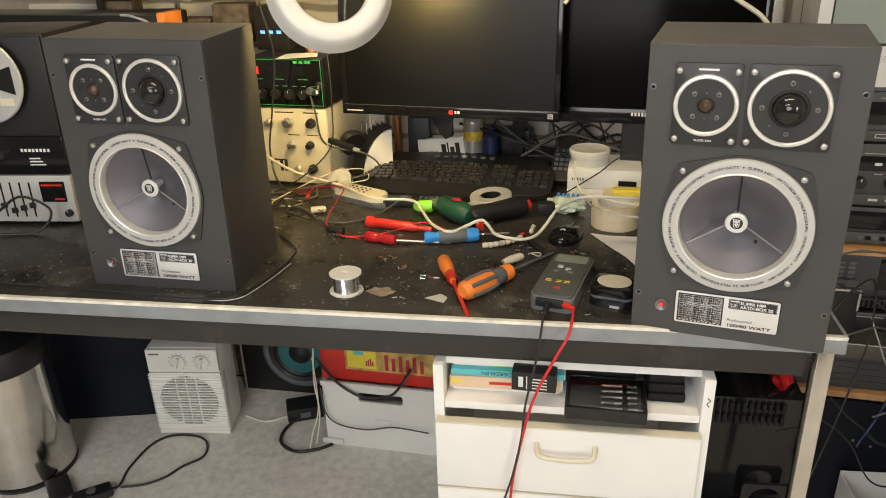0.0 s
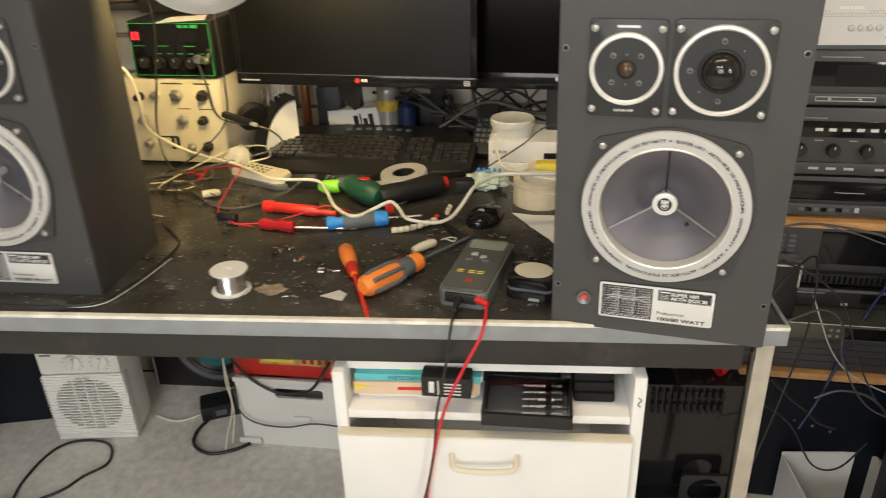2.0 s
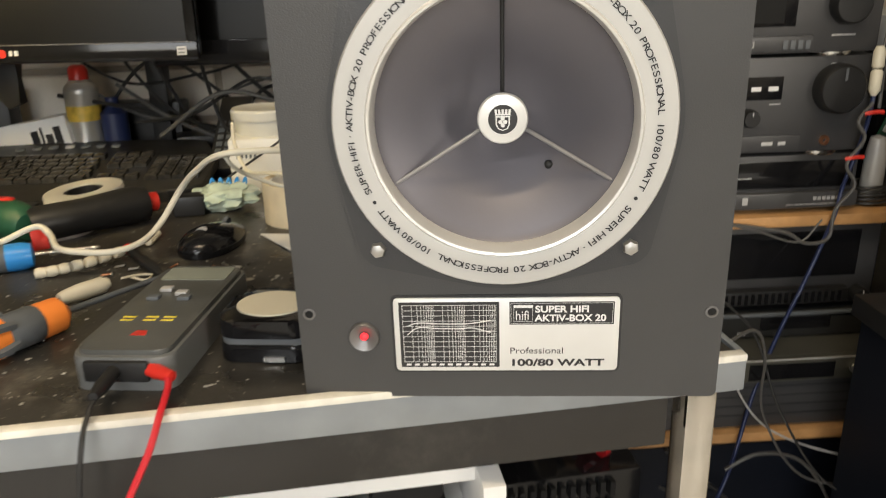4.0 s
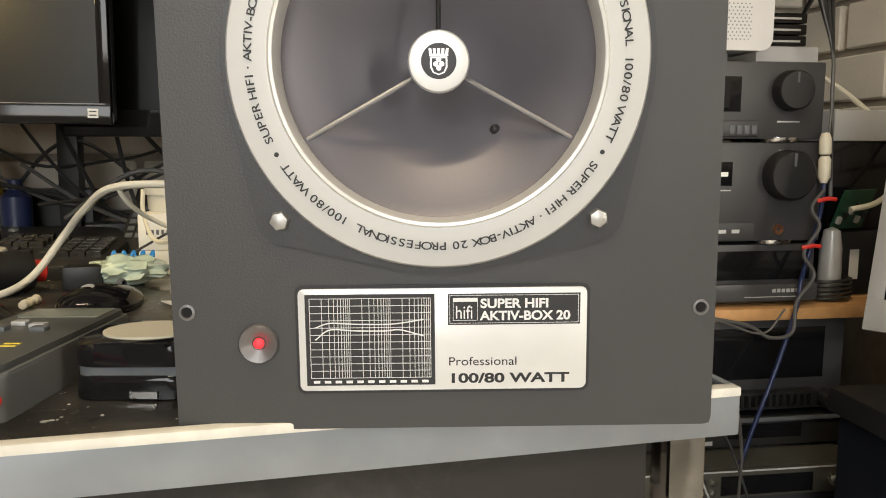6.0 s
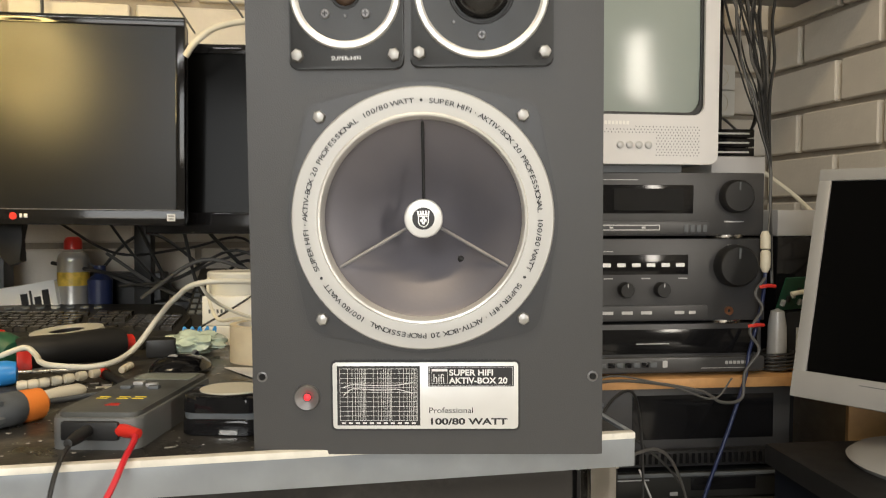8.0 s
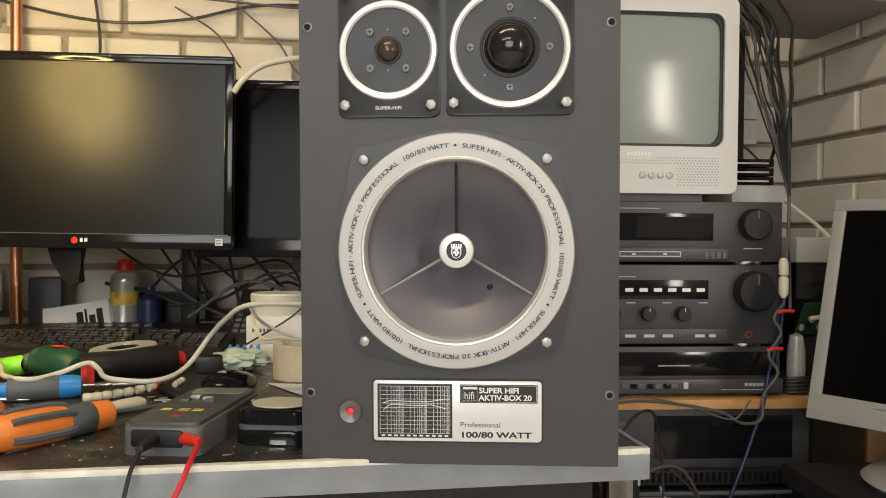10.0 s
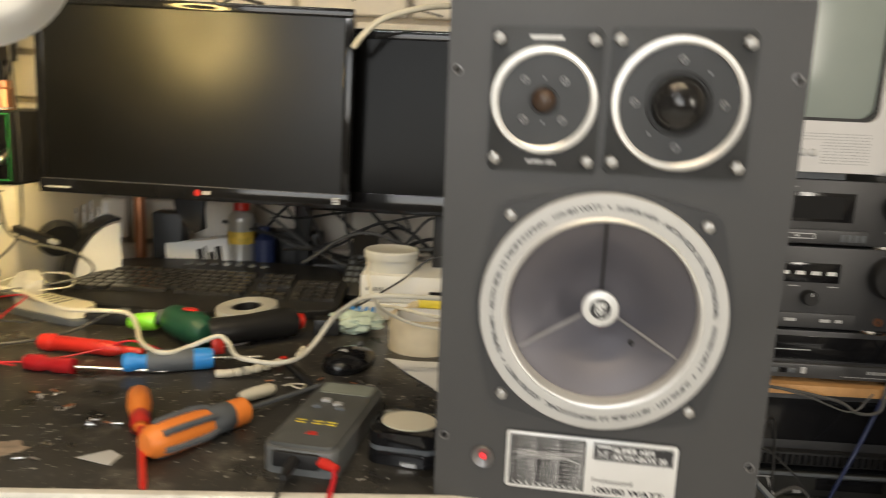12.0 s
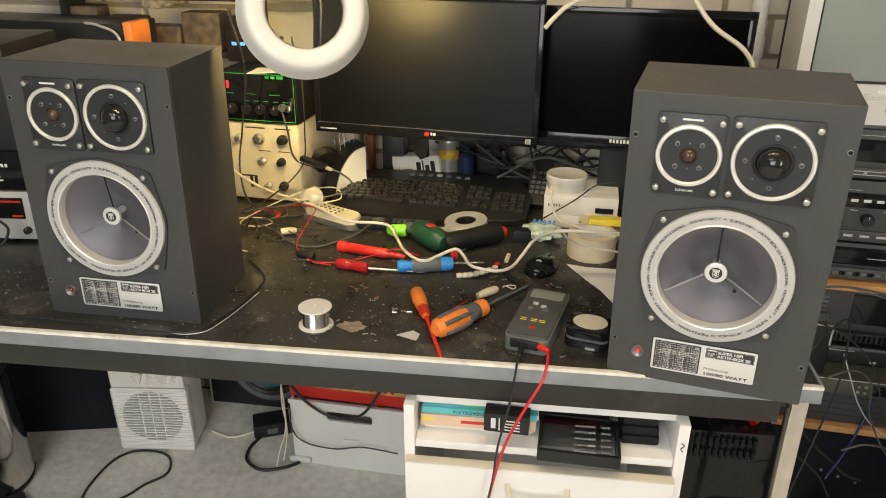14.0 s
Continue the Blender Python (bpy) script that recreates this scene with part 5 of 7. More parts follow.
cable("black lead hanging before the power supply", [(-0.66, 1.67, 1.17), (-0.652, 1.67, 1.05), (-0.655, 1.675, 0.95), (-0.665, 1.67, 0.86), (-0.72, 1.62, 0.80), (-0.80, 1.60, Z)], 0.0018, CABLEBLACK)
cable("yellowish wire coiled beside the generator", [(-0.80, 1.56, Z), (-0.74, 1.58, Z), (-0.70, 1.56, Z), (-0.72, 1.53, Z), (-0.77, 1.54, Z), (-0.74, 1.60, 0.77), (-0.66, 1.66, 0.80), (-0.60, 1.70, 0.80), (-0.57, 1.66, 0.79), (-0.60, 1.62, 0.79)], 0.0015, CABLEWHITE)
random.seed(11)
for i in range(6):
    x, y = random.uniform(-0.86, -0.74), random.uniform(1.50, 1.66)
    pts = [(x, y, Z)]
    for k in range(6):
        x += random.uniform(-0.02, 0.07)
        y += random.uniform(-0.045, 0.045)
        pts.append((x, min(1.68, y), Z + random.uniform(0, 0.018)))
    cable("thin lead in the tangle beside the loudspeaker", pts, random.choice((0.0012, 0.0018, 0.0022)), (CABLEBLACK, CABLEGREY, CABLEWHITE, CABLERED, CABLEBLACK, CABLEGREY)[i])
cr = thing("crocodile_clip", "black clip lead resting on the leads", "clip")
part("body", B(-0.035, 0.035, -0.008, 0.008, -0.006, 0.006, 0.003), BLACK, cr, m=pose(-0.632, 1.66, 0.872, 0, 12, -12))
part("jaw", B(0.03, 0.05, -0.004, 0.004, -0.003, 0.003, 0.001), SILVERPL, cr, m=pose(-0.632, 1.66, 0.872, 0, 12, -12))
cable("black loudspeaker lead lying round the loudspeaker", [(-1.40, 1.05, Z), (-1.076, 1.045, Z), (-0.973, 1.050, Z), (-0.885, 1.052, Z), (-0.772, 1.055, Z), (-0.686, 1.058, Z), (-0.620, 1.072, Z), (-0.596, 1.14, Z), (-0.590, 1.19, Z), (-0.588, 1.25, Z), (-0.600, 1.299, Z), (-0.661, 1.361, Z)], 0.0020, CABLEBLACK)
cable("pale lead lying beside the loudspeaker", [(-0.671, 1.062, Z - 0.002), (-0.635, 1.061, Z - 0.002), (-0.606, 1.078, Z - 0.002), (-0.594, 1.115, Z - 0.002), (-0.585, 1.175, Z - 0.002), (-0.580, 1.233, Z - 0.002)], 0.0010, SILVERPL)
cable("white cable over the second monitor", [(-0.118, 1.69, 1.19), (-0.10, 1.685, 1.212), (-0.07, 1.70, 1.238), (-0.01, 1.75, 1.262), (0.05, 1.86, 1.28)], 0.005, CABLEWHITE, seg=10)
cable("white cable hanging before the second monitor", [(0.10, 1.80, 1.36), (0.15, 1.725, 1.29), (0.170, 1.70, 1.252), (0.21, 1.69, 1.205), (0.275, 1.69, 1.16), (0.30, 1.70, 1.11), (0.31, 1.75, 1.0), (0.32, 1.85, 0.80), (0.33, 1.9, Z)], 0.005, CABLEWHITE, seg=10)
random.seed(21)
for i in range(11):
    x0, x1 = random.uniform(-0.42, -0.15), random.uniform(-0.10, 0.10)
    y0 = random.uniform(1.83, 1.97)
    cable("black lead behind the monitors", [(x0, y0, random.uniform(0.80, 0.98)), ((2 * x0 + x1) / 3, y0 - 0.02, random.uniform(0.80, 0.93)), ((x0 + 2 * x1) / 3, y0 + 0.01, random.uniform(0.79, 0.90)), (x1, y0, random.uniform(0.78, 0.92)), (x1 + 0.05, y0 + 0.02, Z)], random.choice((0.003, 0.0035, 0.0025)), CABLEBLACK if i % 4 else CABLEGREY)
# leads along the wall above the monitors
for pts, r, material in (([(-0.68, 1.955, 1.425), (-0.45, 1.985, 1.385), (-0.28, 2.0, 1.395), (-0.10, 2.02, 1.435), (0.3, 2.05, 1.43)], 0.003, CABLEBLACK),
                         ([(-0.55, 1.97, 1.46), (-0.30, 1.99, 1.44), (0.0, 2.03, 1.43), (0.3, 2.05, 1.44)], 0.0025, CABLEGREY),
                         ([(-0.46, 1.985, 1.50), (-0.44, 1.98, 1.36), (-0.43, 1.96, 1.28), (-0.35, 1.83, 1.275), (-0.28, 1.76, 1.258)], 0.003, CABLEBLACK),
                         ([(-0.18, 2.01, 1.43), (-0.10, 2.02, 1.36), (-0.06, 2.03, 1.30), (0.0, 2.03, 1.28)], 0.002, CABLEGREY),
                         ([(-0.30, 2.0, 1.42), (-0.22, 2.0, 1.37), (-0.17, 2.0, 1.30)], 0.002, CABLEGREY)):
    cable("lead clipped along the brick wall", pts, r, material)

# ---- magnifier lamp ----
PLACE = pose(0.001, 0.016, 0.002)
HEAD = look((-0.484, 1.300, 1.253), (-0.90, 2.10, 0.95))
ml = thing("magnifier_lamp", "white ring magnifier lamp with a round lens", "lamp", HEAD)
part("housing", L([(0.0655, 0.006), (0.067, 0.012), (0.071, 0.0155), (0.086, 0.017), (0.094, 0.0155), (0.099, 0.011), (0.105, -0.006), (0.1095, -0.022), (0.112, -0.028), (0.109, -0.031), (0.103, -0.028)], 72), WHITEPLASTIC, ml)
part("inner_collar", L([(0.0655, 0.006), (0.0640, -0.004), (0.0655, -0.024), (0.068, -0.026)], 72), WHITEPLASTIC, ml)
part("ring_tube", L([(0.070, -0.022), (0.102, -0.022), (0.102, -0.0255), (0.070, -0.0255), (0.070, -0.022)], 64), RINGLIGHT, ml, "lit warm ring light facing the monitor")
part("lens", L([(0.0, 0.0032), (0.03, 0.0026), (0.0635, 0.0008), (0.0635, -0.0014), (0.03, -0.0030), (0, -0.0036)], 48), glass("greenish_lens", (0.95, 0.99, 0.92)), ml, "clear magnifying lens")
part("yoke", T([(-0.02, 0.106, -0.010), (-0.02, 0.16, -0.03), (-0.03, 0.22, -0.07)], 0.008, 12), WHITEPLASTIC, ml)
hp = HEAD @ Vector((-0.03, 0.22, -0.07))
part("arm", T([HEAD.inverted() @ Vector(q) for q in (hp, hp + Vector((-0.10, 0.30, 0.28)), (-0.72, 1.93, 1.95))], 0.009, 12, 1, False), WHITEPLASTIC, ml)
part("wall_bracket", B(-0.03, 0.03, -0.02, 0.10, -0.06, 0.06, 0.006), WHITEPLASTIC, ml, m=HEAD.inverted() @ pose(-0.72, 1.95, 1.95))

# ---- tape recorder and the set behind it ----
PLACE = BENCH
tr = thing("tape_recorder", "upright reel tape recorder with silver controls", "tape recorder", pose(-1.142, 1.352, TOP, 0, 0, 10))
part("case", B(-0.46, 0.0, 0.006, 0.22, 0.004, 0.415, 0.006), BLACK, tr)
part("upper_panel", B(-0.455, -0.004, 0.0, 0.008, 0.205, 0.410, 0.002), BLACK, tr)
part("control_panel", B(-0.455, -0.002, -0.006, 0.008, 0.008, 0.115, 0.002), SILVERPL, tr, "silver control panel")
part("dark_panel", B(-0.455, -0.002, -0.003, 0.008, 0.118, 0.202, 0.002), BLACKGLOSS, tr)
bars(tr, [(-0.10 + 0.0085 * i, -0.0945 + 0.0085 * i, 0.168, 0.175) for i in range(8)] + [(-0.085, -0.055, 0.145, 0.148), (-0.085, -0.05, 0.138, 0.141), (-0.085, -0.06, 0.152, 0.155)], WHITEINK, -0.003, "marking")
vu = part("level_meter", B(-0.075, -0.018, -0.008, -0.004, 0.055, 0.102, 0.002), BLACKGLOSS, tr, "dark level meter with red scale")
bars(tr, [(-0.07, -0.022, 0.092, 0.096), (-0.045, -0.022, 0.060, 0.064)], RED, -0.0085, "red_marking")
for i in range(6):
    sl = part("slider", B(-0.215 + 0.022 * i, -0.203 + 0.022 * i, -0.014, -0.006, 0.030 + 0.006 * (i % 3), 0.042 + 0.006 * (i % 3), 0.002), BLACK, tr)
    part("slot", B(-0.211 + 0.022 * i, -0.207 + 0.022 * i, -0.0066, -0.0055, 0.02, 0.10), DARK, tr)
knob(tr, -0.14, -0.003, 0.165, 0.011, 0.014)
knob(tr, -0.018, -0.006, 0.030, 0.008, 0.010)
rl = part("tape_reel", L([(0.012, 0.0), (0.090, 0.0), (0.0905, 0.003), (0.088, 0.0055), (0.012, 0.006)], 56, FRONT), SILVERPL, tr, "grey metal tape reel", pose(-0.138, -0.018, 0.325))
for a in (0, 120, 240):
    part("window", slab(bmesh.new(), [(r * math.cos(radians(b + a)), r * math.sin(radians(b + a))) for r, b in ((0.032, -28), (0.078, -22), (0.078, 22), (0.032, 28))], 0.0058, 0.0066, FRONT), DARK, rl)
part("label_tape", B(0.035, 0.065, -0.0070, -0.006, -0.052, -0.036), CREAM, rl)
part("spindle", L([(0.016, -0.018), (0.016, 0.012), (0.006, 0.018), (0, 0.018)], 20, FRONT), BLACK, tr, m=pose(-0.138, -0.018, 0.325))
ws = thing("wooden_receiver", "dark receiver with orange wooden end cheeks", "receiver", pose(-1.045, 1.650, TOP))
part("case", B(-0.62, -0.022, 0.0, 0.13, 0.0, 0.418, 0.004), BLACK, ws)
part("end_cheek", B(-0.021, 0.0, -0.006, 0.070, 0.0, 0.424, 0.004), mat("orange_wood", (0.75, 0.24, 0.05), 0.4, var=0.15, scale=14, bump=0.05), ws, "orange varnished wooden end cheek")
part("aerial_lead", T([(-0.12, 0.0, 0.418), (-0.08, -0.006, 0.414), (-0.03, -0.012, 0.39), (-0.025, -0.012, 0.30)], 0.003, 8), SILVERPL, ws)
cable("black lead hanging before the tape recorder", [(-1.28, 1.27, 0.80), (-1.22, 1.28, 0.835), (-1.17, 1.30, 0.80), (-1.20, 1.28, Z), (-1.30, 1.24, Z)], 0.003, CABLEBLACK)
# clutter on a shelf against the back wall
sh1 = thing("wall_shelf", "narrow dark shelf with small stored things", "shelf", pose(-0.93, 1.86, 1.205, 0, 0, 5.7))
part("board", B(-0.5, 0.22, -0.04, 0.06, 0, 0.015, 0.001), BLACK, sh1)
for x in (-0.4, 0.12):
    part("bracket", B(x - 0.008, x + 0.008, -0.03, 0.06, -0.05, -0.0005), BLACK, sh1)
for (x, w, h, material, lab) in ((-1.30, 0.14, 0.12, PAPER, "grey perforated metal plate on the shelf"), (-1.12, 0.09, 0.10, BLACK, "black adapter on the wall shelf"), (-0.80, 0.05, 0.09, BLACK, "black plug block on the shelf"), (-1.0, 0.06, 0.08, GREYRUB, "coil of grey wire on the shelf")):
    solo("stored_item", B(-w / 2, w / 2, -0.035, 0.035, 0, h, 0.008), material, lab, "stored item", pose(x, 1.87 + (x + 0.93) * 0.1, 1.2202, 0, 0, 5.7))

# parts bag and wire coil hanging on the wall behind the receiver
bm = bmesh.new()
bmesh.ops.create_icosphere(bm, subdivisions=4, radius=1)
for v in bm.verts:
    k = 1 + 0.3 * noise.noise(v.co * 2.1) + 0.2 * noise.noise(v.co * 7)
    v.co = Vector((v.co.x * 0.075 * k, v.co.y * 0.022 * k, v.co.z * 0.036 * k + 0.012 * v.co.x))
solo("parts_bag", bm, mat("cloudy_film", (0.50, 0.46, 0.36), 0.25, var=0.5, scale=45, bump=0.25, coat=0.4), "cloudy plastic bag of small parts on the wall", "bag", pose(-1.085, 1.885, 1.225, 0, -14, 6))
for i in range(7):
    solo("wire_coil", T([(0.04 * math.cos(a * 0.63) * (1 - 0.05 * i), 0.004 * i, 0.05 * math.sin(a * 0.63) + 0.006 * math.sin(2 * a)) for a in range(11)], 0.0028, 6, 4), CABLEBLACK if i % 3 else CABLEGREY, "coil of dark wire hung on the wall", "wire coil", pose(-1.20 + 0.006 * i, 1.84, 1.25, 0, 20 * i, 0))
# added shelf and blocks, standing in for a dark brown stretch of brickwork
sh2 = thing("wall_shelf", "narrow dark shelf added under the brown blocks", "shelf", pose(-0.93, 1.86, 1.070, 0, 0, 5.7))
part("board", B(-0.5, 0.06, -0.04, 0.06, 0, 0.015, 0.001), BLACK, sh2)
BROWNBLOCK = mat("mottled_brown", (0.10, 0.075, 0.05), 0.55, var=0.6, scale=40, bump=0.4, stain=0.5, stain_color=(0.22, 0.19, 0.14))
for x, z, w, h in ((-1.19, 1.0852, 0.10, 0.075), (-1.085, 1.0852, 0.09, 0.055), (-0.985, 1.0852, 0.10, 0.09), (-1.30, 1.0852, 0.10, 0.10)):
    solo("brown_block", B(-w / 2, w / 2, -0.03, 0.03, 0, h, 0.006), BROWNBLOCK, "dark brown block standing in for brown brickwork", "case", pose(x, 1.875 + (x + 0.93) * 0.1, z, 0, 0, 5.7))

# dust, crumbs and clippings over the bench top
random.seed(77)
bm = bmesh.new()
for i in range(1100):
    u, v = random.uniform(-1.5, -0.02), random.uniform(0.02, 0.62) ** 1.0
    r, a = random.choice((0.0006, 0.0008, 0.001, 0.0014, 0.002)), random.uniform(0, 6.28)
    slab(bm, [(u + r * random.uniform(0.6, 1.6) * math.cos(a + k * 1.57), v + r * random.uniform(0.5, 1.2) * math.sin(a + k * 1.57)) for k in range(4)], TOP + 0.0002, TOP + 0.0008)
solo("dust", bm, mat("pale_crumbs", (0.34, 0.32, 0.28), 0.8, var=0.4, scale=60, bump=0.0), "pale dust and crumbs scattered over the bench", "dust", ROOM, kind="stuff")


# ---- rack beside the bench ----
PLACE = RACK
rk = thing("equipment_rack", "open rack with orange chipboard shelves", "rack", pose(0.43, 1.72, 0))
part("shelf", B(-0.02, 0.462, -0.008, 0.36, 0.673, 0.689, 0.001), CHIPBOARD, rk)
part("shelf", B(-0.02, 0.462, -0.06, 0.36, 0.345, 0.361, 0.001), CHIPBOARD, rk)
for x in (-0.018, 0.444):
    part("post", B(x, x + 0.016, 0.345, 0.36, FZ + 0.01, 1.40), BLACK, rk)
part("side_panel", B(0.446, 0.462, 0.06, 0.3445, FZ + 0.01, 0.6725), BLACK, rk)
part("back_panel", B(-0.02, 0.462, 0.362, 0.367, 0, 0.672), DARK, rk)


def hifi(name, label, cat, m, w, d, h, material=None, feet=0.004):
    t = thing(name, label, cat, m)
    part("case", B(0, w, 0.012, d, feet, h, 0.002), BLACK, t)
    part("front_panel", B(0, w, 0, 0.0125, feet, h, 0.0025), material or AMPBLACK, t)
    for x in (0.04, w - 0.04):
        for y in (0.05, d - 0.05):
            part("foot", L([(0, 0), (0.014, 0), (0.014, feet + 0.0005)], 16), BLACK, t, m=pose(x, y, 0))
    return t


X0 = 0.395
vcr = hifi("video_recorder", "black video recorder with a row of buttons", "video recorder", pose(X0, 1.735, 0.6892), 0.412, 0.33, 0.085)
part("glass_front", B(0.01, 0.405, -0.001, 0.001, 0.036, 0.076, 0.0004), BLACKGLOSS, vcr)
part("lip", B(0.0, 0.412, -0.012, 0.0, 0.008, 0.032, 0.003), mat("dark_grey_plastic", (0.06, 0.06, 0.062), 0.4, var=0.08, scale=20, bump=0.04), vcr)
for i in range(7):
    part("button", B(0.135 + i * 0.014, 0.146 + i * 0.014, -0.0150, -0.0118, 0.017, 0.025, 0.001), BLACKGLOSS if i % 2 else GREYRUB, vcr)
bars(vcr, [(0.24, 0.248, 0.016, 0.027)] + [(0.345 + 0.0068 * i, 0.350 + 0.0068 * i, 0.020, 0.025) for i in range(6)], SILVERPL, -0.012, "marking")
bars(vcr, [(0.305, 0.385, 0.0135, 0.0145)], SILVERPL, -0.012, "marking")
bars(vcr, [(0.20, 0.255, 0.052, 0.0535)], SILVERPL, -0.001, "marking")
am = hifi("amplifier", "black stereo amplifier with a large volume knob", "amplifier", pose(X0, 1.735, 0.7745), 0.417, 0.32, 0.138)
part("strip", B(0.10, 0.318, -0.004, 0.001, 0.006, 0.030, 0.002), AMPBLACK, am)
part("window", B(0.10, 0.285, -0.001, 0.001, 0.080, 0.112, 0.0005), BLACKGLOSS, am)
bars(am, [(0.142 + i * 0.0245, 0.156 + i * 0.0245, 0.0925, 0.0985) for i in range(6)], LABEL, -0.0012, "lit_key")
bars(am, [(0.12, 0.16, 0.117, 0.118), (0.20, 0.22, 0.105, 0.106), (0.350, 0.37, 0.127, 0.128)] + [(0.145 + i * 0.062, 0.160 + i * 0.062, 0.073, 0.0745) for i in range(3)], SILVERPL, 0, "marking")
bars(am, [(0.142 + i * 0.032, 0.160 + i * 0.032, 0.016, 0.021) for i in range(3)] + [(0.262, 0.278, 0.016, 0.021), (0.286, 0.297, 0.016, 0.021)], SILVERPL, -0.004, "key_marking")
knob(am, 0.362, 0, 0.094, 0.0345, 0.022, BLACK, "volume_knob")
for i in range(3):
    knob(am, 0.120 + i * 0.060, 0, 0.056, 0.0125, 0.016)
part("headphone_socket", L([(0.007, 0), (0.007, 0.003), (0.003, 0.003), (0.003, -0.004)], 18, FRONT), COPPER, am, "brass headphone socket", pose(0.355, 0, 0.020))
part("foot_trim", L([(0.028, 0.0), (0.030, 0.003), (0.030, 0.006)], 28, pose(0.355, 0.02, 0)), CHROME, am)
tu = hifi("tuner", "black tuner with a dark display window", "tuner", pose(X0, 1.735, 0.913), 0.412, 0.31, 0.106)
part("window", B(0.09, 0.292, -0.001, 0.001, 0.040, 0.086, 0.0005), BLACKGLOSS, tu)
part("display", B(0.16, 0.275, -0.0016, -0.0009, 0.045, 0.080), DARK, tu)
part("strip", B(0.09, 0.318, -0.005, 0.001, 0.007, 0.028, 0.002), AMPBLACK, tu)
bars(tu, [(0.13, 0.235, 0.013, 0.0145), (0.13, 0.235, 0.0205, 0.022), (0.13, 0.1315, 0.013, 0.022), (0.2335, 0.235, 0.013, 0.022), (0.152, 0.158, 0.016, 0.019), (0.205, 0.211, 0.016, 0.019)], SILVERPL, -0.005, "key_marking")
for i in range(4):
    part("button", B(0.275 + i * 0.0105, 0.282 + i * 0.0105, -0.0065, -0.0048, 0.010, 0.022, 0.0008), GREYRUB, tu)
knob(tu, 0.362, 0, 0.068, 0.027, 0.018, BLACK, "tuning_knob")
bars(tu, [(0.345, 0.378, 0.026, 0.028), (0.13, 0.20, 0.0935, 0.0945)], SILVERPL, 0, "marking")
part("foot_trim", L([(0.028, 0.0), (0.030, 0.003), (0.030, 0.006)], 28, pose(0.355, 0.02, 0)), CHROME, tu)

# television
tv = thing("television", "small grey tube television, switched off", "television", pose(0.552, 1.722, 1.0195, 0, 0, 2))
hw = 0.172
fr = holed(bmesh.new(), round_rect(-hw, hw, 0.012, 0.340, 0.016), [round_rect(-0.148, 0.148, 0.090, 0.312, 0.018)], -0.03, 0.0, FRONT)
part("front_frame", fr, TVGREY, tv)
body = bmesh.new()
sec = []
for y, s, zo in ((0.03, 1.0, 0), (0.16, 0.98, 0), (0.26, 0.74, 0.01), (0.33, 0.55, 0.015)):
    sec.append([body.verts.new((x * s, y, 0.012 + zo + (z - 0.012) * (s if s > 0.9 else s + 0.08))) for x, z in round_rect(-hw, hw, 0.012, 0.340, 0.016)])
for a, b in zip(sec, sec[1:]):
    for i in range(len(a)):
        body.faces.new((a[i], a[(i + 1) % len(a)], b[(i + 1) % len(a)], b[i]))
body.faces.new(sec[-1])
part("rear_shell", body, TVGREY, tv)
g = bmesh.new()
N = 14
gv = [[g.verts.new((-0.150 + 0.300 * i / N, 0.013 - 0.010 * (1 - (2 * i / N - 1) ** 2) * (1 - 0.5 * (2 * j / N - 1) ** 2) - 0.003 * (1 - (2 * j / N - 1) ** 2), 0.088 + 0.226 * j / N)) for i in range(N + 1)] for j in range(N + 1)]
for j in range(N):
    for i in range(N):
        g.faces.new((gv[j][i], gv[j][i + 1], gv[j + 1][i + 1], gv[j + 1][i]))
part("tube_screen", g, TVSCREEN, tv, "bulging grey-green tube screen")
part("screen_gasket", holed(bmesh.new(), round_rect(-0.1495, 0.1495, 0.0885, 0.3135, 0.019), [round_rect(-0.143, 0.143, 0.095, 0.307, 0.022)], -0.012, -0.006, FRONT), BLACK, tv)
bm = bmesh.new()
for r in range(11):
    for c in range(46):
        x, z = -0.120 + c * 0.0057 + (0.0028 if r % 2 else 0), 0.026 + r * 0.0045
        if (x > 0.066 or z > 0.060) and x < 0.142 and not (-0.03 < x < 0.03 and z > 0.068):
            box(bm, x - 0.0008, x + 0.0008, -0.0004, 0.001, z - 0.0008, z + 0.0008)
part("speaker_grille", bm, GREYRUB, tv)
for i in range(4):
    part("button", L([(0.0058, 0), (0.0055, 0.0030), (0.004, 0.0040), (0, 0.0042)], 18, FRONT), SILVERPL, tv, m=pose(0.008 + i * 0.0155, 0, 0.042))
bars(tv, [(-0.018 + 0.0060 * i, -0.0138 + 0.0060 * i, 0.074, 0.0795) for i in range(7)], PAPER, 0, "maker_marking")
part("foot_pad", B(-0.12, 0.12, 0.02, 0.22, 0, 0.0125), GREYRUB, tv)
ab = thing("overhead_board", "grey board fixed across the corner above the television", "board", pose(0.80, 1.98, 1.395, 0, 0, 5.7), kind="structure")
part("board", B(-0.24, 0.29, -0.16, 0.12, 0, 0.02, 0.001), PLASTER, ab)

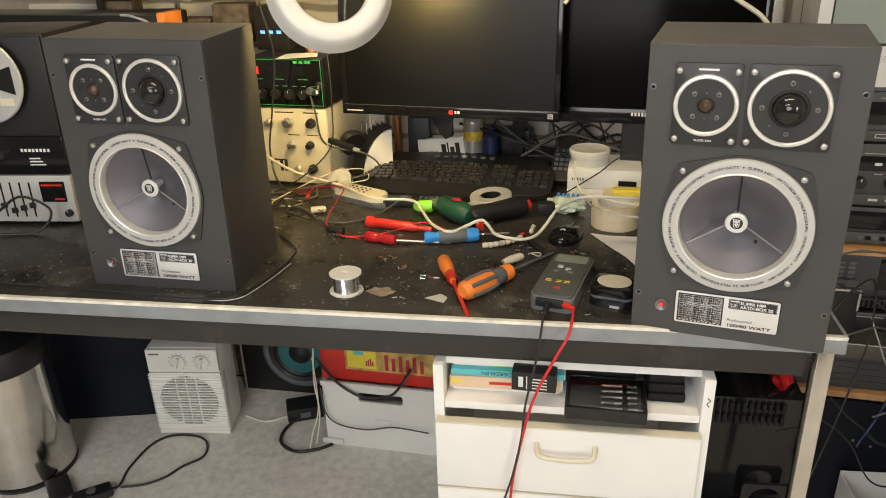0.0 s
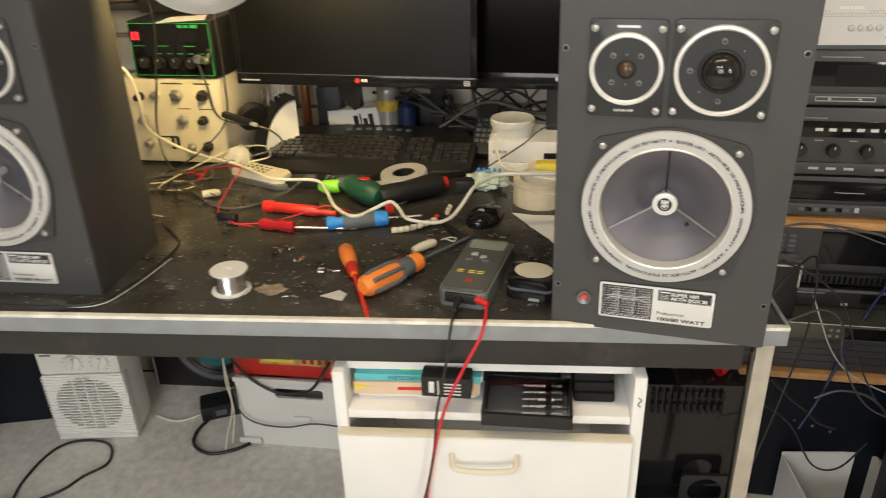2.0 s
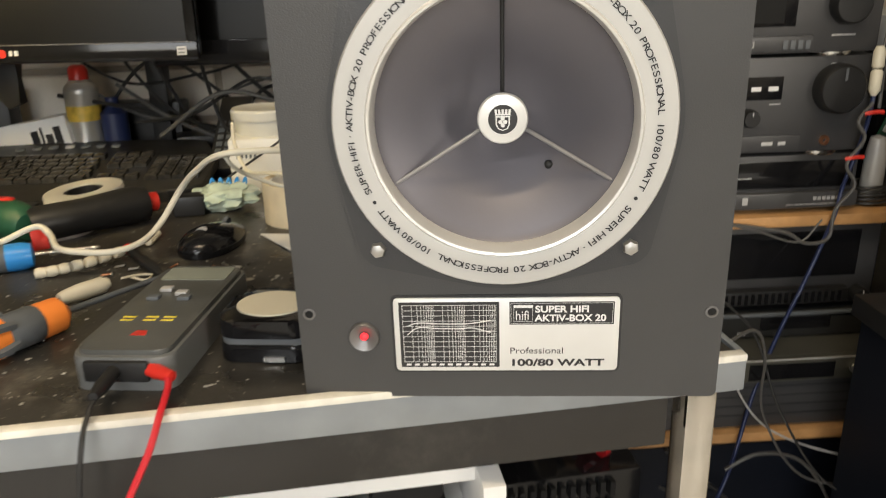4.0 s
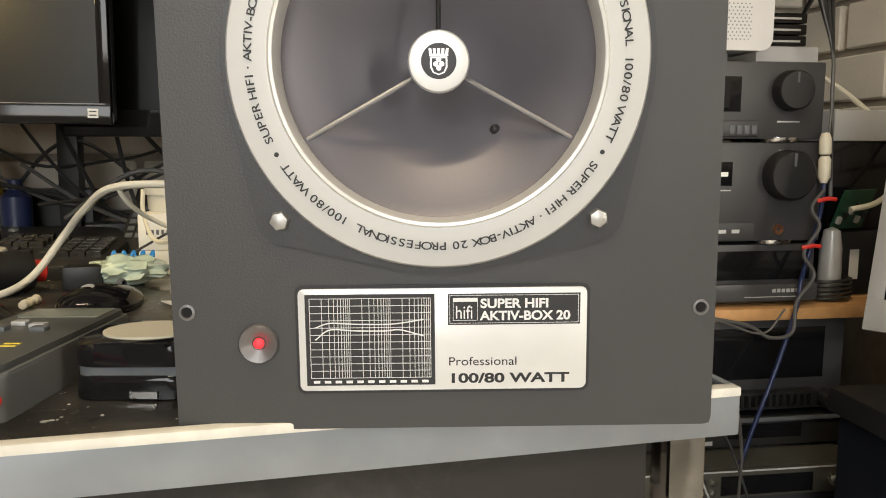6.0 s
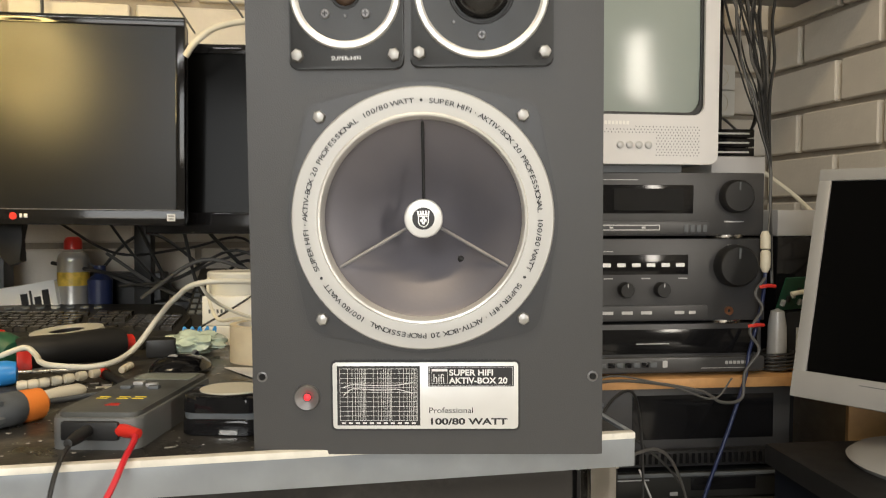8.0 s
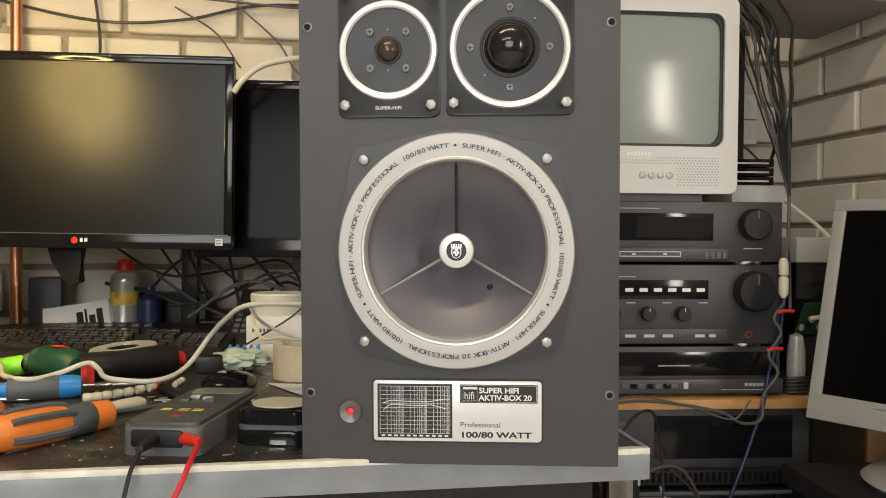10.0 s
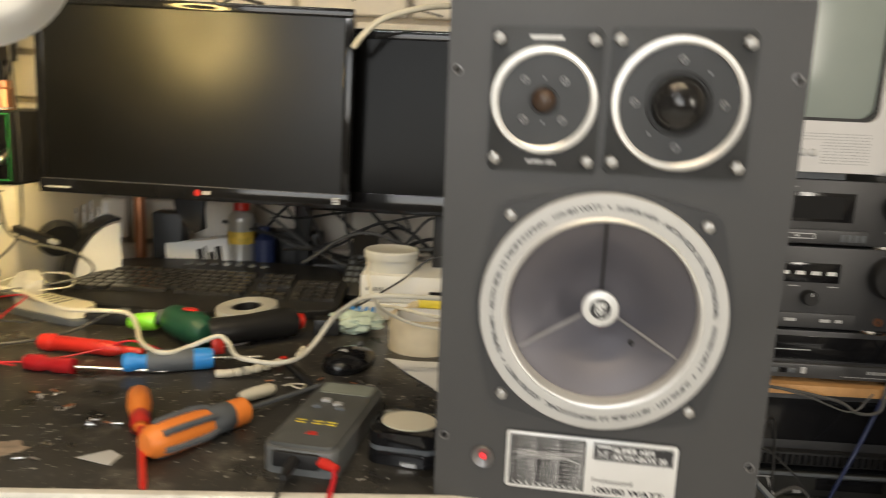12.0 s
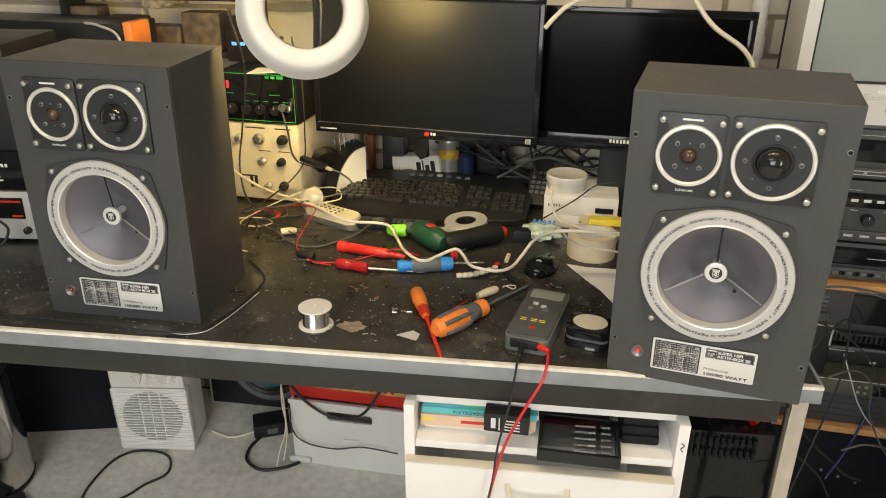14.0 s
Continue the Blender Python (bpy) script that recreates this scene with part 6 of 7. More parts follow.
# sockets on the wall and cable bundle
for z in (1.19, 1.245):
    so2 = thing("wall_socket", "white wall socket behind the cable bundle", "socket", pose(0.915, 2.131, z, 0, 0, 5.7), kind="structure")
    part("plate", B(-0.038, 0.038, 0.0, 0.018, -0.027, 0.027, 0.004), WHITEPLASTIC, so2)
    part("well", L([(0.021, 0.0005), (0.020, 0.001), (0.019, -0.010), (0, -0.010)], 28, FRONT), CREAM, so2)
    for s in (-1, 1):
        part("contact", L([(0.0028, -0.0098), (0.0028, -0.0092), (0, -0.0092)], 12, FRONT), DARK, so2, m=pose(s * 0.0095, 0, 0))
random.seed(31)
for i in range(18):
    x = 0.755 + 0.012 * i * 0.42 + random.uniform(-0.01, 0.01)
    yb = 1.80 + random.uniform(-0.03, 0.05)
    pts = [(x, yb + 0.05, 1.39)]
    for k in range(1, 7):
        t = k / 6
        pts.append((x * (1 - t) + 0.822 * t + random.uniform(-0.018, 0.018) * (1 - t), yb * (1 - t) + 1.745 * t, 1.39 - 0.36 * t))
    if i < 5:
        pts += [(0.818, 1.735, 0.97), (0.808 + 0.002 * i, 1.722, 0.92 - 0.02 * i)]
    elif i < 9:
        pts = pts[:5] + [(0.86, 1.90, 1.10), (0.90, 2.08, 1.15)]
    cable("lead hanging in the bundle beside the television", pts, random.choice((0.0015, 0.002, 0.0026)), CABLEBLACK if i % 4 else CABLEWHITE if i % 2 else CABLEGREY)
pg = thing("plug_pair", "pair of cream plugs joining two cables", "plug")
part("plug", L([(0, 0), (0.005, 0), (0.008, 0.008), (0.008, 0.028), (0.0055, 0.030), (0, 0.03)], 16, along((0.803, 1.722, 0.925), (0.803, 1.720, 0.895))), CREAM, pg)
part("plug", L([(0, 0), (0.0055, 0), (0.008, 0.004), (0.008, 0.028), (0.004, 0.036), (0, 0.036)], 16, along((0.803, 1.720, 0.894), (0.802, 1.718, 0.86))), CREAM, pg)
cable("blue and black twisted cable down the rack", [(0.803, 1.718, 0.862), (0.798, 1.715, 0.82), (0.790, 1.715, 0.78), (0.775, 1.712, 0.73), (0.764, 1.705, 0.685), (0.728, 1.69, 0.60), (0.690, 1.68, 0.51), (0.66, 1.67, 0.42), (0.62, 1.63, 0.33), (0.58, 1.60, 0.26)], 0.0031, CABLEBLUE, seg=9)
cable("black lead wound round the blue cable", [(0.800, 1.712, 0.85), (0.782, 1.710, 0.825), (0.792, 1.706, 0.80), (0.772, 1.706, 0.765), (0.785, 1.70, 0.735), (0.762, 1.70, 0.70), (0.755, 1.695, 0.66), (0.72, 1.69, 0.655), (0.68, 1.69, 0.675), (0.57, 1.69, 0.692), (0.50, 1.68, 0.688), (0.46, 1.66, 0.66)], 0.0026, CABLEGREY)
for z, x in ((0.835, 0.800), (0.772, 0.782)):
    solo("cable_tie", T([(x - 0.012, 1.708, z), (x, 1.704, z + 0.003), (x + 0.014, 1.708, z + 0.002)], 0.003, 8, 4), RED, "red tie round the twisted cable", "cable tie")
rb = thing("shaver_handset", "grey handset standing in coiled leads on the shelf", "handset", pose(0.848, 1.76, 0.6892))
part("body", L([(0, 0), (0.014, 0.001), (0.016, 0.02), (0.015, 0.075), (0.011, 0.100), (0, 0.105)], 20), SILVERPL, rb)
for i in range(5):
    part("coil", T([(0.03 * math.cos(a * 0.7), 0.024 * math.sin(a * 0.7), 0.006 + 0.006 * i + 0.002 * math.sin(a)) for a in range(10)], 0.0024, 6, 4), CABLEBLACK, rb)
# boxes between the rack and the corner
for (x, y, w, d, z, h, material, lab, nm) in (
        (0.925, 1.90, 0.12, 0.22, 0.689, 0.095, BLACK, "black cased unit on the rack shelf", "black_unit"),
        (0.915, 1.92, 0.13, 0.24, 0.7842, 0.13, BLACKGLOSS, "black box stacked in the corner", "black_box"),
        (0.915, 1.92, 0.135, 0.25, 0.9144, 0.045, SILVERPL, "silver edged drive unit in the corner", "drive_unit")):
    solo(nm, B(-w / 2, w / 2, -d / 2, d / 2, 0, h, 0.003), material, lab, "box", pose(x, y, z, 0, 0, 6))
part("shelf", B(0.462, 0.585, 0.06, 0.36, 0.673, 0.6885, 0.001), CHIPBOARD, rk)
pcb = thing("circuit_board", "green circuit board leaning in the corner", "circuit board", pose(0.875, 1.775, 0.79, 20, 0, 20))
part("board", B(-0.03, 0.04, -0.001, 0.001, 0, 0.06), GREEN, pcb)
for i in range(6):
    part("component", B(-0.025 + 0.01 * i, -0.019 + 0.01 * i, -0.006, -0.001, 0.01 + 0.007 * (i % 4), 0.02 + 0.007 * (i % 4)), BLACK if i % 2 else SILVERPL, pcb)
wl = solo("white_label", B(-0.008, 0.008, -0.001, 0, -0.022, 0.022), PAPER, "white sticker on the black unit", "sticker", pose(0.905, 1.788, 0.735, 0, 0, 6))
cable("cream cable curving along the corner", [(0.86, 1.95, 1.10), (0.90, 1.93, 1.04), (0.945, 1.87, 0.98), (0.96, 1.80, 0.92), (0.945, 1.76, 0.86), (0.90, 1.74, 0.83), (0.86, 1.74, 0.82)], 0.004, CABLEWHITE, seg=8)
cs = thing("cassette_stack", "stack of black and silver cassette cases", "cassettes", pose(0.815, 1.87, 1.0195))
part("stand", B(-0.045, 0.055, -0.02, 0.12, 0.0, 0.035, 0.003), TVGREY, cs)
for i in range(3):
    part("case", B(-0.04, 0.035, -0.018, 0.10, 0.0355 + i * 0.0165, 0.0505 + i * 0.0165, 0.002), BLACKGLOSS, cs)
    part("edge", B(-0.035, 0.025, -0.0185, -0.0175, 0.041 + i * 0.0165, 0.044 + i * 0.0165), LABEL, cs)
part("base", B(-0.045, 0.055, 0.0, 0.10, -0.001, 0.0005), BLACK, cs)

# lower rack
mc = hifi("music_centre", "black music centre with keypad and level strip", "music centre", pose(0.43, 1.735, 0.534), 0.43, 0.3, 0.136)
part("window", B(0.16, 0.40, -0.001, 0.001, 0.050, 0.123, 0.0005), BLACKGLOSS, mc)
bm = bmesh.new()
for r in range(6):
    for c in range(3):
        box(bm, 0.055 + c * 0.022, 0.068 + c * 0.022, -0.002, 0.0005, 0.052 + r * 0.011, 0.059 + r * 0.011)
part("keypad", bm, GREYRUB, mc)
lv = part("level_strip", B(0.12, 0.385, -0.018, -0.0005, 0.012, 0.036, 0.004), BLACK, mc)
for i in range(24):
    part("slider", B(0.13 + i * 0.0103, 0.135 + i * 0.0103, -0.0195, -0.017, 0.016, 0.032), BLACKGLOSS, lv)
knob(mc, 0.405, -0.002, 0.020, 0.014, 0.02)
dk = hifi("cassette_deck", "dark grey slim deck with a dark display", "cassette deck", pose(0.425, 1.722, 0.487), 0.43, 0.32, 0.046, mat("dark_grey_metal", (0.045, 0.045, 0.043), 0.35, 0.4, var=0.08, scale=20))
part("window", B(0.26, 0.37, -0.001, 0.001, 0.016, 0.036, 0.0005), BLACKGLOSS, dk)
bars(dk, [(0.13, 0.19, 0.034, 0.036), (0.225, 0.238, 0.008, 0.014)], SILVERPL, 0, "marking")
part("front_lip", B(0.0, 0.43, -0.004, -0.0002, 0.040, 0.046, 0.001), GREYRUB, dk)
OLIVE = mat("olive_grey_metal", (0.11, 0.107, 0.088), 0.35, 0.4, var=0.12, scale=20)
nd = thing("lower_amplifier", "olive grey amplifier with a dark display", "amplifier", pose(0.43, 1.66, 0.448))
part("case", B(0, 0.42, 0.010, 0.37, 0.0, 0.0385, 0.002), OLIVE, nd)
part("front_panel", B(0, 0.42, 0, 0.0105, 0.0, 0.038, 0.002), OLIVE, nd)
part("window", B(0.215, 0.345, -0.001, 0.001, 0.004, 0.030, 0.0005), BLACKGLOSS, nd)
bars(nd, [(0.01, 0.41, 0.0355, 0.0375)], LABEL, -0.0002, "bright_edge")
for x in (0.190, 0.204):
    for z in (0.010, 0.024):
        part("button", L([(0.004, 0), (0.0035, 0.003), (0, 0.0035)], 12, FRONT), STEEL, nd, m=pose(x, 0, z))
knob(nd, 0.375, 0, 0.018, 0.008, 0.010, STEEL)
lw = hifi("slim_player", "black slim player with thin silver lines", "player", pose(0.43, 1.672, 0.361), 0.42, 0.36, 0.087)
bars(lw, [(0.02, 0.40, 0.024 + 0.016 * i, 0.0252 + 0.016 * i) for i in range(4)], BLACK, 0, "line")
bb = thing("black_cabinet", "black cloth-covered cabinet under the rack", "cabinet", pose(0.66, 1.83, 0))
part("body", B(-0.22, 0.24, -0.11, 0.22, FZ + 0.01, 0.30, 0.012), NAVY, bb)
part("top_flap", B(-0.20, 0.22, -0.09, 0.18, 0.3005, 0.312, 0.004), BLACK, bb)
for i in range(3):
    part("stud", L([(0.004, 0), (0.003, 0.003), (0, 0.0035)], 10, FRONT), STEEL, bb, m=pose(-0.05 + 0.04 * i, -0.11, 0.19 - 0.012 * i))
sb = thing("transformer_box", "small black unit with bright metal corners", "power unit", pose(0.515, 1.668, 0.4867))
part("case", B(-0.035, 0.030, 0.0, 0.048, 0.0, 0.120, 0.003), BLACK, sb)
for x in (-0.036, 0.026):
    part("metal_corner", B(x, x + 0.005, -0.002, 0.05, 0.075, 0.122, 0.001), STEEL, sb)
part("metal_top", B(-0.036, 0.031, -0.002, 0.05, 0.1205, 0.125, 0.001), STEEL, sb)
for i, pts in enumerate(([(0.40, 1.35, 0.70), (0.45, 1.40, 0.74), (0.52, 1.52, 0.70), (0.54, 1.55, 0.55), (0.50, 1.50, 0.40), (0.44, 1.40, 0.30)],
                         [(0.42, 1.30, 0.70), (0.50, 1.38, 0.68), (0.58, 1.50, 0.58), (0.62, 1.56, 0.46), (0.70, 1.58, 0.34), (0.82, 1.58, 0.31)],
                         [(0.46, 1.60, 0.66), (0.53, 1.60, 0.635), (0.58, 1.60, 0.60), (0.62, 1.60, 0.55), (0.66, 1.58, 0.44), (0.74, 1.56, 0.33), (0.86, 1.55, 0.32)],
                         [(0.48, 1.55, 0.36), (0.55, 1.56, 0.30), (0.60, 1.54, 0.22), (0.66, 1.56, 0.20), (0.72, 1.60, 0.24)])):
    cable("loose lead hanging before the lower rack", pts, (0.0020, 0.0018, 0.0018, 0.002)[i], (CABLEBLACK, CABLEGREY, CABLEBLACK, CABLEBLACK)[i])
PLACE = Matrix()
cable("pale lead falling past the lower rack", [(0.544, 1.56, 0.573), (0.567, 1.56, 0.52), (0.598, 1.56, 0.453), (0.637, 1.56, 0.404), (0.694, 1.56, 0.37), (0.768, 1.56, 0.343)], 0.0015, SILVERPL)
cable("dark lead with a bright plug behind the bench corner", [(0.504, 1.58, 0.359), (0.548, 1.58, 0.314), (0.584, 1.58, 0.285), (0.616, 1.58, 0.254), (0.651, 1.58, 0.243)], 0.0032, CABLEBLACK)
cable("black lead looping before the black cabinet", [(0.592, 1.57, 0.325), (0.64, 1.57, 0.349), (0.704, 1.57, 0.333), (0.754, 1.57, 0.267), (0.782, 1.57, 0.182), (0.811, 1.57, 0.06)], 0.0026, CABLEGREY)
cable("grey lead drooping before the rack shelf", [(0.481, 1.62, 0.687), (0.523, 1.62, 0.697), (0.572, 1.62, 0.69), (0.623, 1.62, 0.677), (0.683, 1.62, 0.659), (0.712, 1.62, 0.69)], 0.0014, CABLEGREY)
PLACE = RACK
# odds and ends on the black cabinet
random.seed(41)
for i in range(16):
    x, y, a = random.uniform(0.48, 0.86), random.uniform(1.735, 1.80), random.uniform(0, 3.14)
    l, r = random.uniform(0.015, 0.05), random.choice((0.0025, 0.004, 0.006))
    solo("cable_end", T([(-l * math.cos(a), -l * math.sin(a) * 0.4, r), (l * math.cos(a), l * math.sin(a) * 0.4, r + 0.004)], r, 8, smooth=False), random.choice((STEEL, CABLEGREY, CABLEBLACK, BLACK, YELLOW, SILVERPL)), "loose cable end lying on the black cabinet", "cable end", pose(x, y, 0.3122))
# open white carton on the floor
PLACE = pose(-0.01, 0.0, FZ)
wc = thing("open_carton", "open white carton on the floor with small parts", "carton", pose(0.705, 1.60, 0, 0, 0, 8) @ Matrix.Diagonal((1.2, 1.0, 1.28, 1)))
for q in ((-0.085, 0.085, -0.075, -0.072, 0, 0.115), (-0.085, 0.085, 0.072, 0.075, 0, 0.125), (-0.085, -0.082, -0.0715, 0.0715, 0, 0.12), (0.082, 0.085, -0.0715, 0.0715, 0, 0.12), (-0.081, 0.081, -0.071, 0.071, 0, 0.003)):
    part("panel", B(*q), PAPER, wc)
part("flap", B(0.0, 0.06, -0.072, 0.072, 0, 0.003), PAPER, wc, m=pose(0.086, 0, 0.119, 0, 35, 0))
for i in range(5):
    solo("spare_part", B(-0.02, 0.02, -0.014, 0.014, 0, 0.03, 0.004), BLACK if i % 2 else CABLEBLUE, "small dark part lying in the carton", "part", pose(0.665 + 0.022 * i, 1.585 + 0.03 * (i % 2), 0.0035 + 0.001 * i, 0, 0, 37 * i))

# grey monitor on its own stand
PLACE = pose(-0.002, -0.019, -0.005)
gm = flat_monitor("silver-grey flat monitor, switched off, turned aside", pose(0.752, 1.545, 0.690, 0, 0, -54) @ pose(0, 0, 0, -15, 0, 0) @ pose(0.19, 0, 0), 0.38, 0.335, 0.018, 0.038, 0.05, MONGREY, DARKSCREEN)
bars(gm, [(-0.02, -0.008, 0.016, 0.019), (0.02, 0.03, 0.016, 0.019), (0.05, 0.056, 0.016, 0.019), (-0.10, -0.06, 0.0285, 0.0295)], GREYRUB, 0, "marking")
part("neck", B(-0.035, 0.035, 0.05, 0.075, -0.05, 0.16, 0.01), MONGREY, gm)
GB = gm.matrix_basis.inverted() @ PLACE @ pose(0.895, 1.43, 0.6182)
part("round_foot", L([(0, 0), (0.105, 0), (0.110, 0.006), (0.10, 0.014), (0.03, 0.020), (0, 0.021)], 48), MONGREY, gm, m=GB)
part("stem", B(-0.03, 0.03, -0.012, 0.016, 0.02, 0.10, 0.006), MONGREY, gm, m=GB)
sd = thing("side_table", "black side table beside the rack", "table", pose(0.985, 1.34, -0.012, 0, 0, 0))
part("top", B(-0.26, 0.20, -0.26, 0.22, 0.600, 0.630, 0.004), BLACK, sd)
part("body", B(-0.25, 0.19, -0.25, 0.21, FZ + 0.017, 0.600, 0.004), NAVY, sd)
kd = thing("spare_keyboard", "black keypad lying on the side table", "keypad", pose(0.800, 1.20, 0.6182, 0, 0, 25))
part("body", B(-0.05, 0.07, -0.10, 0.06, 0, 0.012, 0.003), BLACK, kd)
for i in range(20):
    part("key", B(-0.04 + 0.022 * (i % 4), -0.026 + 0.022 * (i % 4), -0.09 + 0.024 * (i // 4), -0.074 + 0.024 * (i // 4), 0.0118, 0.0165, 0.0015), BLACKGLOSS, kd)
wbk = thing("wooden_upright", "pale wooden upright behind the grey monitor", "board", pose(0.995, 1.72, 0.0, 0, 0, -20))
part("board", B(-0.03, 0.14, 0, 0.02, FZ + 0.005, 0.72, 0.002), WOOD, wbk)

# ---- under the bench ----
PLACE = pose(-0.002, -0.001, -0.005)
du = thing("drawer_unit", "white drawer unit with an open top compartment", "drawer unit", ROOM @ pose(-0.64, 0.004, 0))
CW, CD = 0.468, 0.42
part("side", B(0, 0.018, 0, CD, FZ + 0.005, 0.662, 0.001), WHITEPAINT, du)
part("side", B(CW - 0.018, CW, 0, CD, FZ + 0.005, 0.662, 0.001), WHITEPAINT, du)
part("shelf", B(0.0185, CW - 0.0185, 0.004, CD - 0.008, 0.573, 0.588, 0.001), WHITEPAINT, du)
part("back", B(0.0185, CW - 0.0185, CD - 0.006, CD, 0, 0.662), WHITEPAINT, du)
part("top", B(0.0185, CW - 0.0185, 0.03, CD - 0.008, 0.648, 0.662), WHITEPAINT, du)
for z0, z1 in ((0.418, 0.556), (0.270, 0.412), (0.05, 0.264)):
    dw = part("drawer", B(0.004, CW - 0.016, -0.019, -0.001, z0, z1, 0.002), WHITEPAINT, du)
    part("drawer_lip", B(0.004, CW - 0.016, -0.0192, -0.0008, z1 + 0.0002, z1 + 0.003, 0.0008), CREAM, dw)
    if z0 > 0.2:
        part("handle", T([(0.180, -0.019, z0 + 0.108), (0.182, -0.036, z0 + 0.104), (0.190, -0.044, z0 + 0.100), (0.230, -0.046, z0 + 0.098), (0.270, -0.044, z0 + 0.100), (0.278, -0.036, z0 + 0.104), (0.280, -0.019, z0 + 0.108)], 0.0046, 10, 5), CREAM, dw, "cream bow handle")
part("mark", T([(CW - 0.011, -0.0008, 0.628), (CW - 0.006, -0.0008, 0.622), (CW - 0.011, -0.0008, 0.616), (CW - 0.007, -0.0008, 0.610)], 0.0008, 5, 4), INK, du)
U = ROOM @ pose(-0.64, 0.004, 0.5885)
PEACH = mat("peach_paper", (0.75, 0.55, 0.38), 0.6, var=0.06, scale=20, bump=0.03)
TEALP = mat("teal_paper", (0.13, 0.55, 0.60), 0.5, var=0.06, scale=20, bump=0.03)
def book(lab, x0, x1, y0, z0, z1, cover, rz=0.0):
    b = thing("book", lab, "book", U @ pose(x0, y0, z0, 0, 0, rz), "books in the drawer unit")
    part("cover", B(0, x1 - x0, 0, 0.20, 0, z1 - z0, 0.001), cover, b)
    part("pages", B(0.004, x1 - x0 + 0.002, 0.002, 0.198, 0.0015, z1 - z0 - 0.0015), PAPER, b)
    return b
book("thin white book at the bottom of the pile", 0.030, 0.215, 0.040, 0.0, 0.010, PAPER)
b1 = book("peach coloured book with a red and yellow spine", 0.024, 0.220, 0.030, 0.0105, 0.034, PEACH, 0.5)
bars(b1, [(0.07, 0.18, 0.009, 0.015)], RED, 0, "red_marking")
part("yellow_tip", slab(bmesh.new(), [(0.002, 0.010), (0.030, 0.013), (0.002, 0.020)], 0, 0.0005, FRONT), YELLOW, b1)
b2 = book("teal book with black letters on the spine", 0.026, 0.224, 0.034, 0.0345, 0.047, TEALP, -0.8)
letters("spine_title", "ONDERDELEN", 0.010, INK, b2, FRONT @ pose(0.125, 0.010, 0.0005, 0, 0, 180), sx=1.1)
book("white paper-bound book on top of the pile", 0.030, 0.200, 0.045, 0.0475, 0.057, PAPER, 0.6)
gb = solo("green_bag", slab(bmesh.new(), [(0, 0), (0.06, 0.004), (0.055, 0.10), (0.01, 0.11)], 0, 0.003), LIME, "bright green plastic wrapper on the books", "wrapper", U @ pose(0.10, 0.03, 0.0575))
bc = thing("battery_box", "black battery block with white print", "battery", U @ pose(0.135, -0.002, 0.034, 0, 0, -4))
part("body", B(0, 0.075, 0, 0.03, 0.0, 0.036, 0.002), BLACK, bc)
bars(bc, [(0.012, 0.020, 0.008, 0.028), (0.025, 0.027, 0.005, 0.030)] + [(0.035, 0.060, 0.006 + 0.006 * i, 0.008 + 0.006 * i) for i in range(4)], WHITEINK, -0.0003, "marking")
bcs = thing("drill_bit_case", "open black case of drill bits with clear lid", "tool case", U @ pose(0.225, -0.025, 0.0, 0, 0, -3))
part("tray", holed(bmesh.new(), round_rect(0, 0.135, 0, 0.10, 0.004), [round_rect(0.005, 0.130, 0.005, 0.095, 0.003)], 0.003, 0.022), BLACK, bcs)
part("tray_floor", B(0.001, 0.134, 0.001, 0.099, 0.0, 0.0035), BLACK, bcs)
part("pad", B(0.008, 0.127, 0.008, 0.092, 0.0035, 0.007), GREYRUB, bcs)
for i in range(5):
    part("bit", T([(0.060, 0.018 + 0.017 * i, 0.012), (0.120, 0.020 + 0.017 * i, 0.013)], 0.0022, 8, smooth=False), STEEL, bcs)
part("bit_holder", B(0.095, 0.104, 0.008, 0.092, 0.007, 0.016), BLACK, bcs)
part("clear_lid", B(0.004, 0.131, 0.004, 0.096, 0.0222, 0.0236), GLASS, bcs)
rbk = solo("red_case", B(0, 0.10, 0, 0.12, 0, 0.012, 0.002), RED, "flat red case lying behind the drill bits", "case", U @ pose(0.235, 0.085, 0.045))
solo("black_case", B(0, 0.125, 0, 0.13, 0, 0.0445, 0.003), BLACK, "black tool case under the red one", "case", U @ pose(0.225, 0.082, 0.0))
fw = thing("fabric_wallet", "folded black fabric tool wallet", "wallet", U @ pose(0.366, 0.035, 0))
for i in range(3):
    part("fold", B(0.0, 0.064 - 0.002 * i, 0.002 * i, 0.16, 0.0 + 0.0185 * i, 0.0182 + 0.0185 * i, 0.006), DARK, fw)

# fan heater
PLACE = FLOORSET
fh = thing("fan_heater", "white plastic fan heater on the floor", "heater", pose(-1.120, 1.600, 0, 0, 0, 11))
part("body", B(-0.105, 0.105, 0.012, 0.13, 0.010, 0.300, 0.010), WHITEPLASTIC, fh)
part("control_face", B(-0.105, 0.105, 0.002, 0.016, 0.222, 0.296, 0.004), WHITEPLASTIC, fh)
for x in (-0.012, 0.058):
    dl = part("dial", L([(0.022, 0), (0.021, 0.006), (0.018, 0.008), (0, 0.009)], 32, FRONT), WHITEPLASTIC, fh, m=pose(x, 0.002, 0.258))
    part("dial_grip", B(-0.004, 0.004, -0.018, -0.008, -0.019, 0.019, 0.002), WHITEPLASTIC, dl, m=pose(0, 0, 0, 0, 20, 0))
    bars(fh, [(x + 0.027 * math.cos(radians(a)) - 0.0012, x + 0.027 * math.cos(radians(a)) + 0.0012, 0.258 + 0.027 * math.sin(radians(a)) - 0.0012, 0.258 + 0.027 * math.sin(radians(a)) + 0.0012) for a in range(-60, 241, 30)], GREYRUB, 0.002, "scale")
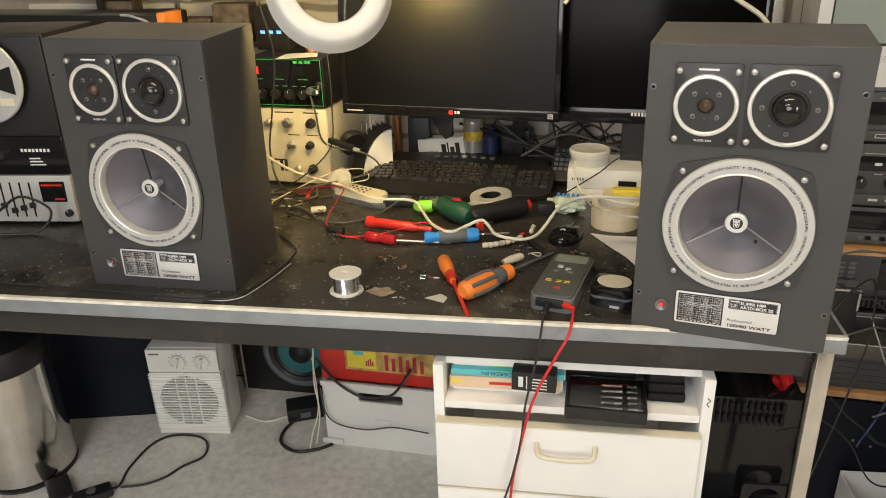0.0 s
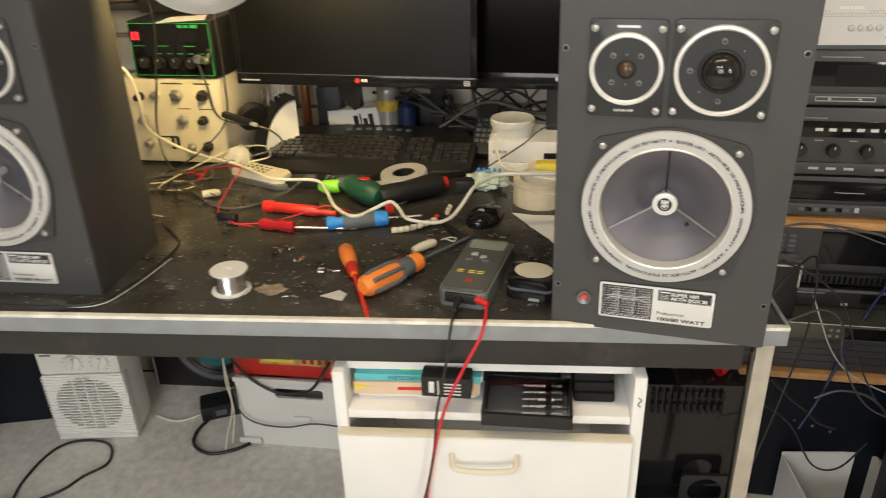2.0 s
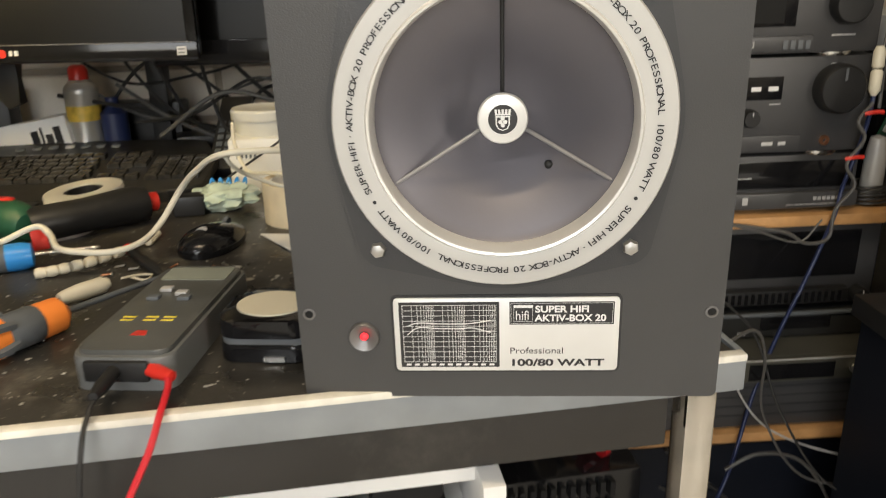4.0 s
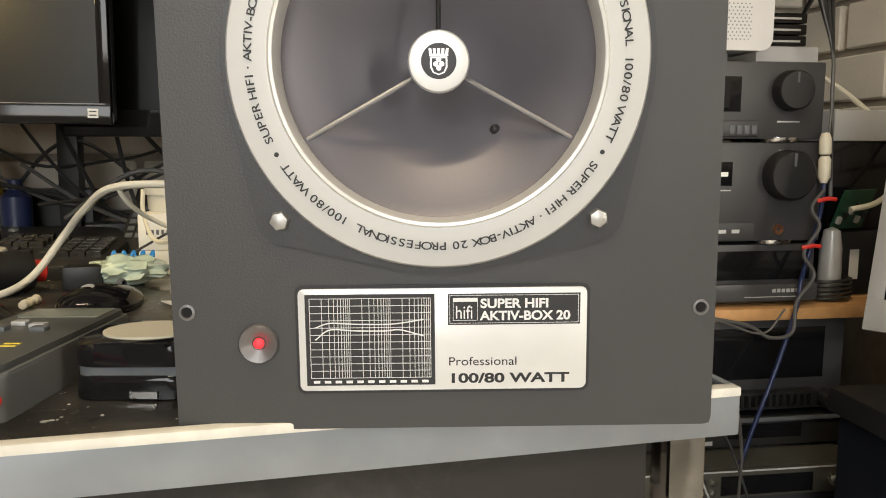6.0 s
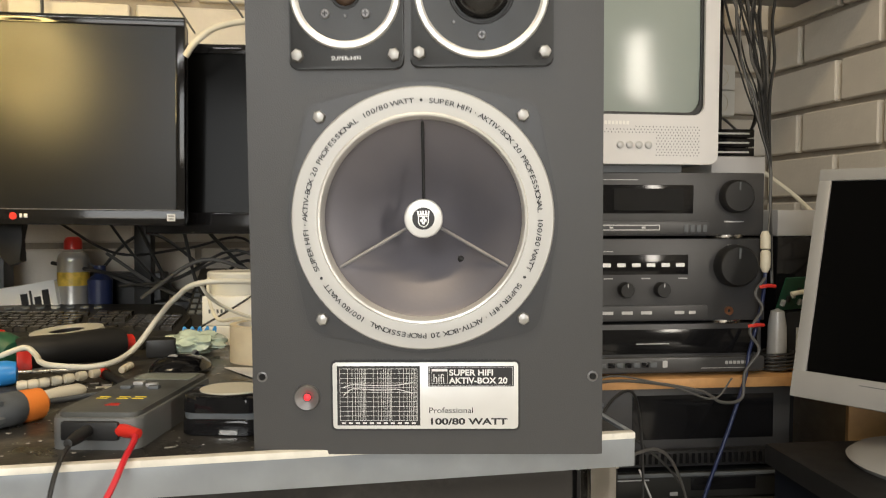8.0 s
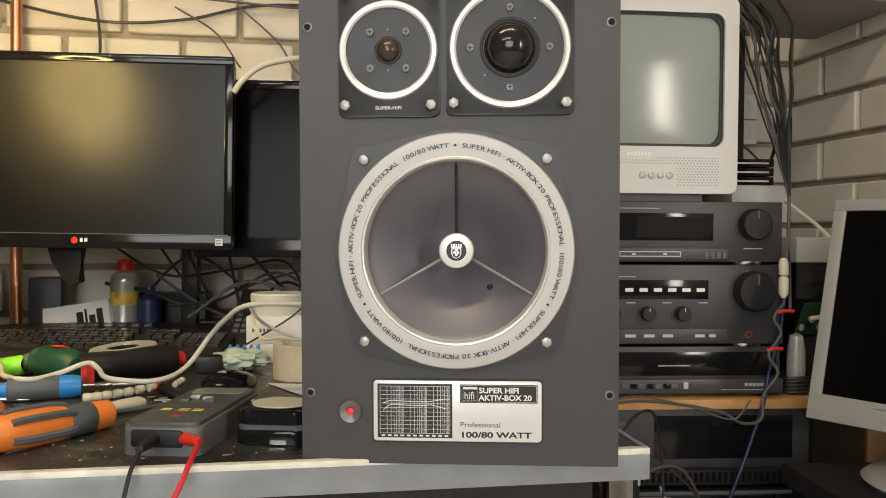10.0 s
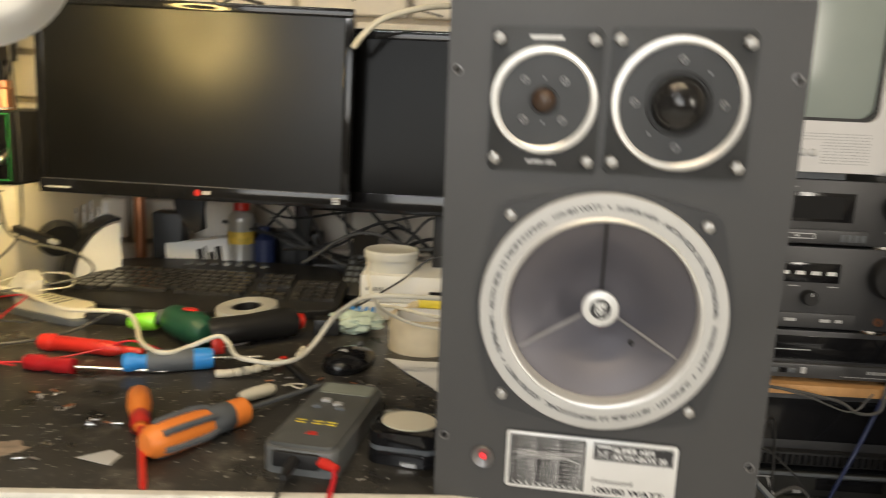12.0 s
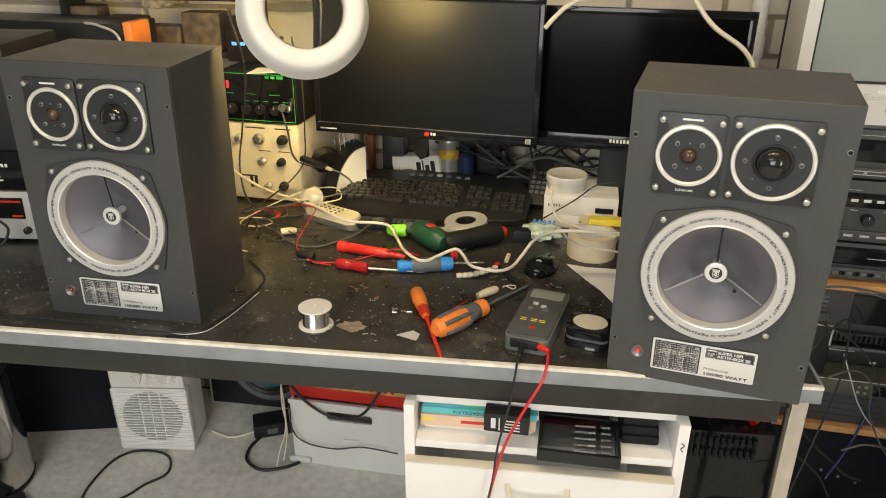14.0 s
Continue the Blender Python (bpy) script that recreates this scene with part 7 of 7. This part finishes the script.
bars(fh, [(-0.095, -0.065, 0.279, 0.284)], GREYRUB, 0.002, "maker_marking")
part("dark_grille", slab(bmesh.new(), [(x, y + 0.118) for x, y in disc_outline(0.086, 40)], -0.0119, -0.0060, FRONT), DARK, fh)
for i in range(22):
    z = 0.018 + i * 0.0091
    c = max(0.0, 0.086 ** 2 - (z + 0.0024 - 0.118) ** 2) ** 0.5
    part("louvre", B(-0.105, 0.105, 0.000, 0.0125, z, z + 0.0036, 0.0012), WHITEPLASTIC, fh)
    part("side_louvre", B(0.1045, 0.1095, -0.001, 0.034, z, z + 0.0036, 0.0012), WHITEPLASTIC, fh)
    part("side_louvre", B(-0.1095, -0.1045, -0.001, 0.034, z, z + 0.0036, 0.0012), WHITEPLASTIC, fh)
    if c < 0.10:
        part("louvre_filler", B(-0.105, -c - 0.001, 0.002, 0.0122, z + 0.0038, z + 0.0090), WHITEPLASTIC, fh)
        part("louvre_filler", B(c + 0.001, 0.105, 0.002, 0.0122, z + 0.0038, z + 0.0090), WHITEPLASTIC, fh)
for x in (-0.03, 0.0, 0.03):
    part("rib", B(x - 0.0015, x + 0.0015, 0.0012, 0.0062, 0.02, 0.215), WHITEPLASTIC, fh)
part("plinth", B(-0.107, 0.107, -0.001, 0.0118, 0.006, 0.0176, 0.002), WHITEPLASTIC, fh)
for x in (-0.085, 0.085):
    part("foot", B(x - 0.015, x + 0.015, 0.014, 0.125, 0, 0.0115, 0.003), WHITEPLASTIC, fh)

# dark panel, boxed loudspeaker, crate, bin
solo("navy_board", B(-0.50, 0.46, 0, 0.03, 0, 0.70, 0.003), NAVY, "dark navy board leaning under the bench", "board", pose(-1.62, 1.565, 0, 0, 0, 17.5))
ul = thing("open_loudspeaker", "black loudspeaker with a teal cone on the floor", "loudspeaker", pose(-0.915, 1.868, 0, 0, 0, 4))
part("cabinet", B(-0.17, 0.17, 0, 0.16, 0, 0.42, 0.004), BLACK, ul)
part("frame_ring", L([(0.120, 0.0), (0.120, 0.006), (0.112, 0.009), (0.104, 0.006), (0.100, 0.001)], 56, FRONT), GREYRUB, ul, m=pose(0.03, 0, 0.150))
part("surround", L([(0.104, 0.002), (0.096, 0.009), (0.086, 0.004), (0.078, 0.008), (0.070, 0.003)], 56, FRONT), BLACK, ul, m=pose(0.03, 0, 0.150))
part("cone", L([(0.071, 0.0035), (0.055, 0.0022), (0.036, 0.0012)], 48, FRONT), TEAL, ul, "shiny teal cone", pose(0.03, 0, 0.150))
part("dust_cap", L([(0.0365, 0.0014), (0.030, 0.0022), (0.018, 0.010), (0, 0.013)], 40, FRONT), BLACK, ul, m=pose(0.03, 0, 0.150))
part("edge_trim", B(-0.170, -0.165, -0.003, -0.0002, 0.0, 0.42), SILVERPL, ul)
ct = thing("folding_crate", "light grey plastic folding crate on the floor", "crate", pose(-0.712, 1.648, 0, 0, 0, 2.0))
part("front_wall", holed(bmesh.new(), [(0, 0), (0.36, 0), (0.36, 0.218), (0, 0.218)], [round_rect(0.105, 0.235, 0.160, 0.190, 0.008)], -0.008, 0.0, FRONT), WHITEPLASTIC, ct)
for q in ((0, 0.008, 0.0085, 0.28, 0, 0.218), (0.352, 0.36, 0.0085, 0.28, 0, 0.218), (0.0085, 0.3515, 0.272, 0.28, 0, 0.218), (0.0085, 0.3515, 0.0085, 0.2715, 0, 0.006)):
    part("wall", B(*q), WHITEPLASTIC, ct)
part("rim", B(-0.004, 0.364, -0.004, -0.0002, 0.205, 0.220, 0.002), WHITEPLASTIC, ct)
part("latch", B(0.150, 0.195, -0.006, -0.0002, 0.085, 0.105, 0.003), PAPER, ct)
part("foot_bar", B(-0.012, 0.05, -0.010, -0.0002, 0.006, 0.024, 0.003), WHITEPLASTIC, ct)
rd = thing("red_package", "red and yellow printed package on the crate", "package", pose(-0.715, 1.660, 0.2205, 0, 0, 2))
part("carton", B(0, 0.34, 0, 0.22, 0, 0.115, 0.004), RED, rd)
part("front_print", B(0.075, 0.33, -0.0012, -0.0002, 0.038, 0.108), mat("yellow_brown_print", (0.55, 0.36, 0.10), 0.5, var=0.6, scale=22, bump=0.0), rd)
bars(rd, [(0.082, 0.165, 0.045, 0.105)], YELLOW, -0.0014, "yellow_panel")
bars(rd, [(0.100, 0.130, 0.088, 0.100)], TEALP, -0.0022, "label")
bars(rd, [(0.135 + 0.006 * i, 0.139 + 0.006 * i, 0.055, 0.070 + 0.004 * (i % 3)) for i in range(4)] + [(0.19 + 0.02 * i, 0.20 + 0.02 * i, 0.045, 0.095 - 0.01 * (i % 2)) for i in range(6)], REDCLEAR, -0.0022, "marking")
cable("black lead draped over the crate", [(-0.72, 1.640, 0.30), (-0.66, 1.638, 0.225), (-0.58, 1.632, 0.19), (-0.50, 1.630, 0.21), (-0.44, 1.632, 0.30)], 0.004, CABLEBLACK)
cable("thin grey lead hanging before the crate", [(-0.712, 1.635, 0.20), (-0.70, 1.63, 0.12), (-0.66, 1.632, 0.085), (-0.58, 1.633, 0.08), (-0.50, 1.633, 0.10), (-0.40, 1.635, 0.095)], 0.0022, CABLEGREY)
cable("pale wires hanging beside the crate", [(-0.722, 1.638, 0.33), (-0.728, 1.632, 0.22), (-0.72, 1.63, 0.12), (-0.735, 1.62, 0.02)], 0.002, CABLEWHITE)
cable("white wires trailing beside the crate", [(-0.727, 1.636, 0.30), (-0.722, 1.63, 0.14), (-0.745, 1.62, 0.05), (-0.75, 1.60, 0.003)], 0.002, CABLEWHITE)
pb = thing("power_adapter", "black power adapter lying on the floor", "adapter", pose(-0.836, 1.765, 0, 0, 0, 28))
part("body", B(-0.055, 0.055, -0.035, 0.035, 0, 0.045, 0.006), BLACK, pb)
part("sticker", B(-0.015, 0.015, -0.0355, -0.0349, 0.012, 0.030), GREYRUB, pb)
cable("thick black lead looping from the adapter", [(-0.845, 1.725, 0.012), (-0.862, 1.665, 0.006), (-0.845, 1.612, 0.006), (-0.79, 1.585, 0.006), (-0.732, 1.606, 0.006), (-0.695, 1.64, 0.006)], 0.0048, CABLEBLACK, seg=9)
cable("white lead running along the floor", [(-1.012, 1.715, 0.004), (-0.94, 1.70, 0.004), (-0.89, 1.735, 0.004), (-0.86, 1.755, 0.01)], 0.003, CABLEWHITE)
cable("black lamp lead looped on the floor", [(-1.222, 1.322, 0.012), (-1.207, 1.350, 0.006), (-1.224, 1.418, 0.005), (-1.223, 1.519, 0.005), (-1.190, 1.573, 0.005), (-1.122, 1.590, 0.005), (-1.068, 1.572, 0.005), (-1.042, 1.512, 0.005), (-1.078, 1.458, 0.005), (-1.100, 1.41, 0.005), (-1.140, 1.370, 0.005), (-1.195, 1.340, 0.010)], 0.0035, CABLEBLACK, seg=8)
sw = thing("foot_switch", "black foot switch on the floor lead", "switch", pose(-1.25, 1.295, 0, 0, 0, 42))
part("body", B(-0.05, 0.05, -0.022, 0.022, 0, 0.026, 0.008), BLACK, sw)
part("button", L([(0.012, 0.025), (0.012, 0.030), (0, 0.032)], 20), GREYRUB, sw)
bn = thing("pedal_bin", "brushed steel pedal bin with black rim", "bin", pose(-1.515, 1.375, 0))
part("body", L([(0, 0.012), (0.118, 0.012), (0.125, 0.02), (0.122, 0.36), (0, 0.36)], 56), mat("polished_bin_steel", (0.60, 0.58, 0.55), 0.13, 1.0, var=0.12, scale=10, bump=0.03), bn)
part("base_ring", L([(0, 0), (0.122, 0), (0.126, 0.012), (0.122, 0.014)], 56), BLACK, bn)
part("rim", L([(0.123, 0.355), (0.127, 0.36), (0.127, 0.40), (0.118, 0.425), (0.06, 0.445), (0, 0.45)], 56), BLACK, bn, "black plastic lid")
part("pedal", B(-0.03, 0.03, -0.20, -0.10, 0.012, 0.020, 0.003), BLACK, bn, m=pose(0.05, 0.02, 0, 0, 0, 48))
# black equipment right of the drawers
PLACE = pose(0.01, 0.04, FZ)
pc = thing("ventilated_unit", "black ventilated unit with rows of slots", "equipment", pose(0.30, 1.40, 0, 0, 0, 6))
part("case", B(-0.085, 0.115, 0.0, 0.32, 0.2005, 0.485, 0.004), BLACKGLOSS, pc)
part("stand", B(-0.095, 0.12, -0.02, 0.32, 0.0, 0.20, 0.004), DARK, pc)
for r in range(2):
    for i in range(11):
        part("fin", B(-0.06 + i * 0.013, -0.053 + i * 0.013, -0.01 + 0.0 * r, 0.02, 0.424 + r * 0.030, 0.446 + r * 0.030, 0.001), DARK, pc)
part("fan_frame", holed(bmesh.new(), round_rect(0, 0.10, 0, 0.085, 0.008), [disc_outline(0.034, 32, 0.05, 0.042)], 0, 0.008, FRONT), BLACK, pc, m=pose(0.01, -0.022, 0.20))
solo("grey_plinth", B(-0.11, 0.12, -0.05, 0.05, 0, 0.14, 0.004), GREYRUB, "low dark grey metal box under the bench", "box", pose(0.30, 1.30, 0, 0, 0, 6))
rg = bmesh.new()
bmesh.ops.create_icosphere(rg, subdivisions=3, radius=1)
for v in rg.verts:
    k = 1 + 0.5 * noise.noise(v.co * 1.8)
    v.co = Vector((v.co.x * 0.022 * k, v.co.y * 0.035 * k, 0.034 + v.co.z * 0.034 * k))
solo("red_bag", rg, REDCLEAR, "crumpled red plastic bag behind the bench leg", "bag", pose(0.372, 1.46, 0.4855))

# ---- bricks ----
PX, PZ = 0.2265, 0.0935
BR = finish(box(bmesh.new(), -0.1065, 0.1065, -0.008, 0.012, -0.0405, 0.0405, 0.003, 1), "brick", BRICK, 30)
HALF = finish(box(bmesh.new(), -0.050, 0.050, -0.008, 0.012, -0.0405, 0.0405, 0.003, 1), "brick", BRICK, 30)
random.seed(9)
for r in range(11):
    z = 0.7395 + r * PZ
    for c in range(12):
        u = CORNERU - 0.118 - c * PX - (PX / 2 if r % 2 else 0)
        o = new("brick", BR)
        o.parent = wall_north
        o.matrix_basis = pose(u, WALLV + 0.002 * random.random(), z, random.uniform(-0.4, 0.4), 0, random.uniform(-0.4, 0.4))
    if r % 2:
        o = new("brick", HALF)
        o.parent = wall_north
        o.matrix_basis = pose(CORNERU - 0.060, WALLV, z)
    for c in range(6):
        v = WALLV - 0.118 - c * PX - (0 if r % 2 else PX / 2)
        o = new("brick", BR)
        o.parent = wall_east
        o.matrix_basis = pose(CORNERU + 0.002 * random.random(), v, z, 0, random.uniform(-0.4, 0.4), -90 + random.uniform(-0.4, 0.4))
    if r % 2 == 0:
        o = new("brick", HALF)
        o.parent = wall_east
        o.matrix_basis = pose(CORNERU, WALLV - 0.060, z, 0, 0, -90)
